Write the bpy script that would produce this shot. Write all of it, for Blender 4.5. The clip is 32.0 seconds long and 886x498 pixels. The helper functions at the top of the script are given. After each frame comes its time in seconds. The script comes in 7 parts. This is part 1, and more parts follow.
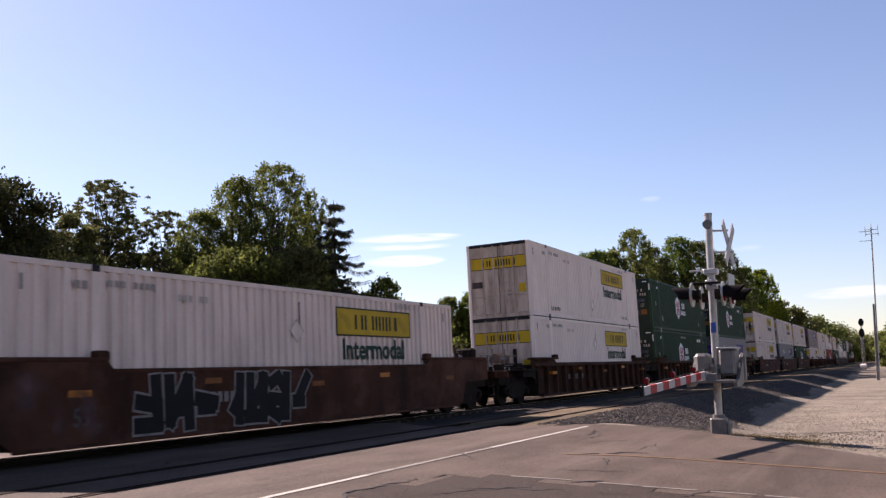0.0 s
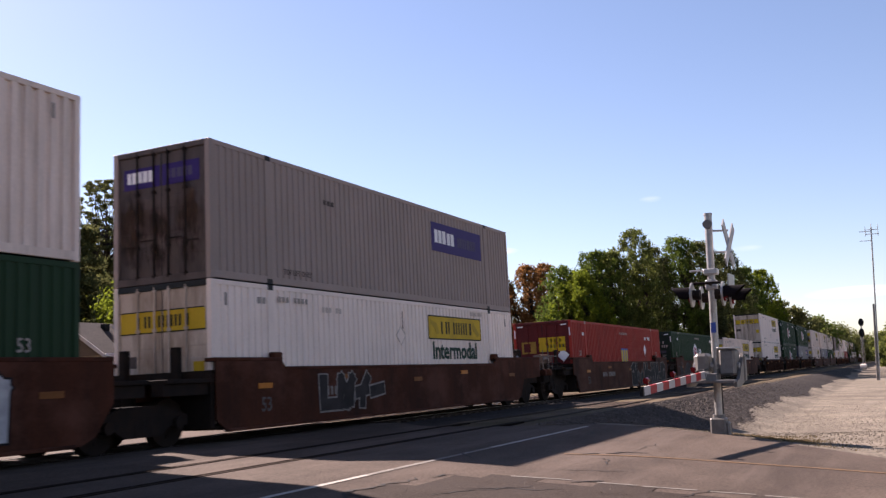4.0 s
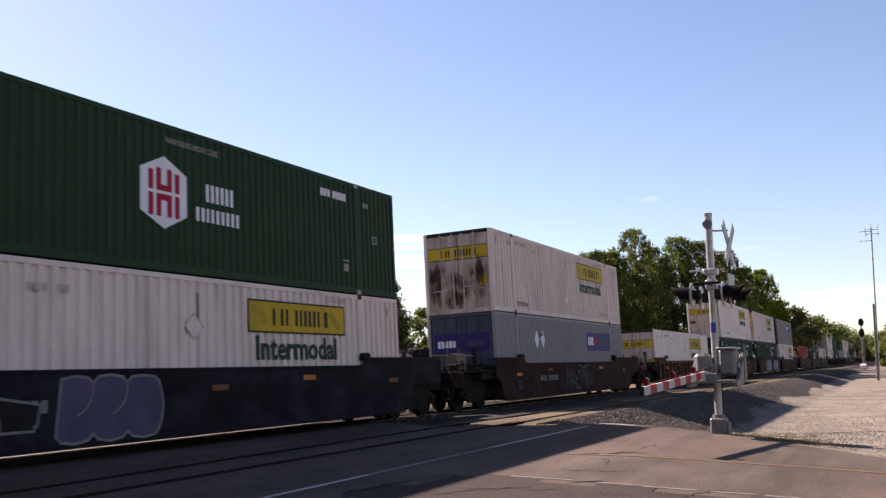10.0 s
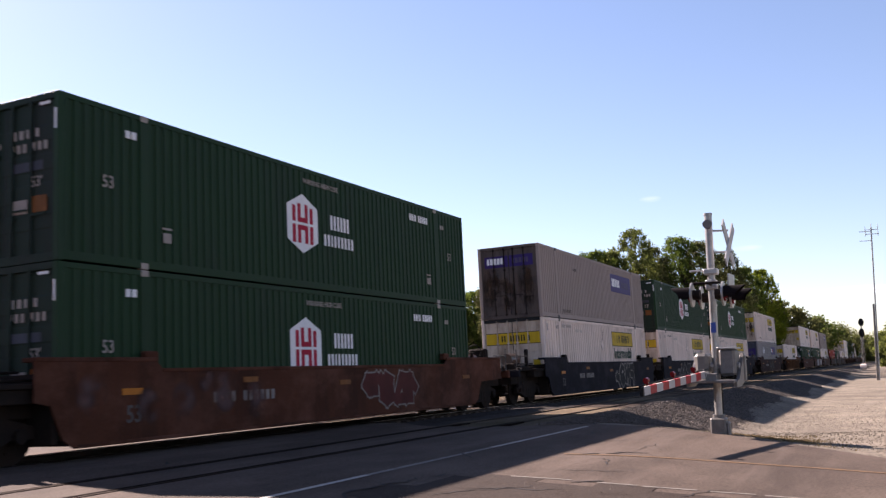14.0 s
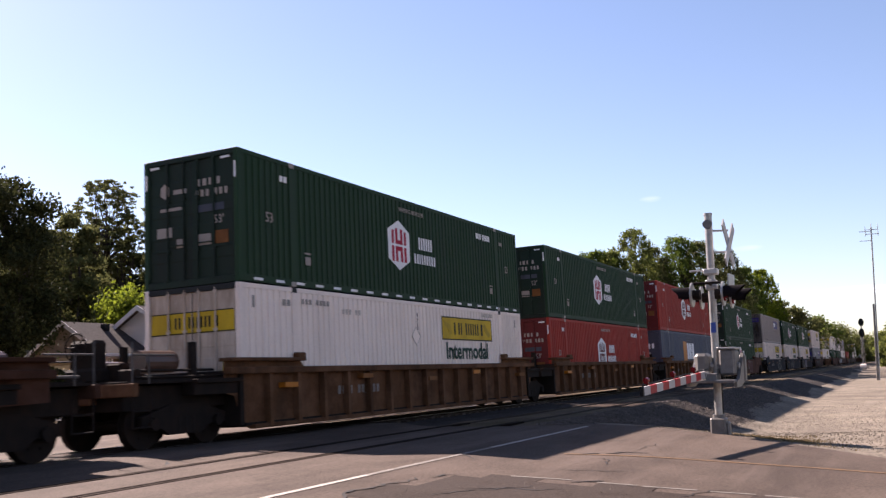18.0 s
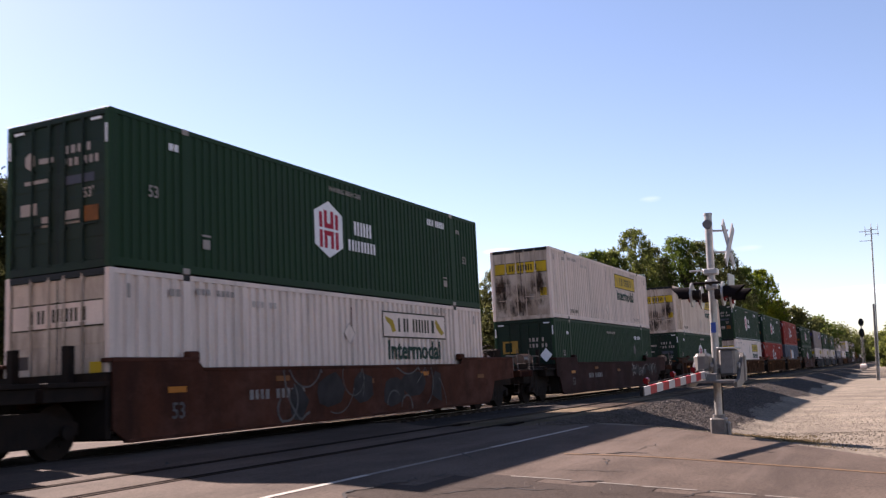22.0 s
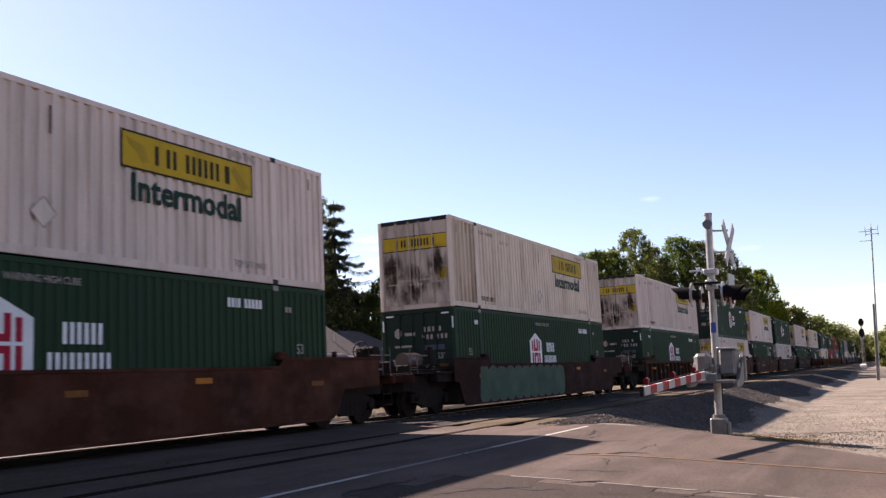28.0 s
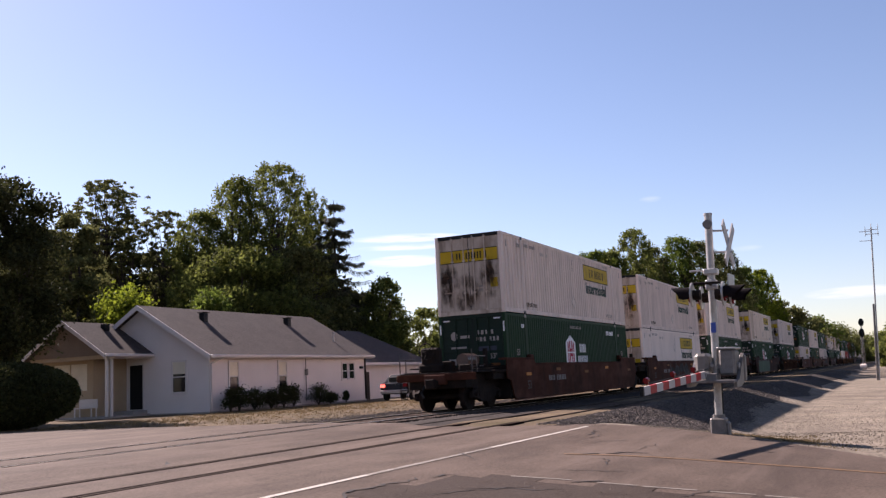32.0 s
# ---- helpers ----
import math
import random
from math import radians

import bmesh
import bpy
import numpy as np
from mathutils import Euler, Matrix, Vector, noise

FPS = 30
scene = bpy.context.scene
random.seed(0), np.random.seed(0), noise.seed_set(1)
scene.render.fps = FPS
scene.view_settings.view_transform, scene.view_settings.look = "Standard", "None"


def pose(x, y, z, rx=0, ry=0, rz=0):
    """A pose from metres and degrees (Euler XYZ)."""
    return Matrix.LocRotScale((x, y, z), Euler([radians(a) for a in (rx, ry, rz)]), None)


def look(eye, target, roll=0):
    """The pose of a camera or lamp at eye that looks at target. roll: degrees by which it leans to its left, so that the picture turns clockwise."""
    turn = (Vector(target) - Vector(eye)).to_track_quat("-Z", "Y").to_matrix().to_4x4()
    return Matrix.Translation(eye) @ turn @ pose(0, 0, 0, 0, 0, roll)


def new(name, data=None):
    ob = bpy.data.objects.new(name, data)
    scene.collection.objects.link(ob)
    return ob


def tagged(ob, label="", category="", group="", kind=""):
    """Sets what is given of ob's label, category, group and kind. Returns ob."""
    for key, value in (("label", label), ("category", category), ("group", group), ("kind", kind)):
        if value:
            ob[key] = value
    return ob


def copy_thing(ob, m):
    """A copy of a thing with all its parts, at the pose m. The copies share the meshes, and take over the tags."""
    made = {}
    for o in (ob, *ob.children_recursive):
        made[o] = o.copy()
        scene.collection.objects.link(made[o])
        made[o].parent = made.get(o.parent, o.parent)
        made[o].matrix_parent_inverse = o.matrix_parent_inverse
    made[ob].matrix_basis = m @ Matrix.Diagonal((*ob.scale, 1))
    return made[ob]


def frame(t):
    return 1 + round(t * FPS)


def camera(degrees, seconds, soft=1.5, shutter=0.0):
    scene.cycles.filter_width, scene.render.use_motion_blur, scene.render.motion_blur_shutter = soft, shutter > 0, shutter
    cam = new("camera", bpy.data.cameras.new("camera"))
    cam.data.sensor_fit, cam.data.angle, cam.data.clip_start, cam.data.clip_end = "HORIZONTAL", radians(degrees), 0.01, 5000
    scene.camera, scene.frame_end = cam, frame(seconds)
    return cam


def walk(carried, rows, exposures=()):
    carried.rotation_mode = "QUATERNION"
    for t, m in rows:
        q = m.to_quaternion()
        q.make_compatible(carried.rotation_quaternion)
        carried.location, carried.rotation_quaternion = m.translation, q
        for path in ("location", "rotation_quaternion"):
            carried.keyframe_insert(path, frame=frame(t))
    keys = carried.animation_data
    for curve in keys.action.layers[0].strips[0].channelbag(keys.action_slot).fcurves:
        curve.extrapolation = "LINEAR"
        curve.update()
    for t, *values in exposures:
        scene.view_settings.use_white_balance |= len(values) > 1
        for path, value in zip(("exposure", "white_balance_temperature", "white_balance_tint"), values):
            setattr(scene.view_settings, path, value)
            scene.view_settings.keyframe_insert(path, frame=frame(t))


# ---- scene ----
# The camera stands on a tripod beside the road and does not move.
cam = camera(50.77, 32.0, soft=1.35, shutter=0.12)
EYE = Vector((0.0, -13.456, 1.004))
AIM = Vector((math.cos(0.44406) * math.cos(0.13933), math.sin(0.44406) * math.cos(0.13933), math.sin(0.13933)))
walk(cam, [(0.0, look(EYE, EYE + AIM * 10, -2.857)), (32.0, look(EYE, EYE + AIM * 10, -2.857))], [(0.0, 1.53, 6500, 28), (0.7, 1.40, 6500, 28), (2.5, 1.38, 6500, 28), (4.5, 1.78, 6600, 26), (6.0, 1.82, 6600, 26), (7.0, 1.73, 6600, 27), (7.9, 1.41, 6500, 28), (8.3, 1.45, 6500, 28), (9.0, 1.64, 6550, 27), (10.0, 1.71, 6600, 26), (12.0, 1.84, 6600, 26), (29.5, 1.80, 6600, 26), (31.0, 1.74, 6600, 27), (32.0, 1.52, 6500, 28)])

# ---- world and sun ----
SUN = Vector((0.465, 1.182, 1.0)).normalized()  # towards the sun
world = bpy.data.worlds.new("sky")
scene.world = world
world.use_nodes = True
wn, wl = world.node_tree.nodes, world.node_tree.links
wn.clear()
sky = wn.new("ShaderNodeTexSky")
sky.sky_type = "NISHITA"
sky.sun_disc = False
sky.sun_elevation = math.asin(SUN.z)
sky.sun_rotation = math.atan2(SUN.x, SUN.y)
sky.altitude, sky.air_density, sky.dust_density, sky.ozone_density = 200, 1.0, 0.36, 1.7
# a few thin wisps of cloud low in the sky: bearing, height, half width, half height (degrees), thickness
WISPS = ((27.6, 8.75, 3.6, 0.30, 0.8), (27.9, 8.2, 3.2, 0.22, 0.55), (27.8, 7.35, 2.6, 0.40, 0.9), (21.9, 7.65, 1.2, 0.22, 0.5), (12.6, 10.15, 0.7, 0.22, 0.13), (7.3, 6.75, 1.0, 0.2, 0.18), (1.7, 3.75, 2.9, 0.38, 0.5))


def wmath(op, a, b=None):
    n = wn.new("ShaderNodeMath")
    n.operation = op
    for k, v in enumerate((a, b)):
        if v is None:
            continue
        if isinstance(v, (int, float)):
            n.inputs[k].default_value = v
        else:
            wl.new(v, n.inputs[k])
    return n.outputs[0]


tc = wn.new("ShaderNodeTexCoord")
sep = wn.new("ShaderNodeSeparateXYZ")
wl.new(tc.outputs["Generated"], sep.inputs[0])
bearing = wmath("MULTIPLY", wmath("ARCTAN2", sep.outputs[1], sep.outputs[0]), 57.2958)
height = wmath("MULTIPLY", wmath("ARCSINE", sep.outputs[2]), 57.2958)
mp = wn.new("ShaderNodeMapping")
mp.inputs["Scale"].default_value = (9.0, 9.0, 90.0)
wl.new(tc.outputs["Generated"], mp.inputs[0])
cl = wn.new("ShaderNodeTexNoise")
cl.inputs["Scale"].default_value = 2.4
cl.inputs["Detail"].default_value = 5
wl.new(mp.outputs[0], cl.inputs["Vector"])
streak = wn.new("ShaderNodeMapRange")
streak.inputs[1].default_value, streak.inputs[2].default_value = 0.30, 0.62
wl.new(cl.outputs["Fac"], streak.inputs[0])
cover = None
for wa, we, ww, wh, wk in WISPS:
    dx = wmath("DIVIDE", wmath("SUBTRACT", bearing, wa), ww)
    dy = wmath("DIVIDE", wmath("SUBTRACT", height, we), wh)
    d2 = wmath("ADD", wmath("MULTIPLY", dx, dx), wmath("MULTIPLY", dy, dy))
    fall = wmath("MULTIPLY", wmath("MAXIMUM", wmath("SUBTRACT", 1.0, d2), 0.0), wk)
    cover = fall if cover is None else wmath("MAXIMUM", cover, fall)
mixc = wn.new("ShaderNodeMix")
mixc.data_type = "RGBA"
mixc.inputs["B"].default_value = (10.0, 10.0, 10.0, 1)
wl.new(wmath("MULTIPLY", cover, streak.outputs[0]), mixc.inputs["Factor"])
wl.new(sky.outputs[0], mixc.inputs["A"])
bgd = wn.new("ShaderNodeBackground")
bgd.inputs["Strength"].default_value = 0.05
wl.new(mixc.outputs["Result"], bgd.inputs[0])
wo = wn.new("ShaderNodeOutputWorld")
wl.new(bgd.outputs[0], wo.inputs[0])

sun_data = bpy.data.lights.new("sun", "SUN")
sun_data.energy, sun_data.angle, sun_data.color = 5.0, radians(0.53), (1.0, 0.93, 0.82)
sun = new("sun", sun_data)
sun.matrix_world = look(SUN * 300, (0, 0, 0))


# ---- materials ----
def mat(name, col, rough=0.6, metal=0.0, vary=0.12, scale=1.5, grain=0.1, gscale=40.0, bump=0.0, bscale=60.0, dirt=None, dirt_amt=0.0, dirt_scale=0.6,
        stretch=(1, 1, 1), rand=0.0, island=0.0, spec=0.15, trans=0.0, band=(0.46, 0.72), stain=None, stain_amt=0.5, stain_scale=1.0, stain_stretch=(1, 1, 1), stain_band=(0.5, 0.7)):
    """A surface with variation at two scales, optional streaked dirt, and fine relief."""
    m = bpy.data.materials.new(name)
    m.use_nodes = True
    n, l = m.node_tree.nodes, m.node_tree.links
    b = n["Principled BSDF"]
    b.inputs["Roughness"].default_value = rough
    b.inputs["Metallic"].default_value = metal
    b.inputs["Specular IOR Level"].default_value = spec
    t = n.new("ShaderNodeTexCoord")
    src = t.outputs["Object"]
    if rand:
        oi = n.new("ShaderNodeObjectInfo")
        off = n.new("ShaderNodeVectorMath")
        off.operation = "SCALE"
        off.inputs[0].default_value = (37.0, 19.0, 53.0)
        l.new(oi.outputs["Random"], off.inputs["Scale"])
        add = n.new("ShaderNodeVectorMath")
        l.new(src, add.inputs[0])
        l.new(off.outputs[0], add.inputs[1])
        src = add.outputs[0]
    a = n.new("ShaderNodeTexNoise")
    a.inputs["Scale"].default_value, a.inputs["Detail"].default_value = scale, 5
    l.new(src, a.inputs["Vector"])
    g = n.new("ShaderNodeTexNoise")
    g.inputs["Scale"].default_value, g.inputs["Detail"].default_value = gscale, 3
    l.new(src, g.inputs["Vector"])

    def scaled(fac, amt):
        r = n.new("ShaderNodeMapRange")
        r.inputs[1].default_value, r.inputs[2].default_value = 0.25, 0.75
        r.inputs[3].default_value, r.inputs[4].default_value = 1 - amt, 1 + amt
        l.new(fac, r.inputs[0])
        return r.outputs[0]
    v = n.new("ShaderNodeMath")
    v.operation = "MULTIPLY"
    l.new(scaled(a.outputs["Fac"], vary), v.inputs[0])
    l.new(scaled(g.outputs["Fac"], grain), v.inputs[1])
    val = v.outputs[0]
    if island:
        ge = n.new("ShaderNodeNewGeometry")
        r = n.new("ShaderNodeMapRange")
        r.inputs[3].default_value, r.inputs[4].default_value = 1 - island, 1 + island
        l.new(ge.outputs["Random Per Island"], r.inputs[0])
        v2 = n.new("ShaderNodeMath")
        v2.operation = "MULTIPLY"
        l.new(val, v2.inputs[0])
        l.new(r.outputs[0], v2.inputs[1])
        val = v2.outputs[0]
    if rand:
        r = n.new("ShaderNodeMapRange")
        r.inputs[3].default_value, r.inputs[4].default_value = 1 - rand, 1 + rand
        l.new(oi.outputs["Random"], r.inputs[0])
        v3 = n.new("ShaderNodeMath")
        v3.operation = "MULTIPLY"
        l.new(val, v3.inputs[0])
        l.new(r.outputs[0], v3.inputs[1])
        val = v3.outputs[0]
    c = n.new("ShaderNodeVectorMath")
    c.operation = "SCALE"
    c.inputs[0].default_value = col
    l.new(val, c.inputs["Scale"])
    out = c.outputs[0]
    for tint, amt, size, st, (lo, hi) in ((dirt, dirt_amt, dirt_scale, stretch, band), (stain, stain_amt, stain_scale, stain_stretch, stain_band)):
        if not tint:
            continue
        mpn = n.new("ShaderNodeMapping")
        mpn.inputs["Scale"].default_value = st
        mpn.inputs["Location"].default_value = (3.1, 7.7, 1.3) if tint is stain else (0, 0, 0)
        l.new(src, mpn.inputs[0])
        d = n.new("ShaderNodeTexNoise")
        d.inputs["Scale"].default_value, d.inputs["Detail"].default_value, d.inputs["Roughness"].default_value = size, 7, 0.65
        l.new(mpn.outputs[0], d.inputs["Vector"])
        r = n.new("ShaderNodeMapRange")
        r.inputs[1].default_value, r.inputs[2].default_value = lo, hi
        r.inputs[3].default_value, r.inputs[4].default_value = 0.0, amt
        l.new(d.outputs["Fac"], r.inputs[0])
        mx = n.new("ShaderNodeMix")
        mx.data_type = "RGBA"
        mx.inputs["B"].default_value = (*tint, 1)
        l.new(r.outputs[0], mx.inputs["Factor"])
        l.new(out, mx.inputs["A"])
        out = mx.outputs["Result"]
    l.new(out, b.inputs["Base Color"])
    if bump:
        bt = n.new("ShaderNodeTexNoise")
        bt.inputs["Scale"].default_value, bt.inputs["Detail"].default_value = bscale, 4
        l.new(src, bt.inputs["Vector"])
        bn = n.new("ShaderNodeBump")
        bn.inputs["Strength"].default_value, bn.inputs["Distance"].default_value = bump, 0.02
        l.new(bt.outputs["Fac"], bn.inputs["Height"])
        l.new(bn.outputs[0], b.inputs["Normal"])
    if trans:
        tr = n.new("ShaderNodeBsdfTranslucent")
        l.new(out, tr.inputs["Color"])
        ms = n.new("ShaderNodeMixShader")
        ms.inputs[0].default_value = trans
        l.new(b.outputs[0], ms.inputs[1])
        l.new(tr.outputs[0], ms.inputs[2])
        l.new(ms.outputs[0], n["Material Output"].inputs[0])
    return m


def glow(name, col, strength):
    m = bpy.data.materials.new(name)
    m.use_nodes = True
    b = m.node_tree.nodes["Principled BSDF"]
    b.inputs["Base Color"].default_value = (*col, 1)
    b.inputs["Emission Color"].default_value = (*col, 1)
    b.inputs["Emission Strength"].default_value = strength
    return m


RUST, SOOT, DUST = (0.09, 0.035, 0.016), (0.011, 0.008, 0.007), (0.22, 0.18, 0.14)
STREAK = (2.2, 2.2, 0.35)


def paint(name, col, dirt=SOOT, amt=0.25, ds=0.8, rough=0.55, rand=0.07, vary=0.06, **more):
    if name.endswith("well_paint"):
        # flat weathered paint: soot runs, and broad paler chalked and rusted patches
        chalk = tuple(min(0.3, c * 1.5 + 0.012) for c in col)
        return mat(name, col, 0.85, spec=0.10, vary=0.25, scale=0.7, grain=0.16, gscale=22, dirt=dirt, dirt_amt=min(0.9, amt * 1.3), dirt_scale=ds, stretch=STREAK, rand=rand, bump=0.08, bscale=12,
                   stain=chalk, stain_amt=0.75, stain_scale=0.9, stain_stretch=(1, 1, 1.3), stain_band=(0.47, 0.66))
    return mat(name, col, rough + 0.1, spec=0.22, vary=vary, scale=0.7, grain=0.05, gscale=22, dirt=dirt, dirt_amt=amt, dirt_scale=ds, stretch=STREAK, rand=rand, bump=0.08, bscale=12, **more)


def film_of(name, col, strength, scale=2.5, stretch=(1, 1, 1)):
    """A thin sprayed or smoked film that fades out towards its edges and breaks up in grain."""
    m = mat(name, col, 0.85, vary=0.3, scale=3, spec=0.05)
    n, l = m.node_tree.nodes, m.node_tree.links
    tcn = n.new("ShaderNodeTexCoord")
    sp = n.new("ShaderNodeSeparateXYZ")
    l.new(tcn.outputs["Generated"], sp.inputs[0])

    def op(kind, *args):
        k = n.new("ShaderNodeMath")
        k.operation = kind
        for i, v in enumerate(args):
            if isinstance(v, (int, float)):
                k.inputs[i].default_value = v
            else:
                l.new(v, k.inputs[i])
        return k.outputs[0]
    hat = [op("MULTIPLY", op("SUBTRACT", sp.outputs[i], 0.5), 2.0) for i in (0, 2)]
    far = op("SQRT", op("ADD", op("MULTIPLY", hat[0], hat[0]), op("MULTIPLY", hat[1], hat[1])))
    mpn = n.new("ShaderNodeMapping")
    mpn.inputs["Scale"].default_value = stretch
    l.new(tcn.outputs["Object"], mpn.inputs[0])
    nz = n.new("ShaderNodeTexNoise")
    nz.inputs["Scale"].default_value, nz.inputs["Detail"].default_value = scale, 6
    l.new(mpn.outputs[0], nz.inputs["Vector"])
    ed = n.new("ShaderNodeMapRange")
    ed.interpolation_type = "SMOOTHSTEP"
    ed.inputs[1].default_value, ed.inputs[2].default_value, ed.inputs[3].default_value, ed.inputs[4].default_value = 0.36, 0.66, 0.0, strength
    l.new(nz.outputs["Fac"], ed.inputs[0])
    rim = op("MAXIMUM", op("SUBTRACT", 1.0, far), 0.0)
    l.new(op("MULTIPLY", ed.outputs[0], op("MINIMUM", op("MULTIPLY", rim, 1.6), 1.0)), n["Principled BSDF"].inputs["Alpha"])
    return m


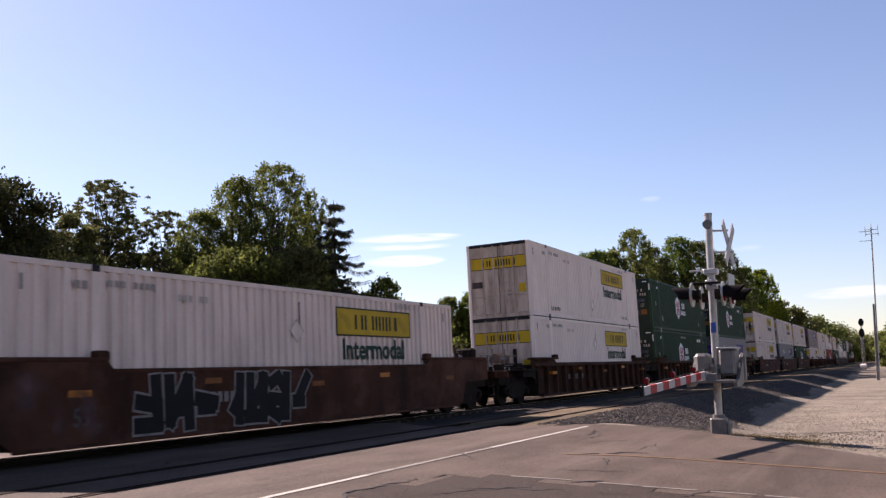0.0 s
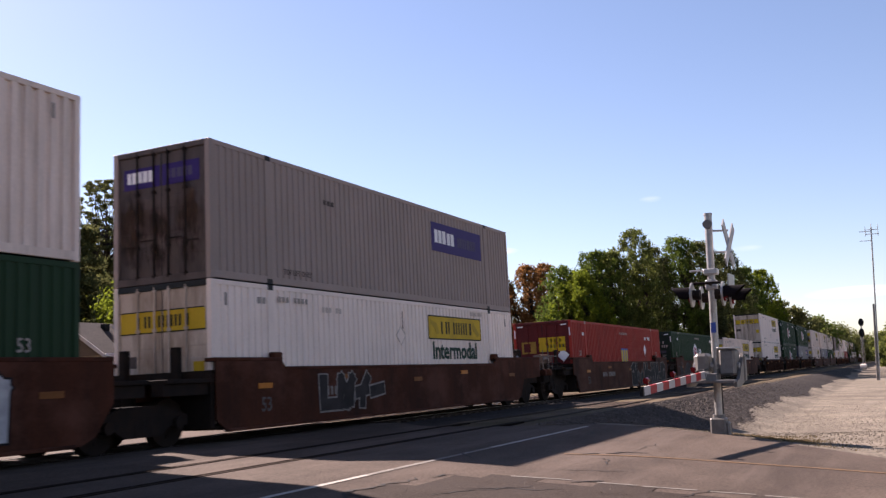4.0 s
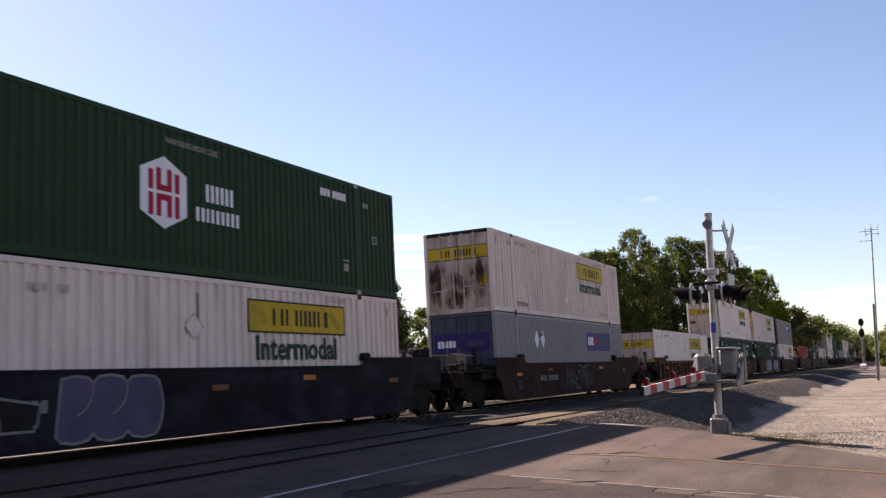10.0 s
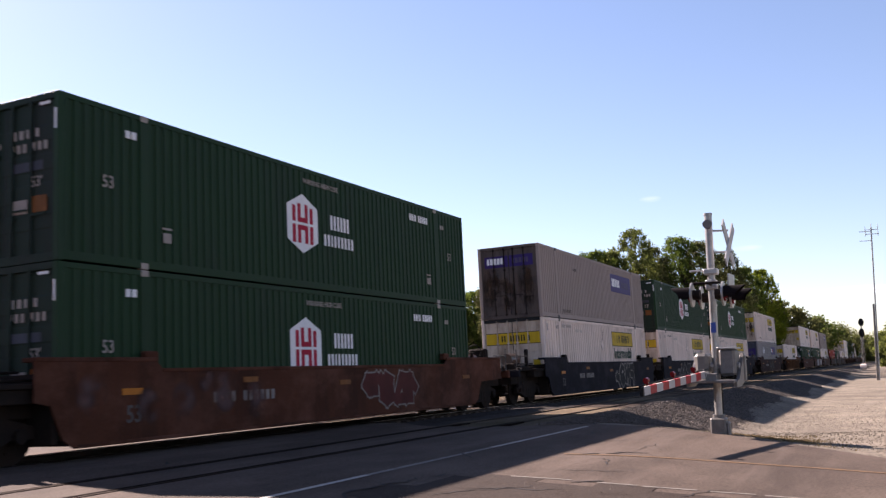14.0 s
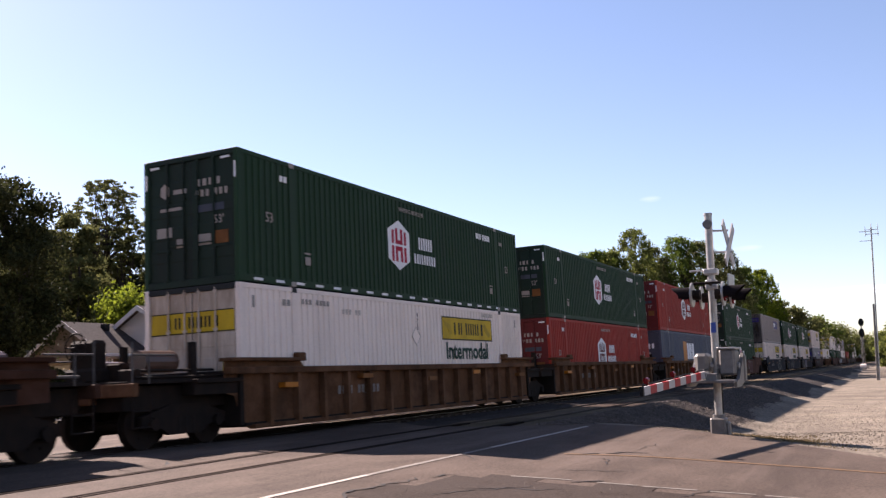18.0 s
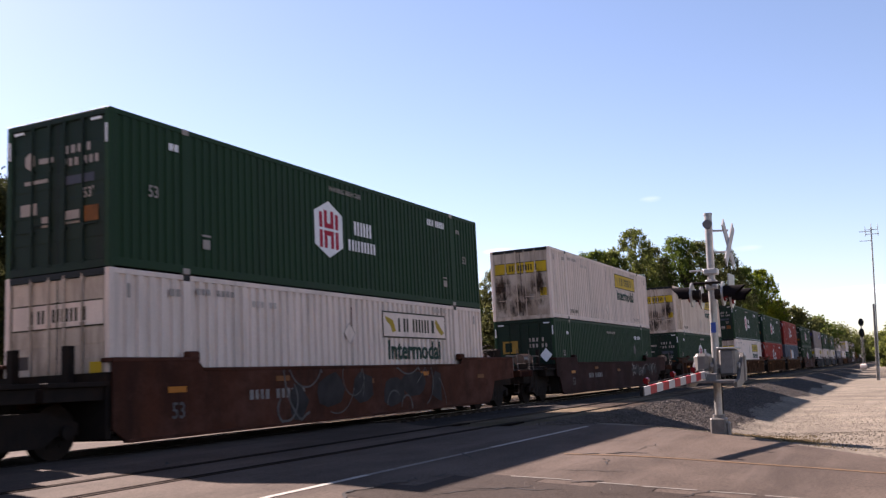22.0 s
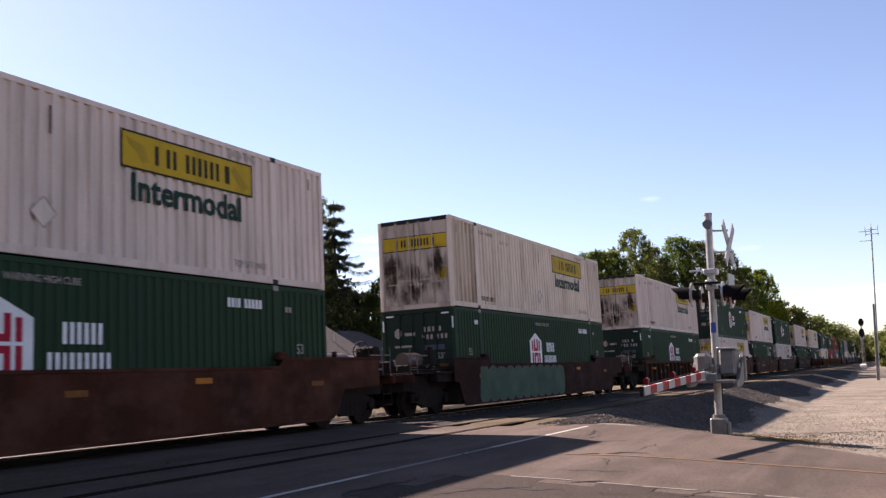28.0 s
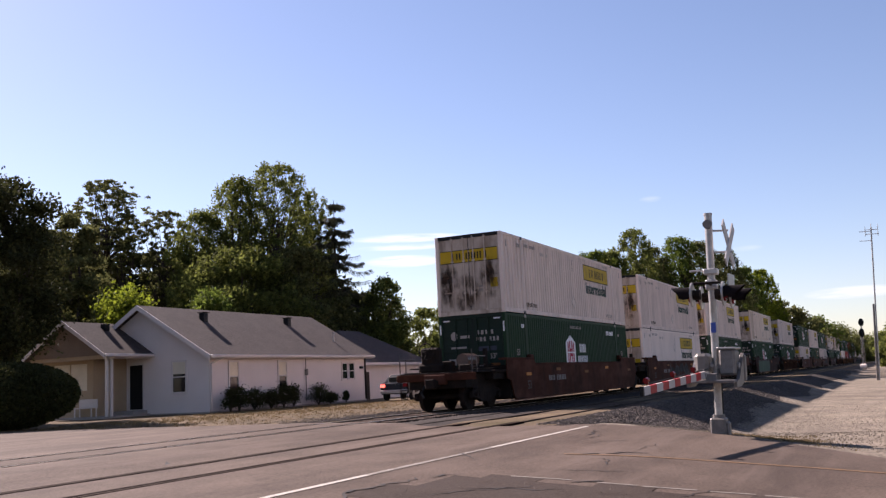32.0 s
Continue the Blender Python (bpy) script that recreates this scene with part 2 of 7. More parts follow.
M = dict(
    white=paint("white_paint", (0.72, 0.575, 0.495), DUST, 0.34, stain=(0.34, 0.26, 0.20), stain_amt=0.35, stain_scale=1.1, stain_stretch=(3, 3, 0.3)),
    white_clean=paint("clean_white_paint", (0.79, 0.655, 0.575), DUST, 0.18),
    white_rusty=paint("rust_stained_white_paint", (0.72, 0.58, 0.47), (0.36, 0.21, 0.11), 0.55, 0.9),
    white_rust_end=paint("rust_run_white_paint", (0.60, 0.47, 0.36), (0.30, 0.14, 0.05), 0.85, 1.6, stain=(0.13, 0.055, 0.025), stain_amt=0.8, stain_scale=1.3, stain_stretch=(4, 4, 0.25)),
    green=paint("dark_green_paint", (0.0085, 0.0335, 0.0112), (0.018, 0.028, 0.02), 0.4),
    green_b=paint("mid_green_paint", (0.012, 0.040, 0.011), (0.018, 0.028, 0.018), 0.4),
    red=paint("red_paint", (0.30, 0.026, 0.015), SOOT, 0.35),
    grey=paint("warm_grey_paint", (0.295, 0.228, 0.202), DUST, 0.35),
    bluegrey=paint("blue_grey_paint", (0.25, 0.225, 0.222), DUST, 0.35),
    slate=paint("slate_blue_paint", (0.075, 0.085, 0.115), DUST, 0.3),
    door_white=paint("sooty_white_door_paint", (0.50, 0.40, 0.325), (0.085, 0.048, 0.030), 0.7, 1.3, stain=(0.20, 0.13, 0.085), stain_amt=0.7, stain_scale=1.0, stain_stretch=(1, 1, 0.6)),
    # coloured door ends: base darker than the side paint, soot mottling over it
    door_green=paint("dark_sooty_green_door_paint", (0.006, 0.018, 0.010), SOOT, 0.6),
    door_red=paint("dark_sooty_red_door_paint", (0.10, 0.010, 0.010), SOOT, 0.6),
    door_grey=paint("dark_sooty_grey_door_paint", (0.090, 0.066, 0.058), SOOT, 0.85),
    door_slate=paint("dark_sooty_slate_door_paint", (0.05, 0.055, 0.075), SOOT, 0.5),
    well_brown=paint("brown_well_paint", (0.058, 0.0185, 0.0098), SOOT, 0.55, 0.5),
    well_rust=paint("rusty_well_paint", (0.060, 0.0235, 0.0140), SOOT, 0.6, 0.5),
    well_maroon=paint("maroon_well_paint", (0.031, 0.0105, 0.0075), SOOT, 0.5, 0.5),
    well_navy=paint("navy_well_paint", (0.0115, 0.0095, 0.0135), SOOT, 0.4, 0.5),
    well_tan=paint("tan_well_paint", (0.100, 0.045, 0.0215), SOOT, 0.55, 0.6),
    well_red=paint("red_brown_well_paint", (0.070, 0.0245, 0.0135), SOOT, 0.55, 0.5),
    well_dark=paint("dark_brown_well_paint", (0.046, 0.0185, 0.0105), SOOT, 0.5, 0.5),
    steel=mat("dark_greasy_steel", (0.016, 0.0118, 0.0100), 0.85, 0.0, spec=0.1, vary=0.3, scale=3, dirt=(0.025, 0.012, 0.007), dirt_amt=0.6, dirt_scale=3),
    rustpipe=mat("rust_brown_cylinder_paint", (0.085, 0.045, 0.032), 0.35, spec=0.4, vary=0.3, scale=4),
    black=mat("black_paint", (0.012, 0.012, 0.013), 0.5, vary=0.2),
    yellow=paint("yellow_panel_paint", (0.50, 0.32, 0.012), SOOT, 0.30),
    orange=mat("orange_reflector", (0.42, 0.135, 0.012), 0.45, vary=0.1),
    amber_dull=mat("dim_amber_sheeting", (0.17, 0.062, 0.016), 0.6, vary=0.3, scale=4),
    ink=mat("dark_ink", (0.03, 0.025, 0.012), 0.6, vary=0.1),
    ink_green=mat("dark_green_ink", (0.008, 0.034, 0.022), 0.6, vary=0.1),
    ink_white=mat("white_ink", (0.72, 0.70, 0.70), 0.6, vary=0.1, grain=0.15),
    ink_red=mat("red_ink", (0.36, 0.012, 0.035), 0.6, vary=0.1),
    ink_grey=mat("dim_grey_ink", (0.31, 0.265, 0.235), 0.7, vary=0.2),
    ink_blue=mat("blue_ink", (0.05, 0.09, 0.32), 0.6, vary=0.1),
    emblem_yellow=mat("dull_yellow_emblem", (0.27, 0.155, 0.028), 0.6, vary=0.2, scale=3),
    soot_film=film_of("brown_soot_film", (0.065, 0.038, 0.026), 0.78, 2.2, (2.0, 2.0, 0.8)),
    pink_film=film_of("faded_pink_spray", (0.130, 0.075, 0.070), 0.8, 2.0),
    olive=mat("olive_panel_figure", (0.38, 0.25, 0.02), 0.6, vary=0.2),
    faint=mat("faint_grey_ink", (0.46, 0.385, 0.335), 0.7, vary=0.2),
    purple=mat("purple_panel_paint", (0.034, 0.018, 0.115), 0.55, vary=0.1),
    lilac=mat("lilac_ink", (0.072, 0.058, 0.105), 0.6, vary=0.2),
    sprayed_red=mat("sprayed_red", (0.070, 0.014, 0.012), 0.7, vary=0.3),
    sprayed_green=mat("sprayed_green", (0.05, 0.09, 0.06), 0.7, vary=0.3),
    sprayed_grey=mat("sprayed_grey", (0.085, 0.076, 0.072), 0.7, vary=0.4, scale=4),
    spray_pale=mat("sprayed_pale_outline", (0.190, 0.168, 0.155), 0.7, vary=0.35, scale=4),
    silver_spray=mat("sprayed_silver", (0.34, 0.33, 0.34), 0.6, vary=0.35, scale=3, dirt=(0.12, 0.12, 0.14), dirt_amt=0.7, dirt_scale=2.0),
    spray_wash=mat("sprayed_dark_wash", (0.030, 0.025, 0.024), 0.8, vary=0.45, scale=2.5),
    spray_black=mat("sprayed_black", (0.009, 0.008, 0.009), 0.7, vary=0.3, scale=3),
    asphalt=mat("worn_asphalt", (0.082, 0.0615, 0.0495), 0.85, vary=0.25, scale=0.8, grain=0.4, gscale=30, bump=0.35, bscale=90, dirt=(0.045, 0.0338, 0.0280), dirt_amt=0.85, dirt_scale=0.7, stretch=(0.22, 1.0, 1), spec=0.05, stain=(0.118, 0.090, 0.074), stain_amt=0.7, stain_scale=1.4, stain_stretch=(0.10, 1.0, 1), stain_band=(0.52, 0.70)),
    broken=mat("cracked_asphalt", (0.044, 0.033, 0.027), 0.9, spec=0.05, vary=0.35, scale=1.6, grain=0.35, gscale=28, bump=0.6, bscale=30, dirt=(0.035, 0.028, 0.025), dirt_amt=0.8, dirt_scale=1.6),
    hood_black=mat("matt_black_hood", (0.010, 0.008, 0.009), 0.95, vary=0.2, spec=0.05),
    crack=mat("tarred_crack", (0.022, 0.018, 0.017), 0.8, vary=0.3),
    line_white=mat("white_road_paint", (0.31, 0.28, 0.245), 0.7, vary=0.1, grain=0.2, gscale=14),
    line_worn=mat("worn_white_road_paint", (0.165, 0.145, 0.125), 0.8, vary=0.3, scale=6, grain=0.3, gscale=18),
    line_yellow=mat("worn_yellow_road_paint", (0.120, 0.070, 0.036), 0.8, vary=0.3, scale=5, grain=0.3, gscale=18),
    rail=mat("rusty_rail_steel", (0.028, 0.018, 0.014), 0.75, 0.2, vary=0.3, scale=5),
    railhead=mat("worn_rail_head", (0.040, 0.027, 0.020), 0.8, 0.0, vary=0.15, spec=0.03),
    polished=mat("polished_rail_head", (0.45, 0.42, 0.39), 0.30, 1.0, vary=0.15, scale=8),
    groove=mat("flangeway_rubber", (0.012, 0.008, 0.0065), 0.95, vary=0.3, spec=0.01),
    ballast=mat("grey_ballast_stone", (0.042, 0.0355, 0.032), 0.9, vary=0.2, scale=0.5, grain=0.55, gscale=16, bump=1.0, bscale=14, dirt=(0.020, 0.017, 0.016), dirt_amt=0.7, dirt_scale=1.2, spec=0.04),
    stone=mat("loose_stone", (0.100, 0.085, 0.075), 0.9, vary=0.2, island=0.35, spec=0.04),
    pebble=mat("pale_pebble", (0.170, 0.142, 0.112), 0.95, vary=0.2, island=0.30, spec=0.04),
    gravel=mat("pale_gravel", (0.160, 0.134, 0.106), 0.95, vary=0.25, scale=0.6, grain=0.6, gscale=13, bump=1.0, bscale=16, dirt=(0.084, 0.069, 0.056), dirt_amt=0.6, dirt_scale=0.5, spec=0.04),
    grass=mat("dry_grass_ground", (0.105, 0.078, 0.052), 0.95, vary=0.35, scale=0.35, grain=0.4, gscale=14, bump=0.8, bscale=18, dirt=(0.060, 0.050, 0.026), dirt_amt=0.8, dirt_scale=0.5, spec=0.04),
    blade=mat("straw_grass_blades", (0.15, 0.108, 0.056), 0.9, vary=0.2, island=0.4, trans=0.25),
    tie=mat("weathered_tie_wood", (0.075, 0.056, 0.045), 0.9, vary=0.3, scale=3, grain=0.3, gscale=20, rand=0.2, spec=0.04),
    silver=mat("galvanised_steel", (0.36, 0.345, 0.33), 0.45, 0.55, vary=0.2, scale=5, dirt=(0.2, 0.17, 0.15), dirt_amt=0.4, dirt_scale=3),
    silver_box=mat("weathered_aluminium_paint", (0.16, 0.148, 0.14), 0.55, 0.3, vary=0.25, scale=6, dirt=(0.12, 0.1, 0.09), dirt_amt=0.5, dirt_scale=4),
    stripe_red=mat("red_reflective_sheeting", (0.32, 0.022, 0.024), 0.5, vary=0.1),
    stripe_white=mat("white_reflective_sheeting", (0.43, 0.405, 0.39), 0.5, vary=0.08),
    lens_red=mat("dark_red_lens", (0.16, 0.01, 0.012), 0.2, vary=0.1),
    concrete=mat("pale_concrete", (0.28, 0.25, 0.23), 0.9, vary=0.15, bump=0.2),
    siding=mat("white_siding", (0.62, 0.555, 0.525), 0.6, vary=0.05, scale=0.8, grain=0.04),
    siding_cream=mat("cream_porch_paint", (0.36, 0.275, 0.18), 0.65, vary=0.06),
    gable_brown=mat("shaded_brown_gable_boards", (0.20, 0.15, 0.115), 0.75, vary=0.1),
    trim=mat("white_trim", (0.55, 0.50, 0.47), 0.5, vary=0.05),
    shingle=mat("grey_roof_shingles", (0.060, 0.046, 0.042), 0.9, vary=0.14, scale=1.2, grain=0.3, gscale=9, bump=0.4, bscale=16),
    door_black=mat("black_storm_door", (0.012, 0.012, 0.014), 0.3, vary=0.1),
    curtain=mat("pale_curtain", (0.60, 0.54, 0.42), 0.9, vary=0.1),
    bark=mat("grey_brown_bark", (0.040, 0.031, 0.025), 0.95, vary=0.3, scale=3, bump=0.5, bscale=14),
    leaf=mat("mid_green_leaves", (0.098, 0.112, 0.027), 0.8, vary=0.3, scale=0.35, island=0.45, trans=0.55, spec=0.1),
    leaf_dark=mat("dark_green_leaves", (0.033, 0.036, 0.013), 0.85, vary=0.3, scale=0.35, island=0.4, trans=0.3, spec=0.08),
    leaf_olive=mat("olive_green_leaves", (0.090, 0.094, 0.034), 0.85, vary=0.3, scale=0.35, island=0.4, trans=0.5, spec=0.08),
    leaf_lime=mat("yellow_green_leaves", (0.125, 0.155, 0.014), 0.8, vary=0.25, scale=0.5, island=0.4, trans=0.55, spec=0.1),
    leaf_bright=mat("fresh_green_leaves", (0.085, 0.115, 0.020), 0.8, vary=0.25, scale=0.5, island=0.4, trans=0.5, spec=0.1),
    leaf_turn=mat("orange_brown_autumn_leaves", (0.22, 0.10, 0.03), 0.65, vary=0.25, scale=0.5, island=0.4, trans=0.4),
    needle=mat("dark_spruce_needles", (0.060, 0.062, 0.036), 0.85, vary=0.3, island=0.4, trans=0.35, spec=0.08),
    car_dark=mat("dark_car_paint", (0.020, 0.020, 0.023), 0.4, 0.0, vary=0.05),
    car_glass=mat("dark_car_glass", (0.015, 0.017, 0.02), 0.08, vary=0.02),
    tyre=mat("black_rubber", (0.018, 0.018, 0.018), 0.85, vary=0.2),
    red_glow=glow("lit_red_tail_lamp", (1.0, 0.12, 0.08), 1.2),
)
glass = bpy.data.materials.new("window_glass")
glass.use_nodes = True
_b = glass.node_tree.nodes["Principled BSDF"]
_b.inputs["Base Color"].default_value = (0.012, 0.012, 0.014, 1)
_b.inputs["Roughness"].default_value = 0.08
_b.inputs["Specular IOR Level"].default_value = 0.25
M["glass"] = glass


# ---- builders ----
def empty(name, m=None):
    ob = new(name)
    ob.empty_display_size = 0.3
    if m is not None:
        ob.matrix_basis = m
    return ob


def finish(bm, name):
    me = bpy.data.meshes.new(name)
    bmesh.ops.recalc_face_normals(bm, faces=bm.faces)
    bm.to_mesh(me)
    bm.free()
    return me


def part(name, bm, material, parent=None, label="", at=None):
    me = bm if isinstance(bm, bpy.types.Mesh) else finish(bm, name)
    if material is not None and not me.materials:
        me.materials.append(M[material] if isinstance(material, str) else material)
    ob = new(name, me)
    ob.parent = parent
    if at is not None:
        ob.matrix_basis = at
    if label:
        tagged(ob, label)
    if name in ("graffiti", "number_mark", "lettering", "corner_mark", "notice", "brace", "walkway_grating", "hinge_gear", "soot_mark", "rod_bracket", "panel_figure", "emblem_bars"):
        tagged(ob, kind="stuff")
    return ob


def box(bm, x0, x1, y0, y1, z0, z1, bev=0.0, m=None):
    r = bmesh.ops.create_cube(bm, size=1.0, matrix=Matrix.Translation(((x0 + x1) / 2, (y0 + y1) / 2, (z0 + z1) / 2)) @ Matrix.Diagonal((x1 - x0, y1 - y0, z1 - z0, 1)))
    vs = r["verts"]
    if bev:
        es = list({e for v in vs for e in v.link_edges})
        g = bmesh.ops.bevel(bm, geom=es, offset=bev, segments=1, affect="EDGES", profile=0.5)
        vs = list({v for f in g["faces"] for v in f.verts} | {v for v in vs if v.is_valid})
    if m is not None:
        bmesh.ops.transform(bm, matrix=m, verts=vs)
    return bm


def boxes(*rows, bev=0.0):
    bm = bmesh.new()
    for r in rows:
        box(bm, *r, bev=bev)
    return bm


def rod(bm, a, b, r, seg=8, r2=None):
    a, b = Vector(a), Vector(b)
    d = b - a
    m = Matrix.Translation((a + b) / 2) @ d.to_track_quat("Z", "Y").to_matrix().to_4x4()
    bmesh.ops.create_cone(bm, cap_ends=True, segments=seg, radius1=r, radius2=r if r2 is None else r2, depth=d.length, matrix=m)
    return bm


def rods(rows, r, seg=8):
    bm = bmesh.new()
    for a, b in rows:
        rod(bm, a, b, r, seg)
    return bm


def prism(pts, y0, y1):
    """A plate: the outline pts (x, z), from y0 to y1."""
    bm = bmesh.new()
    a = [bm.verts.new((x, y0, z)) for x, z in pts]
    b = [bm.verts.new((x, y1, z)) for x, z in pts]
    bm.faces.new(a)
    bm.faces.new(b[::-1])
    for i in range(len(pts)):
        j = (i + 1) % len(pts)
        bm.faces.new((a[i], b[i], b[j], a[j]))
    return bm


def raw(name, verts, faces, material=None):
    me = bpy.data.meshes.new(name)
    me.from_pydata(verts, [], faces)
    if material:
        me.materials.append(M[material])
    return me


_texts = {}


def text_mesh(s, size, material, squash=1.0, weight=0.012):
    """The built-in font as a thin mesh in the plane of the containers' near side, read from outside."""
    key = (s, size, material, squash)
    if key not in _texts:
        cu = bpy.data.curves.new("lettering", "FONT")
        cu.body, cu.size, cu.extrude, cu.resolution_u, cu.offset = s, size, 0.002, 2, size * weight
        ob = bpy.data.objects.new("lettering", cu)
        scene.collection.objects.link(ob)
        dg = bpy.context.evaluated_depsgraph_get()
        me = bpy.data.meshes.new_from_object(ob.evaluated_get(dg))
        bpy.data.objects.remove(ob)
        me.transform(Matrix.Diagonal((squash, 1, 1, 1)))
        me.transform(Matrix.Rotation(radians(90), 4, "X"))
        me.materials.clear()
        me.materials.append(M[material])
        _texts[key] = me
    return _texts[key]


# ---- ground ----
NEAR, BANK, DROP = -4.30, -5.05, -0.09  # the second track, the line of its outer bank, and how much lower it lies


def ground_z(x, y):
    """The main line is the crest; the road dips a little to the second track, then falls gently towards the camera."""
    if y > -3.2:
        k = min(1.0, max(0.0, (-1.9 - y) / 1.3))
        return DROP * k * k * (3 - 2 * k)
    return min(DROP, -0.0737 * min(8.2, -6.3 - y))


def sheet(name, xs, ys, zf, material, label, category, inside=None, trim=None):
    vs, idx, fs = [], {}, []
    for i, x in enumerate(xs):
        for j, y in enumerate(ys):
            idx[i, j] = len(vs)
            vs.append((x if trim is None else min(x, trim(y)), y, zf(x, y)))
    for i in range(len(xs) - 1):
        for j in range(len(ys) - 1):
            if inside is None or inside((xs[i] + xs[i + 1]) / 2, (ys[j] + ys[j + 1]) / 2):
                fs.append((idx[i, j], idx[i + 1, j], idx[i + 1, j + 1], idx[i, j + 1]))
    ob = new(name, raw(name, vs, fs, material))
    ob.data.polygons.foreach_set("use_smooth", [True] * len(ob.data.polygons))
    return tagged(ob, label, category, kind="structure")


def spread(a, b, step):
    n = max(1, round((b - a) / step))
    return [a + (b - a) * i / n for i in range(n + 1)]


def dip(x):
    """How far the gravel strip lies below the road's level along the line, 0 to 1."""
    a, b = min(1.0, max(0.0, (x - 20.5) / 8)), min(1.0, max(0.0, (x - 100) / 35))
    return a * a * (3 - 2 * a) * (1 - b * b * (3 - 2 * b))


def rolling(x, y):
    """Ground beyond the road: a little below the ballast, uneven."""
    z = -0.10 if y > -6.3 else -0.10 - (0.45 + 0.36 * dip(x)) * min(1.0, (-6.3 - y) / 3.4)
    if abs(x) < 260 and -60 < y < 90:
        z += 0.05 * noise.noise((x * 0.23, y * 0.23, 0.3)) + 0.02 * noise.noise((x * 0.9, y * 0.9, 1.3))
    if y > 4:
        z += 0.10 * min(1, (y - 4) / 10)
    return z


xs = [-3000, -800, -250, -100, -40] + spread(-20, 60, 1.0) + spread(62, 160, 3.0) + [200, 260, 400, 800, 1600, 3000]
ys = [-3000, -800, -250, -100, -50] + spread(-30, 40, 0.7) + [50, 70, 100, 160, 260, 800, 3000]
sheet("ground", xs, ys, lambda x, y: rolling(x, y) - 0.02, "grass", "dry patchy grass and earth round the crossing", "ground")

def road_edge(y):
    """Where the asphalt ends towards the gravel and the ballast."""
    if y < -8:
        x = 20.0 - max(0.0, -8 - y) * 0.48 - max(0.0, -10 - y) * 0.47
    elif y < -5:
        x = 19.8
    elif y < 1.8:
        x = 19.8 + (y + 5) * 0.39
    else:
        x = 22.4 - 0.4 * min(1.0, (y - 1.8) / 6)
    return x + 0.10 * noise.noise((y * 1.7, 0.4, 0)) + 0.05 * noise.noise((y * 6.1, 2.4, 0))


def gravel_z(x, y):
    """The gravel meets the road flush and falls away from it to the strip."""
    k = min(1.0, max(0.0, (x - road_edge(y)) / 3.0))
    k = k * k * (3 - 2 * k)
    return (ground_z(x, y) - 0.012) * (1 - k) + (rolling(x, y) + 0.015) * k


# the gravel access strip beside the tracks
gx = spread(0, 8, 0.4) + spread(9, 28, 1.0) + spread(31, 222, 3.0)
gy = spread(-19, -7.4, 0.29)
gv = [(road_edge(y) - 0.2 + u, y, gravel_z(road_edge(y) - 0.2 + u, y)) for u in gx for y in gy]
gf = [(i * len(gy) + j, (i + 1) * len(gy) + j, (i + 1) * len(gy) + j + 1, i * len(gy) + j + 1) for i in range(len(gx) - 1) for j in range(len(gy) - 1)]
strip_of_gravel = tagged(new("gravel_track", raw("gravel_track", gv, gf, "gravel")), "pale gravel access track beside the railway", "gravel", kind="structure")
strip_of_gravel.data.polygons.foreach_set("use_smooth", [True] * len(gf))

road = sheet("road", spread(-14, 34, 0.4), spread(-30, 30, 0.4), lambda x, y: ground_z(x, y) + (0.0 if y < 4 else 0.03 * min(1, (y - 4) / 5)), "asphalt",
             "worn pinkish-grey asphalt road over a level crossing", "road", lambda x, y: x < road_edge(y) + 0.2, trim=road_edge)


def strip(name, pts, width, material, label, lift=0.006, seg=0.5):
    """A painted stripe that follows the road."""
    vs, fs = [], []
    for (x0, y0), (x1, y1) in zip(pts, pts[1:]):
        n = max(1, int(math.hypot(x1 - x0, y1 - y0) / seg))
        nx, ny = -(y1 - y0), x1 - x0
        q = math.hypot(nx, ny)
        nx, ny = nx / q * width / 2, ny / q * width / 2
        for i in range(n):
            k = len(vs)
            for u, sg in ((i / n, 1), (i / n, -1), ((i + 1) / n, -1), ((i + 1) / n, 1)):
                x, y = x0 + (x1 - x0) * u + sg * nx, y0 + (y1 - y0) * u + sg * ny
                vs.append((x, y, ground_z(x, y) + lift))
            fs.append((k, k + 1, k + 2, k + 3))
    ob = new(name, raw(name, vs, fs, material))
    ob.parent = road
    return ob


for a, b, m in ((5.0, 10.0, "line_white"), (10.0, 13.9, "line_worn"), (13.9, 19.0, "line_white")):
    strip("stop_line", [(a, -7.53), (b, -7.535)], 0.09, m, "")
strip("centre_line", [(13.65, -8.8), (13.9, -9.44), (14.02, -10.0), (14.0, -11.2), (13.97, -12.35), (13.88, -13.2), (13.4, -16.0)], 0.12, "line_yellow", "")
for a, b in ((-9.05, -9.8), (-10.12, -10.6), (-10.66, -11.28), (-11.4, -11.9), (-12.0, -12.5), (-12.6, -14.0)):
    strip("edge_line", [(10.90 + 0.02 * math.sin(a * 3), a), (10.93 + 0.02 * math.sin(b * 3), b)], 0.06, "line_worn", "")

# the broken shoulder beside the edge line
sheet("shoulder", spread(4.0, 10.9, 0.35), spread(-16, -8.1, 0.35), lambda x, y: ground_z(x, y) + 0.004 + 0.006 * noise.noise((x * 2, y * 2, 0)), "broken",
      "dark cracked asphalt shoulder with loose grit", "road shoulder",
      inside=lambda x, y: x < 10.72 + 0.10 * math.sin(y * 4) and y < -8.25 + 0.15 * math.sin(x * 3))

rng = random.Random(5)


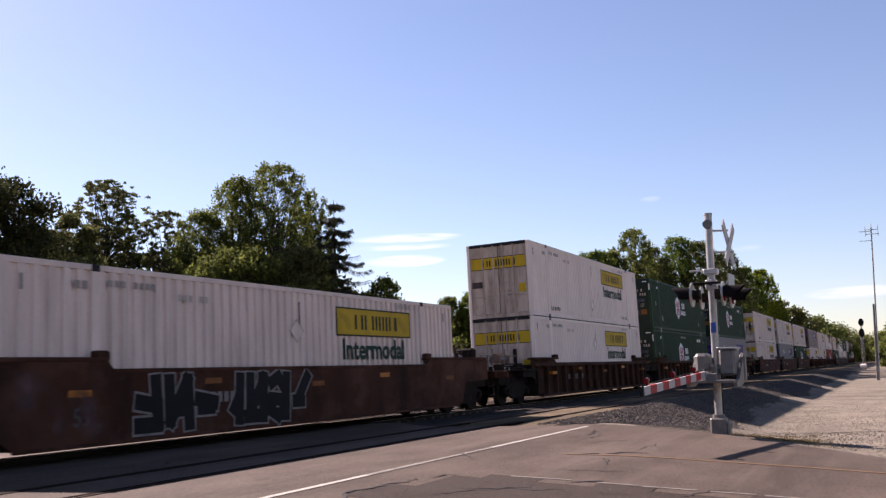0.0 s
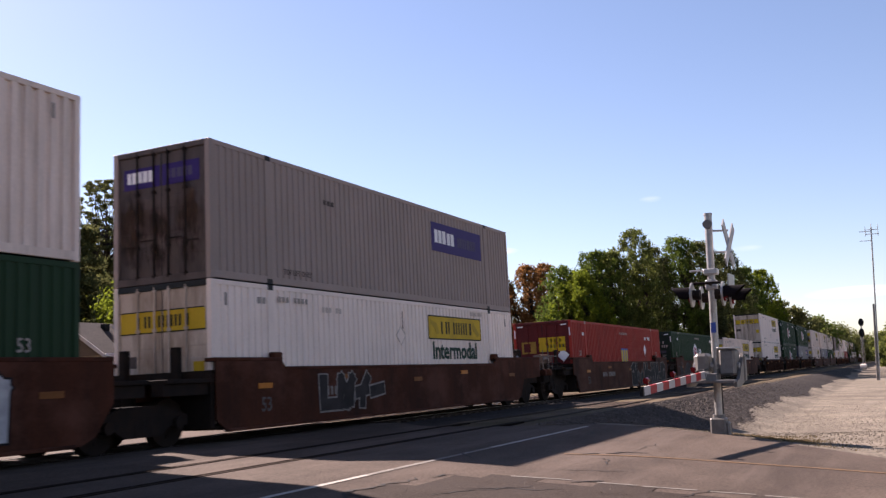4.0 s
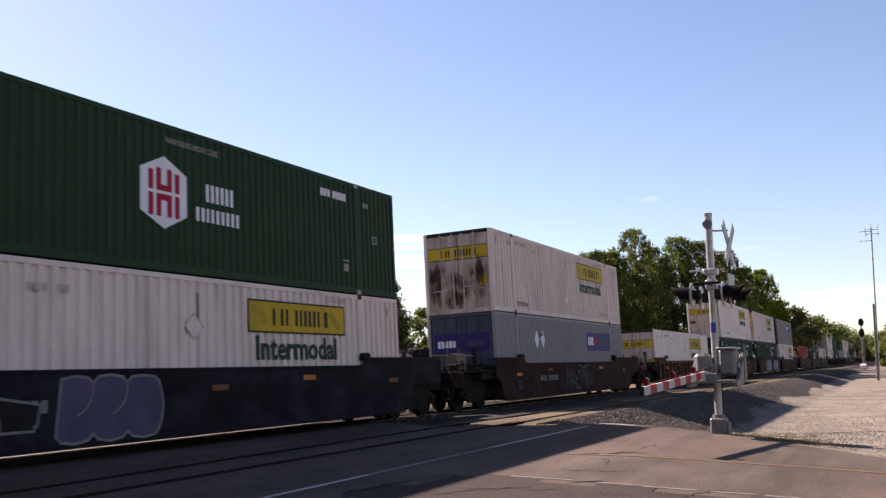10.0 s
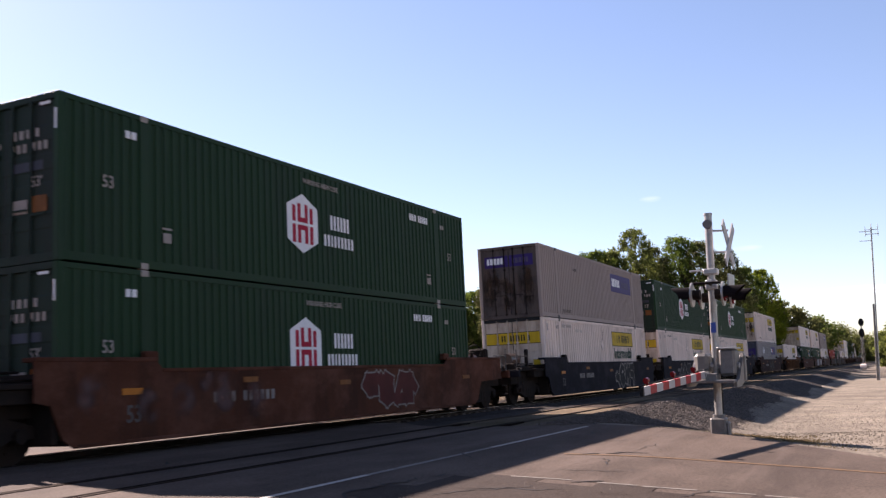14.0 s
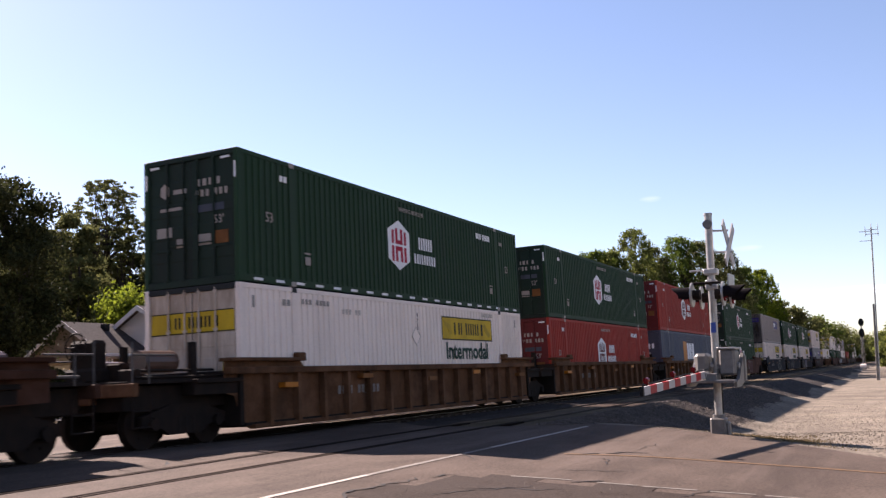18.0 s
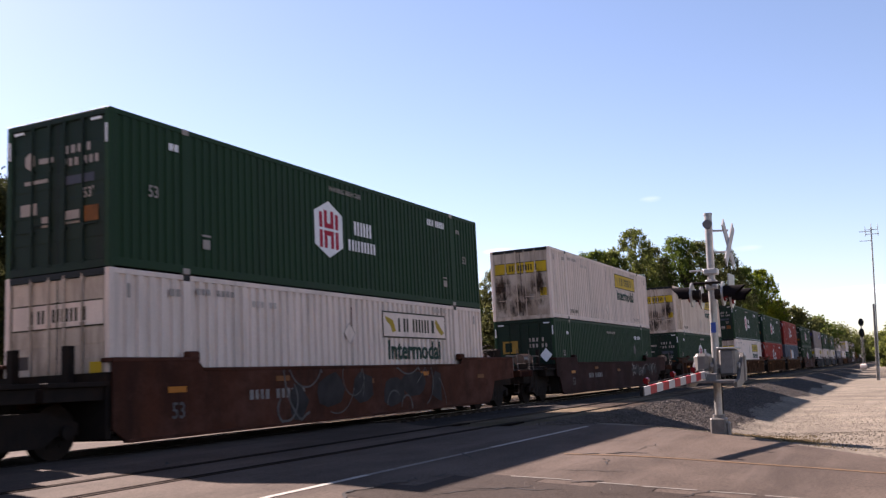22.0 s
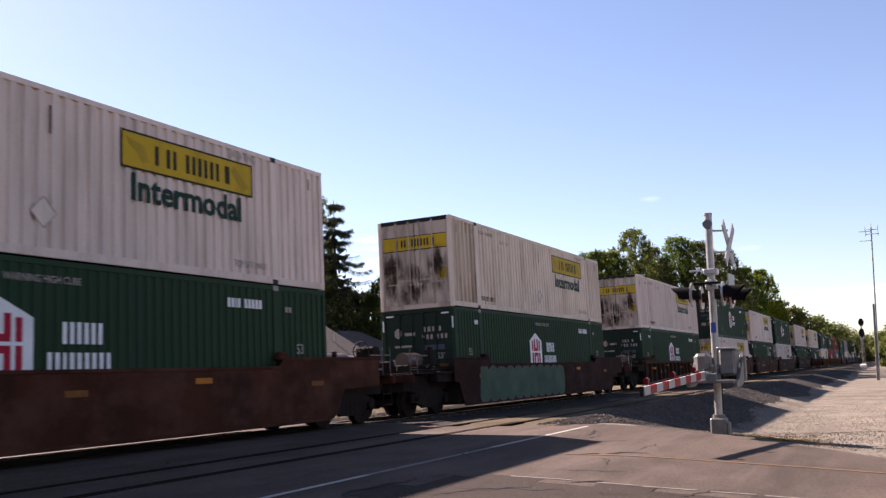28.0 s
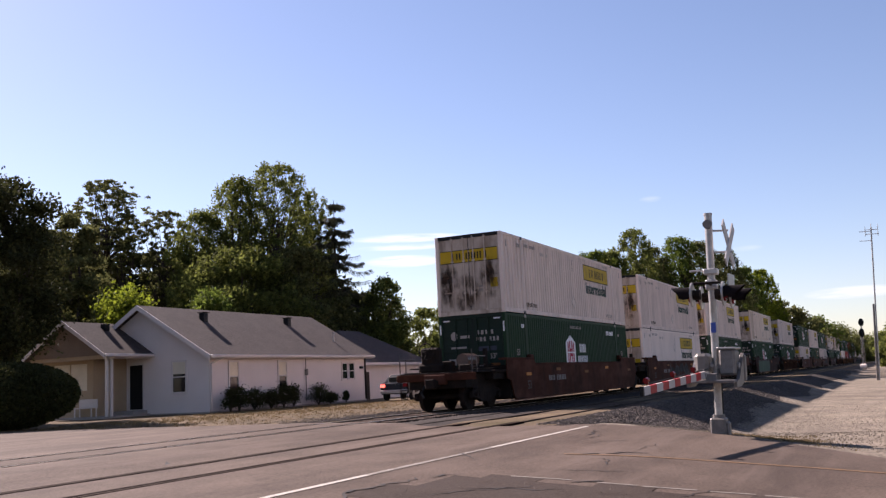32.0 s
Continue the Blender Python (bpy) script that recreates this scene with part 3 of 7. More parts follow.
def crack(x, y, ang, length, width, lift=0.008):
    vs, fs = [], []
    n = max(3, int(length / 0.12))
    a = ang
    for i in range(n + 1):
        w = width * (0.35 + 0.65 * math.sin(math.pi * (i + 0.4) / (n + 0.8))) * rng.uniform(0.6, 1.3)
        nx, ny = -math.sin(a), math.cos(a)
        for sg in (1, -1):
            vs.append((x + sg * nx * w / 2, y + sg * ny * w / 2, ground_z(x, y) + lift))
        a = ang + rng.uniform(-0.7, 0.7)
        x, y = x + math.cos(a) * length / n, y + math.sin(a) * length / n
        if i:
            k = 2 * i
            fs.append((k - 2, k - 1, k + 1, k))
    ob = new("crack", raw("crack", vs, fs, "crack"))
    ob.parent = road


for x, y, ang, ln, w in ((8.3, -8.25, 0.05, 2.0, 0.06), (10.2, -8.27, -0.6, 0.6, 0.04), (9.6, -9.0, -1.0, 1.2, 0.05), (10.75, -9.85, -1.25, 0.45, 0.09), (13.75, -9.05, -0.9, 0.35, 0.12), (14.1, -9.3, -0.9, 0.75, 0.10), (16.9, -8.1, 0.1, 1.3, 0.05),
                         (9.0, -8.9, -0.6, 1.5, 0.04), (15.8, -8.6, -0.9, 1.0, 0.03), (12.2, -8.0, 0.3, 1.1, 0.03), (9.4, -10.5, -1.2, 1.6, 0.05), (10.3, -11.2, -0.4, 1.0, 0.04),
                         (12.7, -9.8, 0.3, 0.9, 0.025), (11.8, -9.3, -1.2, 1.0, 0.03), (11.4, -3.1, 0.8, 0.45, 0.06), (16.5, -8.3, -0.3, 0.8, 0.03), (17.4, -9.2, -1.1, 1.1, 0.025), (14.9, -9.6, -0.2, 1.3, 0.02)):
    crack(x, y, ang, ln, w)

# ---- tracks ----
SLEEPER = finish(boxes((-0.115, 0.115, -1.3, 1.3, -0.19, -0.03), bev=0.012), "tie")
SLEEPER.materials.append(M["tie"])


def rail_profile(bm, x0, x1, y, top):
    box(bm, x0, x1, y - 0.035, y + 0.035, top - 0.035, top)
    box(bm, x0, x1, y - 0.009, y + 0.009, top - 0.145, top - 0.035)
    box(bm, x0, x1, y - 0.07, y + 0.07, top - 0.172, top - 0.145)


def ballast_bed(cy):
    """The heap of stone under a track, with loose stones on its shoulders."""
    prof = ((-4.5, -0.56), (-2.9, -0.30), (-1.65, -0.09), (-0.9, -0.14), (0.2, -0.15), (1.65, -0.15), (2.6, -0.05)) if cy < -1 else ((-2.6, -0.05), (-1.65, -0.075), (-0.9, -0.06), (0.9, -0.06), (1.65, -0.075), (2.6, -0.50))
    for x0, x1 in ((-120, -14.0), (19.7 if cy < -1 else 21.0, 700)):
        px = spread(x0, x1, 1.5) if x1 < 100 else spread(x0, 60, 0.5) + spread(61, 150, 2) + [200, 300, 450, 700]
        vs, fs = [], []
        for i, x in enumerate(px):
            for q, (dy, z) in enumerate(prof):
                if dy < -2.7:
                    z = -0.05 - (-dy - 1.65) * (0.178 + 0.125 * dip(x))
                n = noise.noise((x * 0.8, dy * 2 + cy, 0)) if x < 160 and abs(dy) != 2.6 else 0
                vs.append((x + (0.5 * n - max(0, abs(dy) - 1.6) * 1.2 if i == 0 and x1 > 100 else 0), cy + dy + 0.06 * n, z + 0.03 * n - (0.02 if abs(dy) < 1 else 0)))
            if i:
                a, b = (i - 1) * len(prof), i * len(prof)
                fs += [(a + q, b + q, b + q + 1, a + q + 1) for q in range(len(prof) - 1)]
        ob = new("ballast", raw("ballast", vs, fs, "ballast"))
        ob.data.polygons.foreach_set("use_smooth", [True] * len(ob.data.polygons))
        tagged(ob, "grey crushed-stone ballast bed under the track", "ballast", kind="structure")


def track(cy, label):
    t = tagged(empty("railway_track", pose(0, cy, DROP if cy < -1 else 0)), label, "railway track", "tracks", "structure")
    for sg in (-1, 1):
        y = sg * 0.7525
        bm = bmesh.new()
        rail_profile(bm, -120, 700, y, 0.0)
        part("rail", bm, "rail", t)
        part("rail_head", boxes((-120, 700, y - 0.030, y + 0.030, 0.0005, 0.004)), "railhead" if cy < -1 else "polished", t, "worn shiny top of the rail")
        # groove for the flange in the paved crossing
        part("flangeway", boxes((-13, 21.6, y - sg * 0.092 - 0.048, y - sg * 0.092 + 0.048, -0.05, 0.0065)), "groove", t)
        part("joint_seal", boxes((-13, 21.6, y + sg * 0.062 - 0.024, y + sg * 0.062 + 0.024, -0.05, 0.006)), "groove", t)
    for i in range(60):
        x = 22.3 + i * 0.52
        part("tie", SLEEPER, None, t, at=pose(x, 0, rng.uniform(-0.012, 0.008), 0, 0, rng.uniform(-1.2, 1.2)))
    return t


for cy in (0.0, BANK):
    ballast_bed(cy)
track(0.0, "main line track that carries the freight train")
track(NEAR, "empty second track with rails sunk in the road")


def scatter(name, n, area, size, material, label, category, seed):
    """Loose stones as one heap of small irregular lumps."""
    r = random.Random(seed)
    vs, fs = [], []
    for _ in range(n):
        x, y, z = area(r)
        s = size * r.uniform(0.5, 1.5)
        k = len(vs)
        for dx, dy, dz in ((1, 0, 0), (-0.5, 0.87, 0), (-0.5, -0.87, 0), (0, 0, 0.9), (0.3, 0.5, 0.5)):
            vs.append((x + s * (dx + r.uniform(-0.4, 0.4)), y + s * (dy + r.uniform(-0.4, 0.4)), z + s * (dz + r.uniform(-0.2, 0.3))))
        fs += [(k, k + 4, k + 3), (k + 4, k + 1, k + 3), (k + 1, k + 2, k + 3), (k + 2, k, k + 3), (k, k + 1, k + 4)]
    ob = new(name, raw(name, vs, fs, material))
    return tagged(ob, label, category, kind="stuff")


def shoulder_area(r):
    x = 19.4 + abs(r.gauss(0, 1)) * 15
    d = r.uniform(1.2, 4.4)
    return x, BANK - d, -0.055 - max(0, d - 1.65) * (0.178 + 0.125 * dip(x))


def gravel_area(r):
    x, y = 17.0 + abs(r.gauss(0, 1)) * 14, r.uniform(-16, -8.3)
    x = max(x, road_edge(y) + r.uniform(0.0, 0.6))
    return x, y, gravel_z(x, y)


scatter("ballast_stones", 32000, shoulder_area, 0.023, "stone", "loose grey ballast stones on the track shoulder", "ballast", 3)
scatter("gravel_stones", 16000, gravel_area, 0.013, "pebble", "loose pale gravel pebbles on the access track", "gravel", 4)
scatter("verge_stones", 3500, lambda r: (r.uniform(20.5, 45), 2.0 + abs(r.gauss(0, 0.6)), -0.07), 0.035, "stone", "loose stones along the far side of the tracks", "ballast", 6)
scatter("road_grit", 700, lambda r: (lambda x, y: (x, y, ground_z(x, y)))(r.uniform(6, 10.5), r.uniform(-13, -8.2)), 0.009, "stone", "small stones on the broken shoulder", "grit", 7)


def grass_tufts(name, n, area, h, material, label, seed):
    r = random.Random(seed)
    vs, fs = [], []
    for _ in range(n):
        x, y, z = area(r)
        for _ in range(5):
            a, s = r.uniform(0, 6.28), h * r.uniform(0.5, 1.3)
            w, lean = 0.012, r.uniform(0.1, 0.6)
            bx, by = x + r.gauss(0, 0.05), y + r.gauss(0, 0.05)
            k = len(vs)
            vs += [(bx - w * math.sin(a), by + w * math.cos(a), z), (bx + w * math.sin(a), by - w * math.cos(a), z), (bx + s * lean * math.cos(a), by + s * lean * math.sin(a), z + s)]
            fs.append((k, k + 1, k + 2))
    return tagged(new(name, raw(name, vs, fs, material)), label, "grass", kind="stuff")


scatter("verge_gravel", 9000, lambda r: (lambda x, y: (x, y, rolling(x, y) - 0.005))(r.uniform(20.0, 50), 2.4 + abs(r.gauss(0, 1.8))), 0.022, "pebble", "pale gravel along the far edge of the tracks", "gravel", 16)
grass_tufts("verge_grass", 3600, lambda r: (lambda x, y: (x, y, rolling(x, y) - 0.02))(r.uniform(20.5, 46), 14.5 - abs(r.gauss(0, 4.6))), 0.07, "blade", "short dry straw-coloured grass along the tracks", 8)
grass_tufts("gravel_weeds", 1100, lambda r: (lambda y: (lambda x: (x, y, gravel_z(x, y)))(road_edge(y) + 0.5 + abs(r.gauss(0, 1.4))))(r.gauss(-11.0, 0.6)), 0.028, "blade", "dry weeds growing through the gravel", 9)


# ---- containers ----
CL, CW, CH = 16.15, 2.59, 2.88
POSTS = (1.98, 14.17)


def corrugated(x0, x1, z0, z1, yo, yi, pitch=0.275):
    bm = bmesh.new()
    n = max(1, round((x1 - x0) / pitch))
    p = (x1 - x0) / n
    prof = []
    for i in range(n):
        a = x0 + i * p
        prof += [(a, yo), (a + 0.42 * p, yo), (a + 0.52 * p, yi), (a + 0.90 * p, yi)]
    prof.append((x1, yo))
    lo = [bm.verts.new((x, y, z0)) for x, y in prof]
    hi = [bm.verts.new((x, y, z1)) for x, y in prof]
    for i in range(len(prof) - 1):
        bm.faces.new((lo[i], lo[i + 1], hi[i + 1], hi[i]))
    return bm


def bars(x0, z, widths, h, y=-CW / 2 - 0.005, gap=0.05, end=False, t=0.004):
    """Plain bars in place of lettering that is not to be read."""
    bm = bmesh.new()
    x = x0
    for w in widths:
        if w > 0:
            if end:
                box(bm, y - t, y, -x - w, -x, z, z + h)
            else:
                box(bm, x, x + w, y - t, y, z, z + h)
        x += abs(w) + gap
    return bm


def panel(x0, x1, z0, z1, y=-CW / 2 - 0.001, end=False, t=0.004):
    return boxes((y - t, y, -x1, -x0, z0, z1) if end else (x0, x1, y - t, y, z0, z1))


def hexagon(cx, cz, w, h, y=-CW / 2 - 0.001):
    pts = [(cx, cz + h / 2), (cx - w / 2, cz + h * 0.29), (cx - w / 2, cz - h * 0.29), (cx, cz - h / 2), (cx + w / 2, cz - h * 0.29), (cx + w / 2, cz + h * 0.29)]
    return prism(pts, y - 0.004, y)


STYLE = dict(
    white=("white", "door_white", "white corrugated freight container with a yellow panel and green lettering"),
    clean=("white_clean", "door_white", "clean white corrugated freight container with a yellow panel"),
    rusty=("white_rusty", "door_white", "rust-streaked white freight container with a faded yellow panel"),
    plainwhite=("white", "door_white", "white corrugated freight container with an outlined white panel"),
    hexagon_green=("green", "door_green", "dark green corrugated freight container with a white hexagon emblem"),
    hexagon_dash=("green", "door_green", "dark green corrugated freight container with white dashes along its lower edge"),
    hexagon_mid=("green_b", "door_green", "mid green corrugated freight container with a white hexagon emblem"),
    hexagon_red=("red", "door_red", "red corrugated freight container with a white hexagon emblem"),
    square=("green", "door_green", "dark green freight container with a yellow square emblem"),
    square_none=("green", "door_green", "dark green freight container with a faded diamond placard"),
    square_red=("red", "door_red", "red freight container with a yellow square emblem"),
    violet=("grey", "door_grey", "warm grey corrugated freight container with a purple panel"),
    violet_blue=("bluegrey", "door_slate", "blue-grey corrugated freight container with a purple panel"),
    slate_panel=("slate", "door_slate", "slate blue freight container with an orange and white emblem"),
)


def build_container(style, low=False):
    """A 53-foot container: origin under its rear end; low: the lettering sits as on the lower one of a stack."""
    body, door, label = STYLE[style]
    c = tagged(empty("freight_container"), label, "freight container", "containers on the train")
    hy = CW / 2
    pitch, fold = (0.275, 0.054) if style in ("white", "rusty", "plainwhite") else (0.225, 0.030)
    z0, z1 = 0.17, CH - 0.10
    for sg in (-1, 1):
        for a, b in ((0.12, POSTS[0] - 0.09), (POSTS[0] + 0.09, POSTS[1] - 0.09), (POSTS[1] + 0.09, CL - 0.10)) if sg < 0 else ((0.12, CL - 0.1),):
            part("side_panel", corrugated(a, b, z0, z1, sg * (hy - 0.004), sg * (hy - 0.004 - fold), pitch), "white_rust_end" if style == "rusty" and b < 2 else body, c)
        part("bottom_rail", boxes((0.1, CL - 0.1, min(sg * (hy - 0.07), sg * hy), max(sg * (hy - 0.07), sg * hy), 0.02, 0.175), bev=0.008), body, c)
        part("top_rail", boxes((0.1, CL - 0.1, min(sg * (hy - 0.07), sg * hy), max(sg * (hy - 0.07), sg * hy), CH - 0.105, CH - 0.004), bev=0.008), body, c)
        for x in POSTS if sg < 0 else ():
            part("lift_post", boxes((x - 0.10, x + 0.10, min(sg * (hy - 0.09), sg * (hy + 0.003)), max(sg * (hy - 0.09), sg * (hy + 0.003)), 0.03, CH - 0.01), bev=0.008), body, c)
            for zc in (0.0, CH - 0.125):
                cast = boxes((x - 0.10, x + 0.10, min(sg * (hy - 0.10), sg * (hy + 0.008)), max(sg * (hy - 0.10), sg * (hy + 0.008)), zc + 0.0, zc + 0.125), bev=0.012)
                part("corner_casting", cast, "black" if style in ("white", "clean", "rusty", "plainwhite", "violet", "violet_blue") else "ink_grey", c)
        for x in (0.0, CL - 0.12):
            part("corner_post", boxes((x, x + 0.12, min(sg * (hy - 0.12), sg * (hy + 0.001)), max(sg * (hy - 0.12), sg * (hy + 0.001)), 0.0, CH), bev=0.01), body, c)
    part("roof_panel", boxes((0.05, CL - 0.05, -hy + 0.05, hy - 0.05, CH - 0.03, CH - 0.012)), body, c)
    part("floor", boxes((0.1, CL - 0.1, -hy + 0.06, hy - 0.06, 0.03, 0.16)), "steel", c)
    part("front_wall", boxes((CL - 0.09, CL - 0.03, -hy + 0.1, hy - 0.1, 0.05, CH - 0.03)), body, c)
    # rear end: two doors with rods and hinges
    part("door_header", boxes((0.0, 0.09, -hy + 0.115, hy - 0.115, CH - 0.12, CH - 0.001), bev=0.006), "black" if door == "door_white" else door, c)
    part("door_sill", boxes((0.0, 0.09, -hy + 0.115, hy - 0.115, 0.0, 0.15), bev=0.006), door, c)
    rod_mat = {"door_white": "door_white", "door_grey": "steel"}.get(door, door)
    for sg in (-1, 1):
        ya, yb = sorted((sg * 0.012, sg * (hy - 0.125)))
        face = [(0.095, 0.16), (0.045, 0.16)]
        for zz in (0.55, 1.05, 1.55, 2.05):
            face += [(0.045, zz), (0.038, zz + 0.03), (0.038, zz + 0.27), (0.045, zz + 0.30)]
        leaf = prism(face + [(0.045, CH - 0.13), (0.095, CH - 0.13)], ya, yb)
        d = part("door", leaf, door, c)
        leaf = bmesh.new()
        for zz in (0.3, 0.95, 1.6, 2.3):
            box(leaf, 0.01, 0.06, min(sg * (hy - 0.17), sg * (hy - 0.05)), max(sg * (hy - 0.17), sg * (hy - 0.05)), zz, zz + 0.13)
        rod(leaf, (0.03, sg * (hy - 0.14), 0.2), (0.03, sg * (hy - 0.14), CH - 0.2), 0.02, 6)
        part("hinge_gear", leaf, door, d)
        for yy in (0.19, 0.64):
            y = sg * yy
            keep = rods([((0.012, y, 0.10), (0.012, y, CH - 0.06))], 0.021, 6)
            for q in (0.12, 0.75, 1.9, CH - 0.16):
                box(keep, 0.0, 0.04, y - 0.05, y + 0.05, q, q + 0.06)
            part("lock_rod", keep, rod_mat, d)
            part("handle", boxes((-0.006, 0.012, min(y - sg * 0.05, y + sg * 0.36), max(y - sg * 0.05, y + sg * 0.36), 0.80 + 0.1 * (yy < 0.3), 0.83 + 0.1 * (yy < 0.3))), rod_mat, d)
    ex = 0.034
    part("door_gasket", boxes((0.04, 0.06, -0.011, 0.011, 0.16, CH - 0.13), (0.03, 0.06, hy - 0.124, hy - 0.112, 0.16, CH - 0.13)), "black", c, "black rubber door seal")
    if style in ("white", "clean", "rusty", "plainwhite"):
        yel = "white" if style == "plainwhite" else "yellow"
        for sg in (-1, 1):
            a, b = sorted((sg * 0.03, sg * 1.12))
            part("emblem_panel", boxes((ex - 0.002, ex + 0.002, a, b, 1.90, 2.32)), yel, c, "yellow name panel on the door" if yel == "yellow" else "")
        part("panel_border", boxes((ex - 0.004, ex, -1.14, 1.14, 1.875, 1.90), (ex - 0.004, ex, -1.14, 1.14, 2.32, 2.345)), "ink", c)
        part("lettering", bars(-0.66, 1.99, (0.06, -0.02, 0.06, 0.06, -0.10, 0.06, 0.06, 0.06, 0.06, 0.06, 0.06, -0.01, 0.09), 0.24, y=ex - 0.002, gap=0.05, end=True), "ink", c)
        part("notice", boxes((ex - 0.004, ex, 0.68, 1.12, 1.18, 1.42)), "door_grey", c, "dark metal plate on the door")
        part("placard", boxes((ex - 0.004, ex, -1.08, -0.80, 0.92, 1.25)), "yellow", c)
        part("placard", boxes((ex - 0.004, ex, -0.52, -0.34, 0.78, 1.02)), "ink_grey", c)
        for yc, za, zb, w in ((0.82, 0.2, 2.0, 0.45), (-0.78, 0.4, 2.1, 0.42), (0.1, 0.0, 1.5, 0.6)) if style != "clean" and not low else ():
            part("soot_mark", boxes((yc - w, yc + w, -0.003, 0.0, za, zb)), "soot_film", c, at=pose(0.0255, 0.0, 0, 0, 0, 90))
        part("emblem_panel", panel(9.62, 13.36, 1.87, 2.50), yel, c, "yellow name panel" if yel == "yellow" else "")
        y0, y1 = -hy - 0.0055, -hy - 0.001
        part("panel_border", boxes((9.58, 13.40, y0, y1, 1.83, 1.87), (9.58, 13.40, y0, y1, 2.50, 2.54), (9.58, 9.62, y0, y1, 1.87, 2.50), (13.36, 13.40, y0, y1, 1.87, 2.50)), "ink", c)
        part("lettering", bars(10.44, 2.00, (0.10, -0.04, 0.10, 0.09, -0.10, 0.10, 0.09, 0.10, 0.09, 0.10, 0.09, -0.02, 0.15), 0.37, gap=0.085), "ink", c)
        for pts in ([(9.70, 2.42), (10.15, 2.30), (10.30, 2.02), (10.10, 1.97), (10.0, 2.16), (9.78, 2.28)], [(12.78, 2.42), (13.02, 2.22), (13.28, 2.02), (13.1, 1.95), (12.85, 2.10), (12.70, 2.30)]):
            part("panel_figure", prism(pts, -hy - 0.009, -hy - 0.005), "olive", c)
        part("lettering", text_mesh("Intermodal", 0.70, "ink_green", 1.04, 0.028), None, c, at=pose(9.80, -hy - 0.003, 1.27))
        part("lettering", text_mesh("TOP LIFT ONLY", 0.205, "ink", 0.80), None, c, at=pose(2.18, -hy - 0.003, 0.29))
        part("lettering", text_mesh("TOP LIFT ONLY", 0.20, "ink_grey", 0.80), None, c, at=pose(12.74, -hy - 0.003, 0.30))
        part("number_mark", bars(2.25, 2.52, (0.10, 0.10, 0.10, -0.1, 0.1, 0.1, 0.1, 0.1), 0.12), "ink_grey", c)
        part("number_mark", bars(4.0, 2.36, (0.1, 0.1, 0.1, -0.1, 0.1, 0.1), 0.13), "faint", c)
        part("number_mark", bars(1.5, 2.45, (0.12, 0.12), 0.14), "ink_grey", c)
        part("number_mark", bars(12.6, 2.62, (0.09, 0.09, 0.09, 0.09, -0.08, 0.09, 0.09, 0.09), 0.12, gap=0.03), "faint", c)
        part("vent", boxes((0.42, 0.49, -hy - 0.006, -hy + 0.004, 2.36, 2.62)), "ink_grey", c)
        part("vent", boxes((CL - 0.62, CL - 0.55, -hy - 0.006, -hy + 0.004, 2.36, 2.62)), "ink_grey", c)
        zp = 1.9 if low else 0.75
        ring = []
        for k in range(4):
            a0, a1 = k * math.pi / 2, (k + 1) * math.pi / 2
            ring.append(((7.9 + 0.26 * math.cos(a0), -hy - 0.003, zp + 0.26 * math.sin(a0)), (7.9 + 0.26 * math.cos(a1), -hy - 0.003, zp + 0.26 * math.sin(a1))))
        part("placard_holder", rods(ring, 0.014, 4), "faint", c)
        part("placard", prism([(7.9, zp + 0.24), (8.14, zp), (7.9, zp - 0.24), (7.66, zp)], -hy - 0.003, -hy - 0.001), body, c)
        part("scratch", boxes((8.0, 8.035, -hy - 0.004, -hy - 0.001, 2.08, 2.56)), "sprayed_red", c)
    elif style.startswith("hexagon"):
        part("emblem", hexagon(7.1, 1.52, 1.25, 1.40), "ink_white", c, "white hexagon emblem")
        y = -hy - 0.009
        mark = "ink_red" if style != "hexagon_red" else "door_red"
        for r in ((6.68, 6.81, 1.05, 1.92), (6.89, 7.02, 1.05, 1.98), (7.18, 7.31, 1.05, 1.98), (7.39, 7.52, 1.05, 1.92), (7.02, 7.18, 1.36, 1.66)):
            part("emblem_bar", boxes((r[0], r[1], y, y + 0.004, r[2], r[3])), mark, c)
        part("emblem_line", boxes((6.62, 7.58, y - 0.003, y, 1.48, 1.54)), "ink_white", c)
        gl = "ink_white"
        if style == "hexagon_dash":
            for k in range(20):
                part("edge_dash", boxes((0.5 + k * 0.79, 0.82 + k * 0.79, -hy - 0.005, -hy - 0.001, 0.06, 0.12)), "ink_white", c)
        part("lettering", bars(8.30, 1.52, (0.09, 0.09, 0.09, 0.09, 0.09, 0.09), 0.36, y=y + 0.006, gap=0.062), gl, c)
        part("lettering", bars(8.0, 1.10, (0.09, 0.09, 0.07, 0.09, 0.09, 0.09, 0.09, 0.09, 0.09), 0.28, y=y + 0.006, gap=0.068), gl, c)
        part("lettering", text_mesh("WARNING HIGH CUBE", 0.17, "ink_grey", 0.87), None, c, at=pose(7.15, -hy - 0.003, 2.50))
        part("number_mark", bars(12.5, 2.33, (0.09, 0.09, 0.04, 0.09, -0.06, 0.09, 0.09, 0.09, 0.09, 0.09), 0.19, gap=0.035), "ink_white", c)
        part("number_mark", bars(1.5, 2.37, (0.12, 0.12), 0.14, gap=0.03), "ink_white", c)
        part("number_mark", bars(14.5, 2.30, (0.10, 0.10), 0.12, gap=0.03), "ink_grey", c)
        for x, z in ((0.95, 1.38), (14.9, 1.38)):
            part("lettering", text_mesh("53", 0.32, "ink_grey", 0.9), None, c, at=pose(x, -hy - 0.003, z))
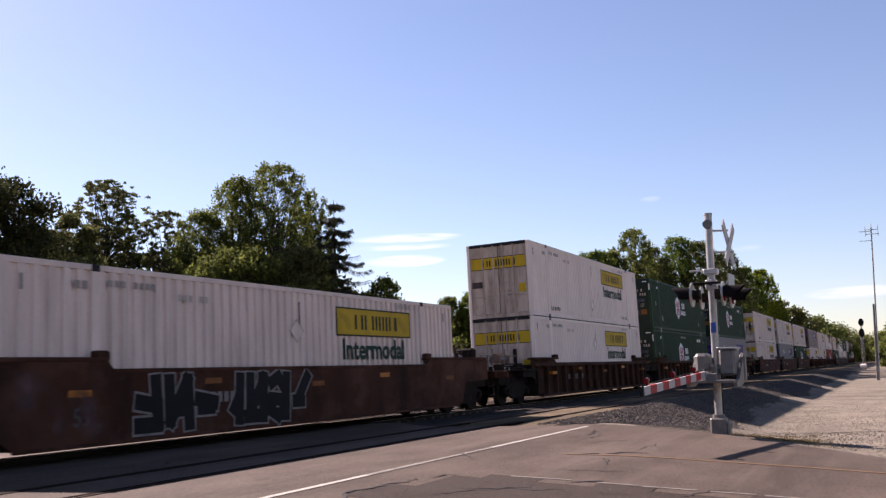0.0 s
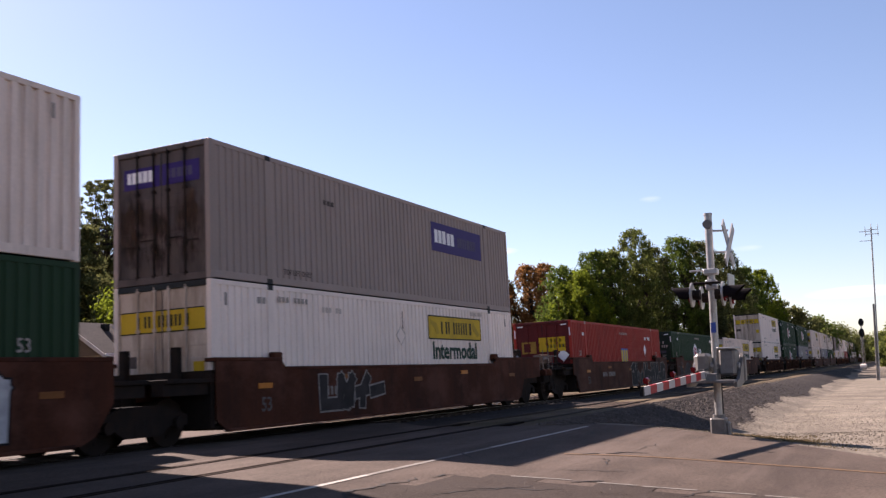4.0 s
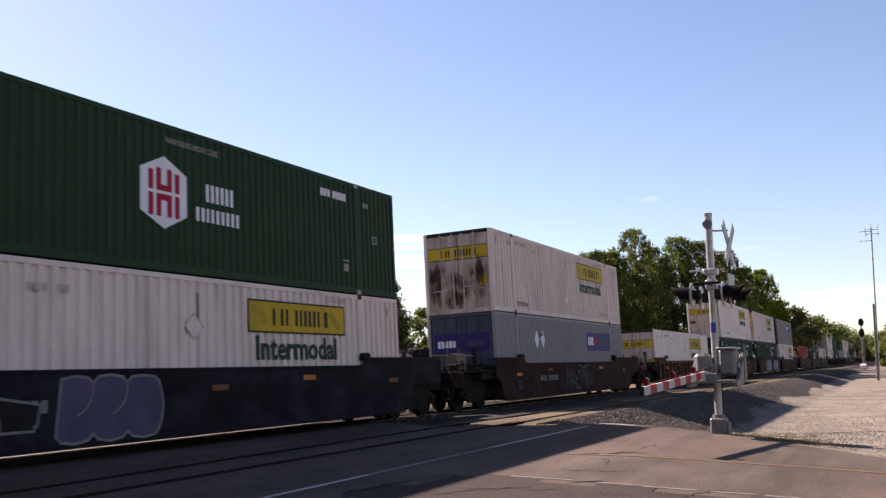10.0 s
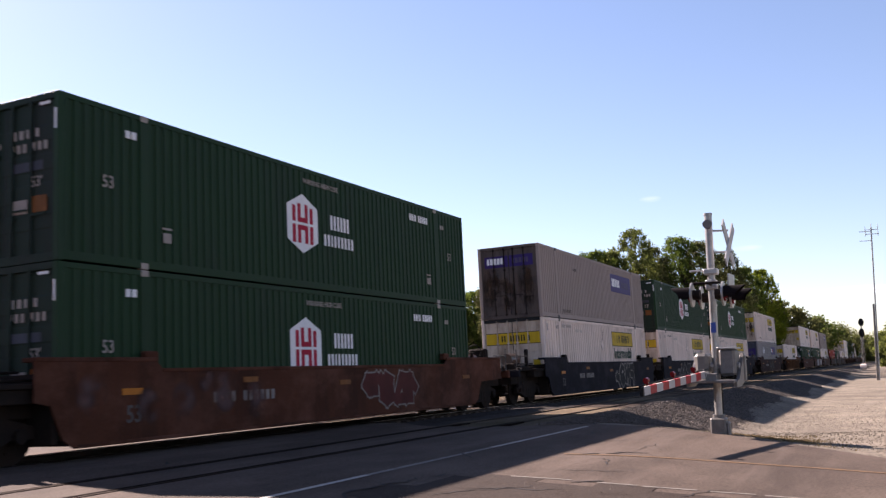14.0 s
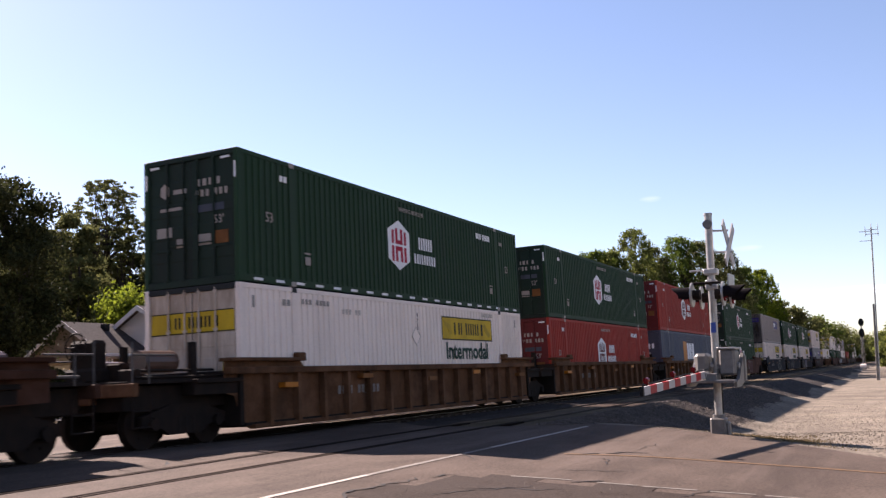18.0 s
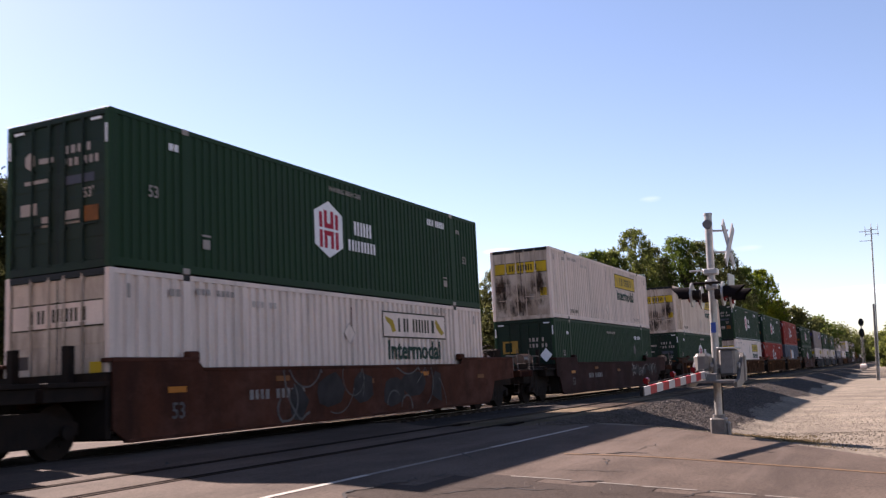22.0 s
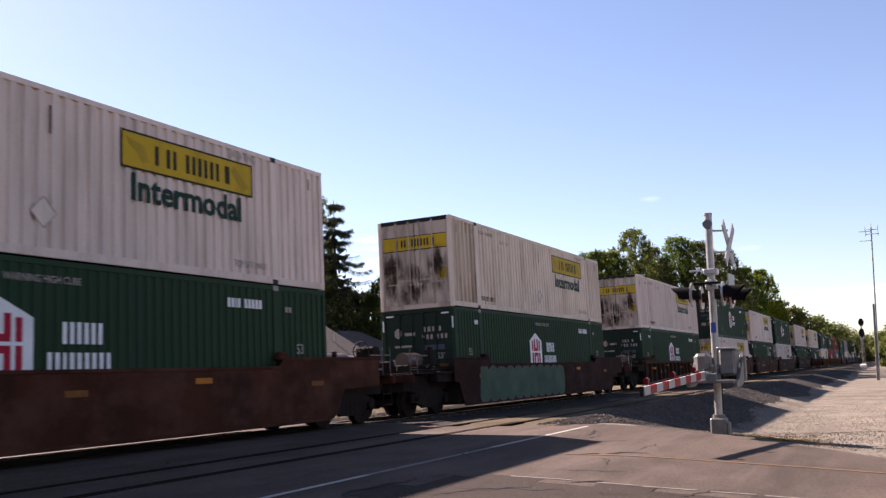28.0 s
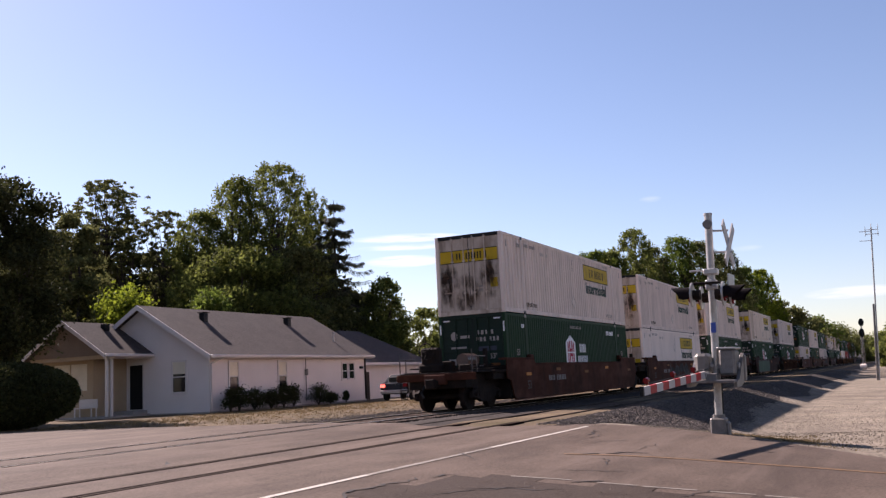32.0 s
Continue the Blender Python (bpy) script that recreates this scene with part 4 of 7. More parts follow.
        for x in (2.57, 13.58):
            part("placard", boxes((x - 0.11, x + 0.11, -hy - 0.005, -hy - 0.001, 0.55, 0.74)), "ink_grey", c)
            part("placard", boxes((x - 0.13, x + 0.13, -hy - 0.005, -hy - 0.001, 0.80, 0.84)), "ink_grey", c)
        part("emblem", prism([(0.72, 1.98), (0.60, 2.06), (0.60, 2.24), (0.72, 2.32), (0.84, 2.24), (0.84, 2.06)], 0, 0.003), "ink_grey" if style != "hexagon_red" else "ink_white", c, at=pose(ex - 0.002, 0.0, 0, 0, 0, 90))
        part("lettering", bars(-0.48, 2.06, (0.36,), 0.10, y=ex, end=True), "ink_grey", c)
        part("number_mark", bars(0.18, 2.16, (0.08, 0.10, 0.06, -0.02, 0.08), 0.15, y=ex, gap=0.07, end=True), "ink_grey", c)
        part("number_mark", bars(0.14, 1.92, (0.08, 0.08, 0.08, -0.02, 0.08, 0.08, 0.08), 0.15, y=ex, gap=0.06, end=True), "ink_grey", c)
        # notices toned down to grey and dull amber: the end's deep shade is in their colour
        part("notice", bars(-0.85, 1.70, (0.6,), 0.07, y=ex, end=True), "ink_grey", c)
        part("notice", bars(0.2, 1.58, (0.7,), 0.16, y=ex, end=True), "door_slate", c)
        part("notice", bars(-0.95, 1.12, (0.42,), 0.22, y=ex, end=True), "ink_grey", c)
        part("notice", bars(-0.40, 0.86, (0.20,), 0.20, y=ex, end=True), "ink_grey", c)
        part("notice", bars(0.18, 0.86, (0.36,), 0.24, y=ex, end=True), "ink_grey", c)
        part("notice", bars(0.66, 0.86, (0.34,), 0.28, y=ex, end=True), "amber_dull", c, "orange warning notice")
        part("corner_mark", boxes((-0.004, 0.0, 0.85, 1.10, CH - 0.20, CH - 0.15), (-0.004, 0.0, -1.10, -0.85, CH - 0.20, CH - 0.15), (-0.004, 0.0, 1.20, 1.25, CH - 0.65, CH - 0.30), (-0.004, 0.0, -1.25, -1.20, CH - 0.65, CH - 0.30)), "ink_white", c)
        part("lettering", text_mesh("53'", 0.26, "ink_grey", 0.9), None, c, at=pose(ex - 0.004, -0.62, 1.30, 0, 0, -90))
    elif style.startswith("square"):
        y = -hy - 0.009
        if style == "square_none":
            pass
        elif style == "square":
            part("emblem", panel(10.43, 11.85, 1.47, 2.43), "emblem_yellow", c, "dull yellow square emblem")
            for x0, x1, q0, q1, ink in ((10.50, 10.64, 1.58, 2.32, "ink"), (10.64, 10.84, 2.20, 2.32, "ink"), (10.64, 10.80, 1.92, 2.02, "ink"), (11.00, 11.26, 1.72, 2.14, "ink_blue"), (11.42, 11.66, 1.72, 2.14, "ink_blue")):
                part("emblem_bar", boxes((x0, x1, y, y + 0.004, q0, q1)), ink, c)
        else:
            part("emblem", panel(7.69, 8.93, 0.95, 1.74), "ink_blue", c, "blue and yellow emblem")
            for r in ((7.72, 8.02, 1.02, 1.66), (8.16, 8.44, 1.02, 1.66), (8.58, 8.86, 1.02, 1.66)):
                part("emblem_bar", boxes((r[0], r[1], y, y + 0.004, r[2], r[3])), "yellow", c)
            part("emblem", boxes((ex - 0.004, ex, -1.0, 0.2, 1.6, 2.2)), "yellow", c)
        part("lettering", text_mesh("WARNING HIGH CUBE", 0.17, "ink_grey", 0.85), None, c, at=pose(7.5, -hy - 0.003, 2.41))
        part("number_mark", bars(12.5, 2.22, (0.07, 0.09, 0.07, 0.03, -0.08, 0.07, 0.07, 0.07, 0.07, 0.07), 0.17, gap=0.06), "ink_white", c)
        part("number_mark", bars(1.5, 2.25, (0.10, 0.10), 0.13, gap=0.03), "ink_white", c)
        part("placard", prism([(12.5, 2.0), (12.76, 1.69), (12.5, 1.38), (12.24, 1.69)], -hy - 0.005, -hy - 0.001), "ink_white" if style != "square_none" else "sprayed_grey", c, "diamond hazard placard")
        for x, z in ((0.95, 1.38), (14.9, 1.38)):
            part("lettering", text_mesh("53", 0.32, "ink_grey", 0.9), None, c, at=pose(x, -hy - 0.003, z))
        part("emblem", boxes((ex - 0.004, ex, 0.30, 0.95, 1.55, 2.05)), "emblem_yellow", c, "dull yellow emblem on the door")
        part("emblem_bars", boxes((ex - 0.008, ex - 0.004, 0.55, 0.85, 1.62, 1.98)), "door_red" if style == "square_red" else "door_green", c)
        part("number_mark", bars(0.18, 1.98, (0.08, 0.10, 0.08, -0.02, 0.08), 0.15, y=ex, gap=0.07, end=True), "ink_grey", c)
        part("number_mark", bars(0.18, 1.74, (0.08, 0.08, 0.08, -0.02, 0.08, 0.08), 0.15, y=ex, gap=0.07, end=True), "ink_grey", c)
        part("placard", prism([(-0.88, 1.70), (-0.62, 1.42), (-0.88, 1.14), (-1.14, 1.42)], 0, 0.003), "ink_white", c, "white diamond hazard placard", at=pose(ex, 0.0, 0, 0, 0, 90))
        part("corner_mark", boxes((-0.004, 0.0, 0.85, 1.10, CH - 0.20, CH - 0.15), (-0.004, 0.0, -1.10, -0.85, CH - 0.20, CH - 0.15), (-0.004, 0.0, 1.20, 1.25, CH - 0.65, CH - 0.30), (-0.004, 0.0, -1.25, -1.20, CH - 0.65, CH - 0.30)), "ink_white", c)
    elif style.startswith("violet"):
        up = 1.60
        a, b = (10.07, 13.76) if style == "violet" else (10.32, 14.05)
        hgt = 0.88 if style == "violet" else 0.80
        part("emblem_panel", panel(a, b, up, up + hgt), "purple", c, "purple name panel")
        part("lettering", bars(a + 0.22, up + hgt * 0.30, (0.20, 0.22, 0.22), hgt * 0.45, gap=0.06), "ink_white", c)
        part("lettering", bars(a + 1.08, up + hgt * 0.30, (0.22, 0.22), hgt * 0.42, gap=0.06), "ink_white" if style == "violet" else "ink_red", c)
        part("lettering", bars(a + 1.85, up + hgt * 0.30, (0.10, 0.18, 0.12, 0.10, 0.24, 0.14, 0.10, 0.05), hgt * 0.36, gap=0.05), "lilac", c)
        part("emblem_panel", boxes((ex - 0.004, ex, -1.02, -0.03, 2.05, 2.5), (ex - 0.004, ex, 0.03, 1.02, 2.05, 2.5)) if style == "violet" else boxes((ex - 0.004, ex, -1.05, -0.03, 1.55, 2.2), (ex - 0.004, ex, 0.03, 1.05, 1.55, 2.2)), "purple", c)
        zz = 2.18 if style == "violet" else 1.72
        part("lettering", bars(-0.92, zz, (0.1, 0.12, 0.12, 0.12, 0.10), 0.24, y=ex - 0.004, gap=0.03, end=True), "ink_white", c)
        part("lettering", bars(0.15, zz, (0.1, 0.12, 0.12, 0.12, 0.10), 0.20, y=ex - 0.004, gap=0.03, end=True), "lilac", c)
        for yc, za, zb, w in ((0.75, 0.3, 2.1, 0.5), (0.1, 0.2, 1.7, 0.4), (-0.75, 0.3, 2.1, 0.45)) if style == "violet" else ():
            part("soot_mark", boxes((yc - w, yc + w, -0.003, 0.0, za, zb)), "soot_film", c, at=pose(0.0255, 0.0, 0, 0, 0, 90))
        part("lettering", text_mesh("TOP LIFT ONLY", 0.18, "door_grey", 0.9), None, c, at=pose(2.5, -hy - 0.003, 0.26))
        part("number_mark", bars(4.2, 2.1, (0.12, 0.12, 0.12), 0.12), "door_grey", c)
        for x in (4.0, 4.66) if style == "violet_blue" else ():
            part("placard", prism([(x, 2.32), (x + 0.24, 1.98), (x, 1.64), (x - 0.24, 1.98)], -hy - 0.005, -hy - 0.001), "ink_white", c, "white diamond hazard placard")
    elif style == "slate_panel":
        part("emblem_panel", panel(6.0, 7.1, 1.10, 2.32), "orange", c, "orange emblem panel")
        part("lettering", bars(7.15, 1.20, (0.55, 0.55, 0.20, 0.55), 1.02, gap=0.12), "ink_white", c)
        part("lettering", bars(0.1, 1.85, (0.14, 0.14, 0.14, 0.14), 0.28, y=ex, gap=0.06, end=True), "ink_white", c)
        part("lettering", bars(0.1, 1.5, (0.14, 0.14, 0.14), 0.14, y=ex, gap=0.06, end=True), "ink_grey", c)
    return c


# ---- well cars ----
WHEEL_R = 0.457


def wheel_profile(bm, y, sg):
    """One wheel: tread, flange on its inner side, hub and a dished plate."""
    for r, y0, y1, mi in ((WHEEL_R, -0.065, 0.065, 0), (WHEEL_R + 0.025, 0.065, 0.095, 0), (0.13, -0.10, 0.09, 0)):
        rod(bm, (0, y + sg * y0, 0), (0, y + sg * y1, 0), r, 24 if r > 0.2 else 12)


def wheelset_mesh():
    bm = bmesh.new()
    for sg in (-1, 1):
        wheel_profile(bm, sg * 0.75, -sg)
        # bolts let the turning show
        for k in range(6):
            a = k * math.pi / 3
            rod(bm, (0.26 * math.cos(a), sg * 0.81, 0.26 * math.sin(a)), (0.26 * math.cos(a), sg * 0.835, 0.26 * math.sin(a)), 0.03, 6)
    rod(bm, (0, -1.02, 0), (0, 1.02, 0), 0.085, 10)
    return finish(bm, "wheelset")


WHEELSET = wheelset_mesh()
WHEELSET.materials.append(M["steel"])
SIDEFRAME = finish(prism([(-1.18, 0.40), (-1.18, 0.60), (-0.95, 0.66), (-0.45, 0.80), (0.45, 0.80), (0.95, 0.66), (1.18, 0.60), (1.18, 0.40), (0.72, 0.40), (0.45, 0.24), (-0.45, 0.24), (-0.72, 0.40)], -0.06, 0.06), "side_frame")
SIDEFRAME.materials.append(M["steel"])


def truck(parent, x):
    t = part("truck", boxes((-0.22, 0.22, -0.95, 0.95, 0.52, 0.80), (-0.3, 0.3, -0.35, 0.35, 0.78, 0.98), bev=0.02), "steel", parent, "dark greasy two-axle truck", at=pose(x, 0, 0))
    for sg in (-1, 1):
        part("side_frame", SIDEFRAME, None, t, at=pose(0, sg * 1.0, 0))
        bm = bmesh.new()
        for dx in (-0.2, 0.0, 0.2):
            rod(bm, (dx, sg * 1.0, 0.28), (dx, sg * 1.0, 0.56), 0.075, 10)
        part("spring", bm, "steel", t)
        for ax in (-0.889, 0.889):
            part("bearing_cap", rods([((ax, sg * 1.0, WHEEL_R), (ax, sg * 1.14, WHEEL_R))], 0.12, 10), "steel", t)
    for ax in (-0.889, 0.889):
        part("wheelset", WHEELSET, None, t, at=pose(ax, 0, WHEEL_R))
    return t


# strokes of one sprayed sign each, in a cell of 1 by 1
STROKES = (
    [[(0.10, 0.0), (0.10, 1.0)], [(0.10, 0.97), (0.7, 0.95), (0.85, 0.72), (0.65, 0.5), (0.12, 0.5)], [(0.4, 0.5), (0.9, 0.0)]],
    [[(0.2, 1.0), (0.15, 0.05), (0.9, 0.05)], [(0.6, 0.25), (0.75, 0.5)]],
    [[(0.05, 1.0), (0.5, 0.5)], [(0.95, 1.0), (0.5, 0.5), (0.45, 0.0)]],
    [[(0.1, 0.0), (0.15, 1.0), (0.8, 0.1), (0.85, 1.0)]],
    [[(0.9, 0.85), (0.5, 1.0), (0.12, 0.65), (0.15, 0.2), (0.5, 0.0), (0.88, 0.15), (0.85, 0.45), (0.55, 0.42)]],
    [[(0.05, 0.0), (0.5, 1.0), (0.95, 0.0)], [(0.3, 0.35), (0.75, 0.35)]],
    [[(0.1, 0.0), (0.12, 1.0)], [(0.85, 0.0), (0.82, 1.0)], [(0.12, 0.45), (0.84, 0.55)]],
)


def graffiti(car, seed, x0, x1, z0, z1, mats, style):
    """Sprayed shapes with no meaning. fill: one bubbly blob with a pale rim; letters: angular outlined blocks; scrawl: a dark wash under loose curves."""
    r = random.Random(seed)
    y = -1.5125

    def outline(bm, pts, w, yy, closed=True):
        n = len(pts)
        for i in range(n if closed else n - 1):
            p, e = pts[i], pts[(i + 1) % n]
            dx, dz = e[0] - p[0], e[1] - p[1]
            q = math.hypot(dx, dz) or 1.0
            nx, nz = -dz / q * w / 2, dx / q * w / 2
            ux, uz = dx / q * w * 0.4, dz / q * w * 0.4
            bm.faces.new([bm.verts.new((a, yy, c)) for a, c in ((p[0] - ux + nx, p[1] - uz + nz), (p[0] - ux - nx, p[1] - uz - nz), (e[0] + ux - nx, e[1] + uz - nz), (e[0] + ux + nx, e[1] + uz + nz))])

    def curve(x, z, a, bend, n, step):
        pts = [(x, z)]
        for _ in range(n):
            x, z = x + math.cos(a) * step, z + math.sin(a) * step
            if not z0 < z < z1:
                bend, z = -bend * 1.3, min(z1, max(z0, z))
                a = -a
            a += bend
            pts.append((x, z))
        return pts

    fills, rims = bmesh.new(), bmesh.new()
    zm, hz = (z0 + z1) / 2, (z1 - z0) / 2
    if style == "fill":
        n = max(2, int((x1 - x0) / 0.75))
        cw = (x1 - x0) / n
        ring = [(x0 + (i + 0.5 - 0.5 * math.cos(k * 0.785)) * cw, z0 + 0.14 - 0.14 * math.sin(k * 0.785)) for i in range(n) for k in range(4)]
        ring += [(x1 + 0.10 * math.sin(k * 0.785), z0 + 0.14 + (z1 - z0 - 0.28) * k / 4) for k in range(4)]
        ring += [(x1 - (i + 0.5 - 0.5 * math.cos(k * 0.785)) * cw, z1 - 0.14 + r.uniform(0.10, 0.16) * math.sin(k * 0.785)) for i in range(n) for k in range(4)]
        bm = prism(ring, y - 0.001, y + 0.006)
        part("graffiti", bm, mats[0], car, "sprayed bubble graffiti with a pale rim")
        outline(rims, ring, 0.045, y - 0.004)
        for i in range(1, n):
            xx = x0 + (x1 - x0) * i / n
            outline(rims, curve(xx, zm + hz * 0.75, -1.57, r.uniform(-0.25, 0.25), 6, hz * 0.2), 0.03, y - 0.005, False)
        part("graffiti", rims, mats[-1] if len(mats) > 1 else "spray_pale", car)
        fills.free()
        return
    if style == "letters":
        # upright, slanted and bowed strokes packed side by side over the whole height
        n = max(1, round((x1 - x0) / 0.80))
        cell = (x1 - x0) / n
        w = min(0.30, cell * 0.36)
        k = 0
        for i in range(n):
            lean = r.uniform(-0.10, 0.10)
            flip = r.random() < 0.5
            for stroke in [r.choice(r.choice(STROKES)) for _ in range(2)]:
                stroke = [(1 - p if flip else p, q) for p, q in stroke]
                pts = [(x0 + (i + 0.06 + 0.88 * (p + lean * (q - 0.5)) + r.uniform(-0.03, 0.03)) * cell, z0 + w * 0.55 + (z1 - z0 - w * 1.1) * q) for p, q in stroke]
                outline(rims, pts, w + 0.085, y - 0.001 - 0.0002 * (k % 7), False)
                outline(fills, pts, w, y - 0.004 - 0.0002 * (k % 7), False)
                k += 1
        part("graffiti", fills, mats[0], car, "angular sprayed graffiti with pale outlines")
        part("graffiti", rims, mats[-1] if len(mats) > 1 else "spray_pale", car)
        return
    if style == "spots":
        fills.free(), rims.free()
        for i in range(max(2, int((x1 - x0) / 0.6))):
            cx, cz, q = r.uniform(x0, x1), r.uniform(z0 + 0.2, z1 - 0.2), r.uniform(0.22, 0.42)
            part("graffiti", boxes((cx - q, cx + q, y - 0.0006 * (i % 4) - 0.001, y, max(z0, cz - q), min(z1, cz + q))), mats[0], car)
        return
    n = max(3, int((x1 - x0) / 1.1))
    for i in range(n):
        cx, cz, sx = x0 + (i + r.random()) * (x1 - x0) / n, zm + hz * r.uniform(-0.3, 0.3), r.uniform(0.4, 0.9)
        ring = [(min(x1, max(x0, cx + sx * math.cos(k * 0.628) * r.uniform(0.7, 1.1))), min(z1, max(z0, cz + hz * 0.8 * math.sin(k * 0.628) * r.uniform(0.7, 1.1)))) for k in range(10)]
        fills.faces.new([fills.verts.new((a, y - 0.0008 - 0.0006 * (i % 3), c)) for a, c in ring])
        for _ in range(2):
            outline(rims, curve(cx + r.uniform(-0.5, 0.3), r.uniform(z0, z1), r.uniform(0, 6.28), r.uniform(-0.35, 0.35), r.randint(7, 16), 0.11), r.choice((0.028, 0.04, 0.055)), y - 0.004, False)
    part("graffiti", fills, "spray_wash", car, "faded grey sprayed graffiti scrawl")
    part("graffiti", rims, mats[0], car)


GAP_A, GAP_C = 1.63, 3.62  # from a container's end to an articulated joint, to a coupler face


def build_well(paint_name, ribbed, rear_c, front_c, label):
    """A 53-foot well unit; rear_c, front_c: whether its ends carry couplers. Origin on the rail below the container's rear end."""
    car = tagged(empty("well_car"), label, "well car", "well cars of the train")
    er, ef = (GAP_C if rear_c else GAP_A), (GAP_C if front_c else GAP_A)
    side = 1.50
    top = 1.46
    br, bf = (0.6 if rear_c else 0.12), (2.1 if front_c else 0.55)
    tail = [(0.15, 0.23), (-0.05, 0.36), (-0.3, 0.90), (-br, 0.96)] if rear_c else [(0.2, 0.23), (-br, 0.45)]
    nose = [(CL + bf, 0.96), (CL + 0.4, 0.90), (CL + 0.1, 0.36), (CL - 0.15, 0.23)] if front_c else [(CL + bf, 0.90), (CL + 0.15, 0.36), (CL - 0.15, 0.23)]
    out = [(-br, 1.60), (2.05, 1.60), (2.2, top), (CL - 2.2, top), (CL - 2.05, 1.60), (CL + bf, 1.60)] + nose + tail
    for sg in (-1, 1):
        ya, yb = sorted((sg * (side - 0.04), sg * side))
        if ribbed:
            inner = sorted((sg * (side - 0.175), sg * (side - 0.145)))
            s = part("side_sill", prism(out, *inner), paint_name, car)
            part("top_chord", boxes((-br, CL + bf, *sorted((sg * (side - 0.18), sg * (side + 0.03))), 1.33, 1.47), bev=0.012), paint_name, s)
            part("bottom_chord", boxes((0.2, CL - 0.2, *sorted((sg * (side - 0.18), sg * (side - 0.01))), 0.21, 0.30)), paint_name, s)
            # outer ribs on the side towards the road
            at_x = [0.75 + i * (CL - 1.5) / 14 for i in range(15)] if sg < 0 else []
            for x in at_x:
                part("rib", boxes((x - 0.06, x + 0.06, *sorted((sg * (side - 0.146), sg * (side + 0.01))), 0.24, 1.34), bev=0.008), paint_name, s)
        else:
            s = part("side_sill", prism(out, ya, yb), paint_name, car)
            part("top_chord", boxes((2.2, CL - 2.2, *sorted((sg * (side - 0.16), sg * (side + 0.015))), 1.40, 1.47), bev=0.01), paint_name, s)
            part("bottom_chord", boxes((0.25, CL - 0.25, *sorted((sg * (side - 0.14), sg * (side + 0.01))), 0.205, 0.27), bev=0.01), paint_name, s)
        for x0, x1 in ((-br, 2.08), (CL - 2.08, CL + bf)):
            part("end_chord", boxes((x0, x1, *sorted((sg * (side - 0.30), sg * (side + 0.012))), 1.59, 1.665), bev=0.012), paint_name, s)
        # guides that hold the container's corners
        for x in (1.98, CL - 1.98):
            part("corner_guide", boxes((x - 0.16, x + 0.16, *sorted((sg * (side - 0.19), sg * (side - 0.02))), 1.60, 1.78), bev=0.03), "steel" if paint_name == "well_navy" else paint_name, s)
        if sg < 0:
            for i, x in enumerate((1.45, 4.75, 8.4, 11.5, 15.4)):
                part("reflector", boxes((x - 0.24, x + 0.24, -side - (0.03 if ribbed else 0.012), -side + (0.16 if ribbed else 0.0), 1.16 if i % 2 else 1.02, 1.27 if i % 2 else 1.13)), "orange" if i in (0, 3) else "amber_dull", s, "amber reflector strip")
    part("well_floor", boxes((0.0, CL, -1.40, 1.40, 0.28, 0.34), *[(x, x + 0.25, -1.44, 1.44, 0.24, 0.34) for x in (0.3, 4.2, 8.0, 11.7, CL - 0.55)]), "steel", car)
    for x, e, sg in ((0.0, er, -1), (CL, ef, 1)):
        xa, xb = sorted((x + sg * 0.08, x + sg * 0.20))
        part("bulkhead", boxes((xa, xb, -1.42, 1.42, 0.3, 1.42)), "steel", car)
        xa, xb = sorted((x + sg * 0.15, x + sg * (e - 0.45)))
        part("centre_sill", boxes((xa, xb, -0.38, 0.38, 0.86, 1.18), bev=0.02), paint_name, car)
        xa, xb = sorted((x + sg * 0.1, x + sg * min(e - 0.2, 1.5)))
        part("end_deck", boxes((xa, xb, -1.44, 1.44, 1.18, 1.26), bev=0.01), "steel", car)
        for s2 in (-1, 1):
            part("end_bracket", boxes((xa, xb, *sorted((s2 * 1.05, s2 * 1.36)), 0.95, 1.18), bev=0.01), "steel", car)
        if e == GAP_C:
            xe = x + sg * (e - 0.62)
            part("end_platform", boxes((*sorted((x + sg * 1.3, xe + sg * 0.12)), -1.28, 1.28, 1.20, 1.25), bev=0.006), "steel", car)
            part("end_sill", boxes((*sorted((xe, xe + sg * 0.14)), -1.40, 1.40, 0.98, 1.22), bev=0.015), paint_name, car)
            part("underframe", boxes((*sorted((x + sg * 0.2, xe)), -1.02, 1.02, 0.72, 1.17), bev=0.02), "steel", car)
            cp = part("coupler", boxes((*sorted((x + sg * (e - 0.75), x + sg * (e - 0.1))), -0.13, 0.13, 0.78, 1.0), (*sorted((x + sg * (e - 0.22), x + sg * (e + 0.02))), -0.19, 0.12, 0.74, 1.04), bev=0.02), "steel", car)
            part("air_hose", rods([((xe, 0.35, 0.95), (xe + sg * 0.35, 0.4, 0.62)), ((xe + sg * 0.35, 0.4, 0.62), (xe + sg * 0.45, 0.25, 0.45))], 0.03, 6), "black", cp)
            # hand rails, ladder and side steps at the corners
            for s2 in (-1, 1):
                y = s2 * 1.30
                # rails paler than the other steel: highlights on the metal put into the colour
                part("handrail", rods([((xe + sg * 0.06, y, 1.2), (xe + sg * 0.06, y, 1.95)), ((xe - sg * 0.35, y, 1.2), (xe - sg * 0.35, y, 1.75)), ((xe + sg * 0.06, y, 1.72), (xe - sg * 1.0, y, 1.72))], 0.018, 6), "sprayed_grey", car)
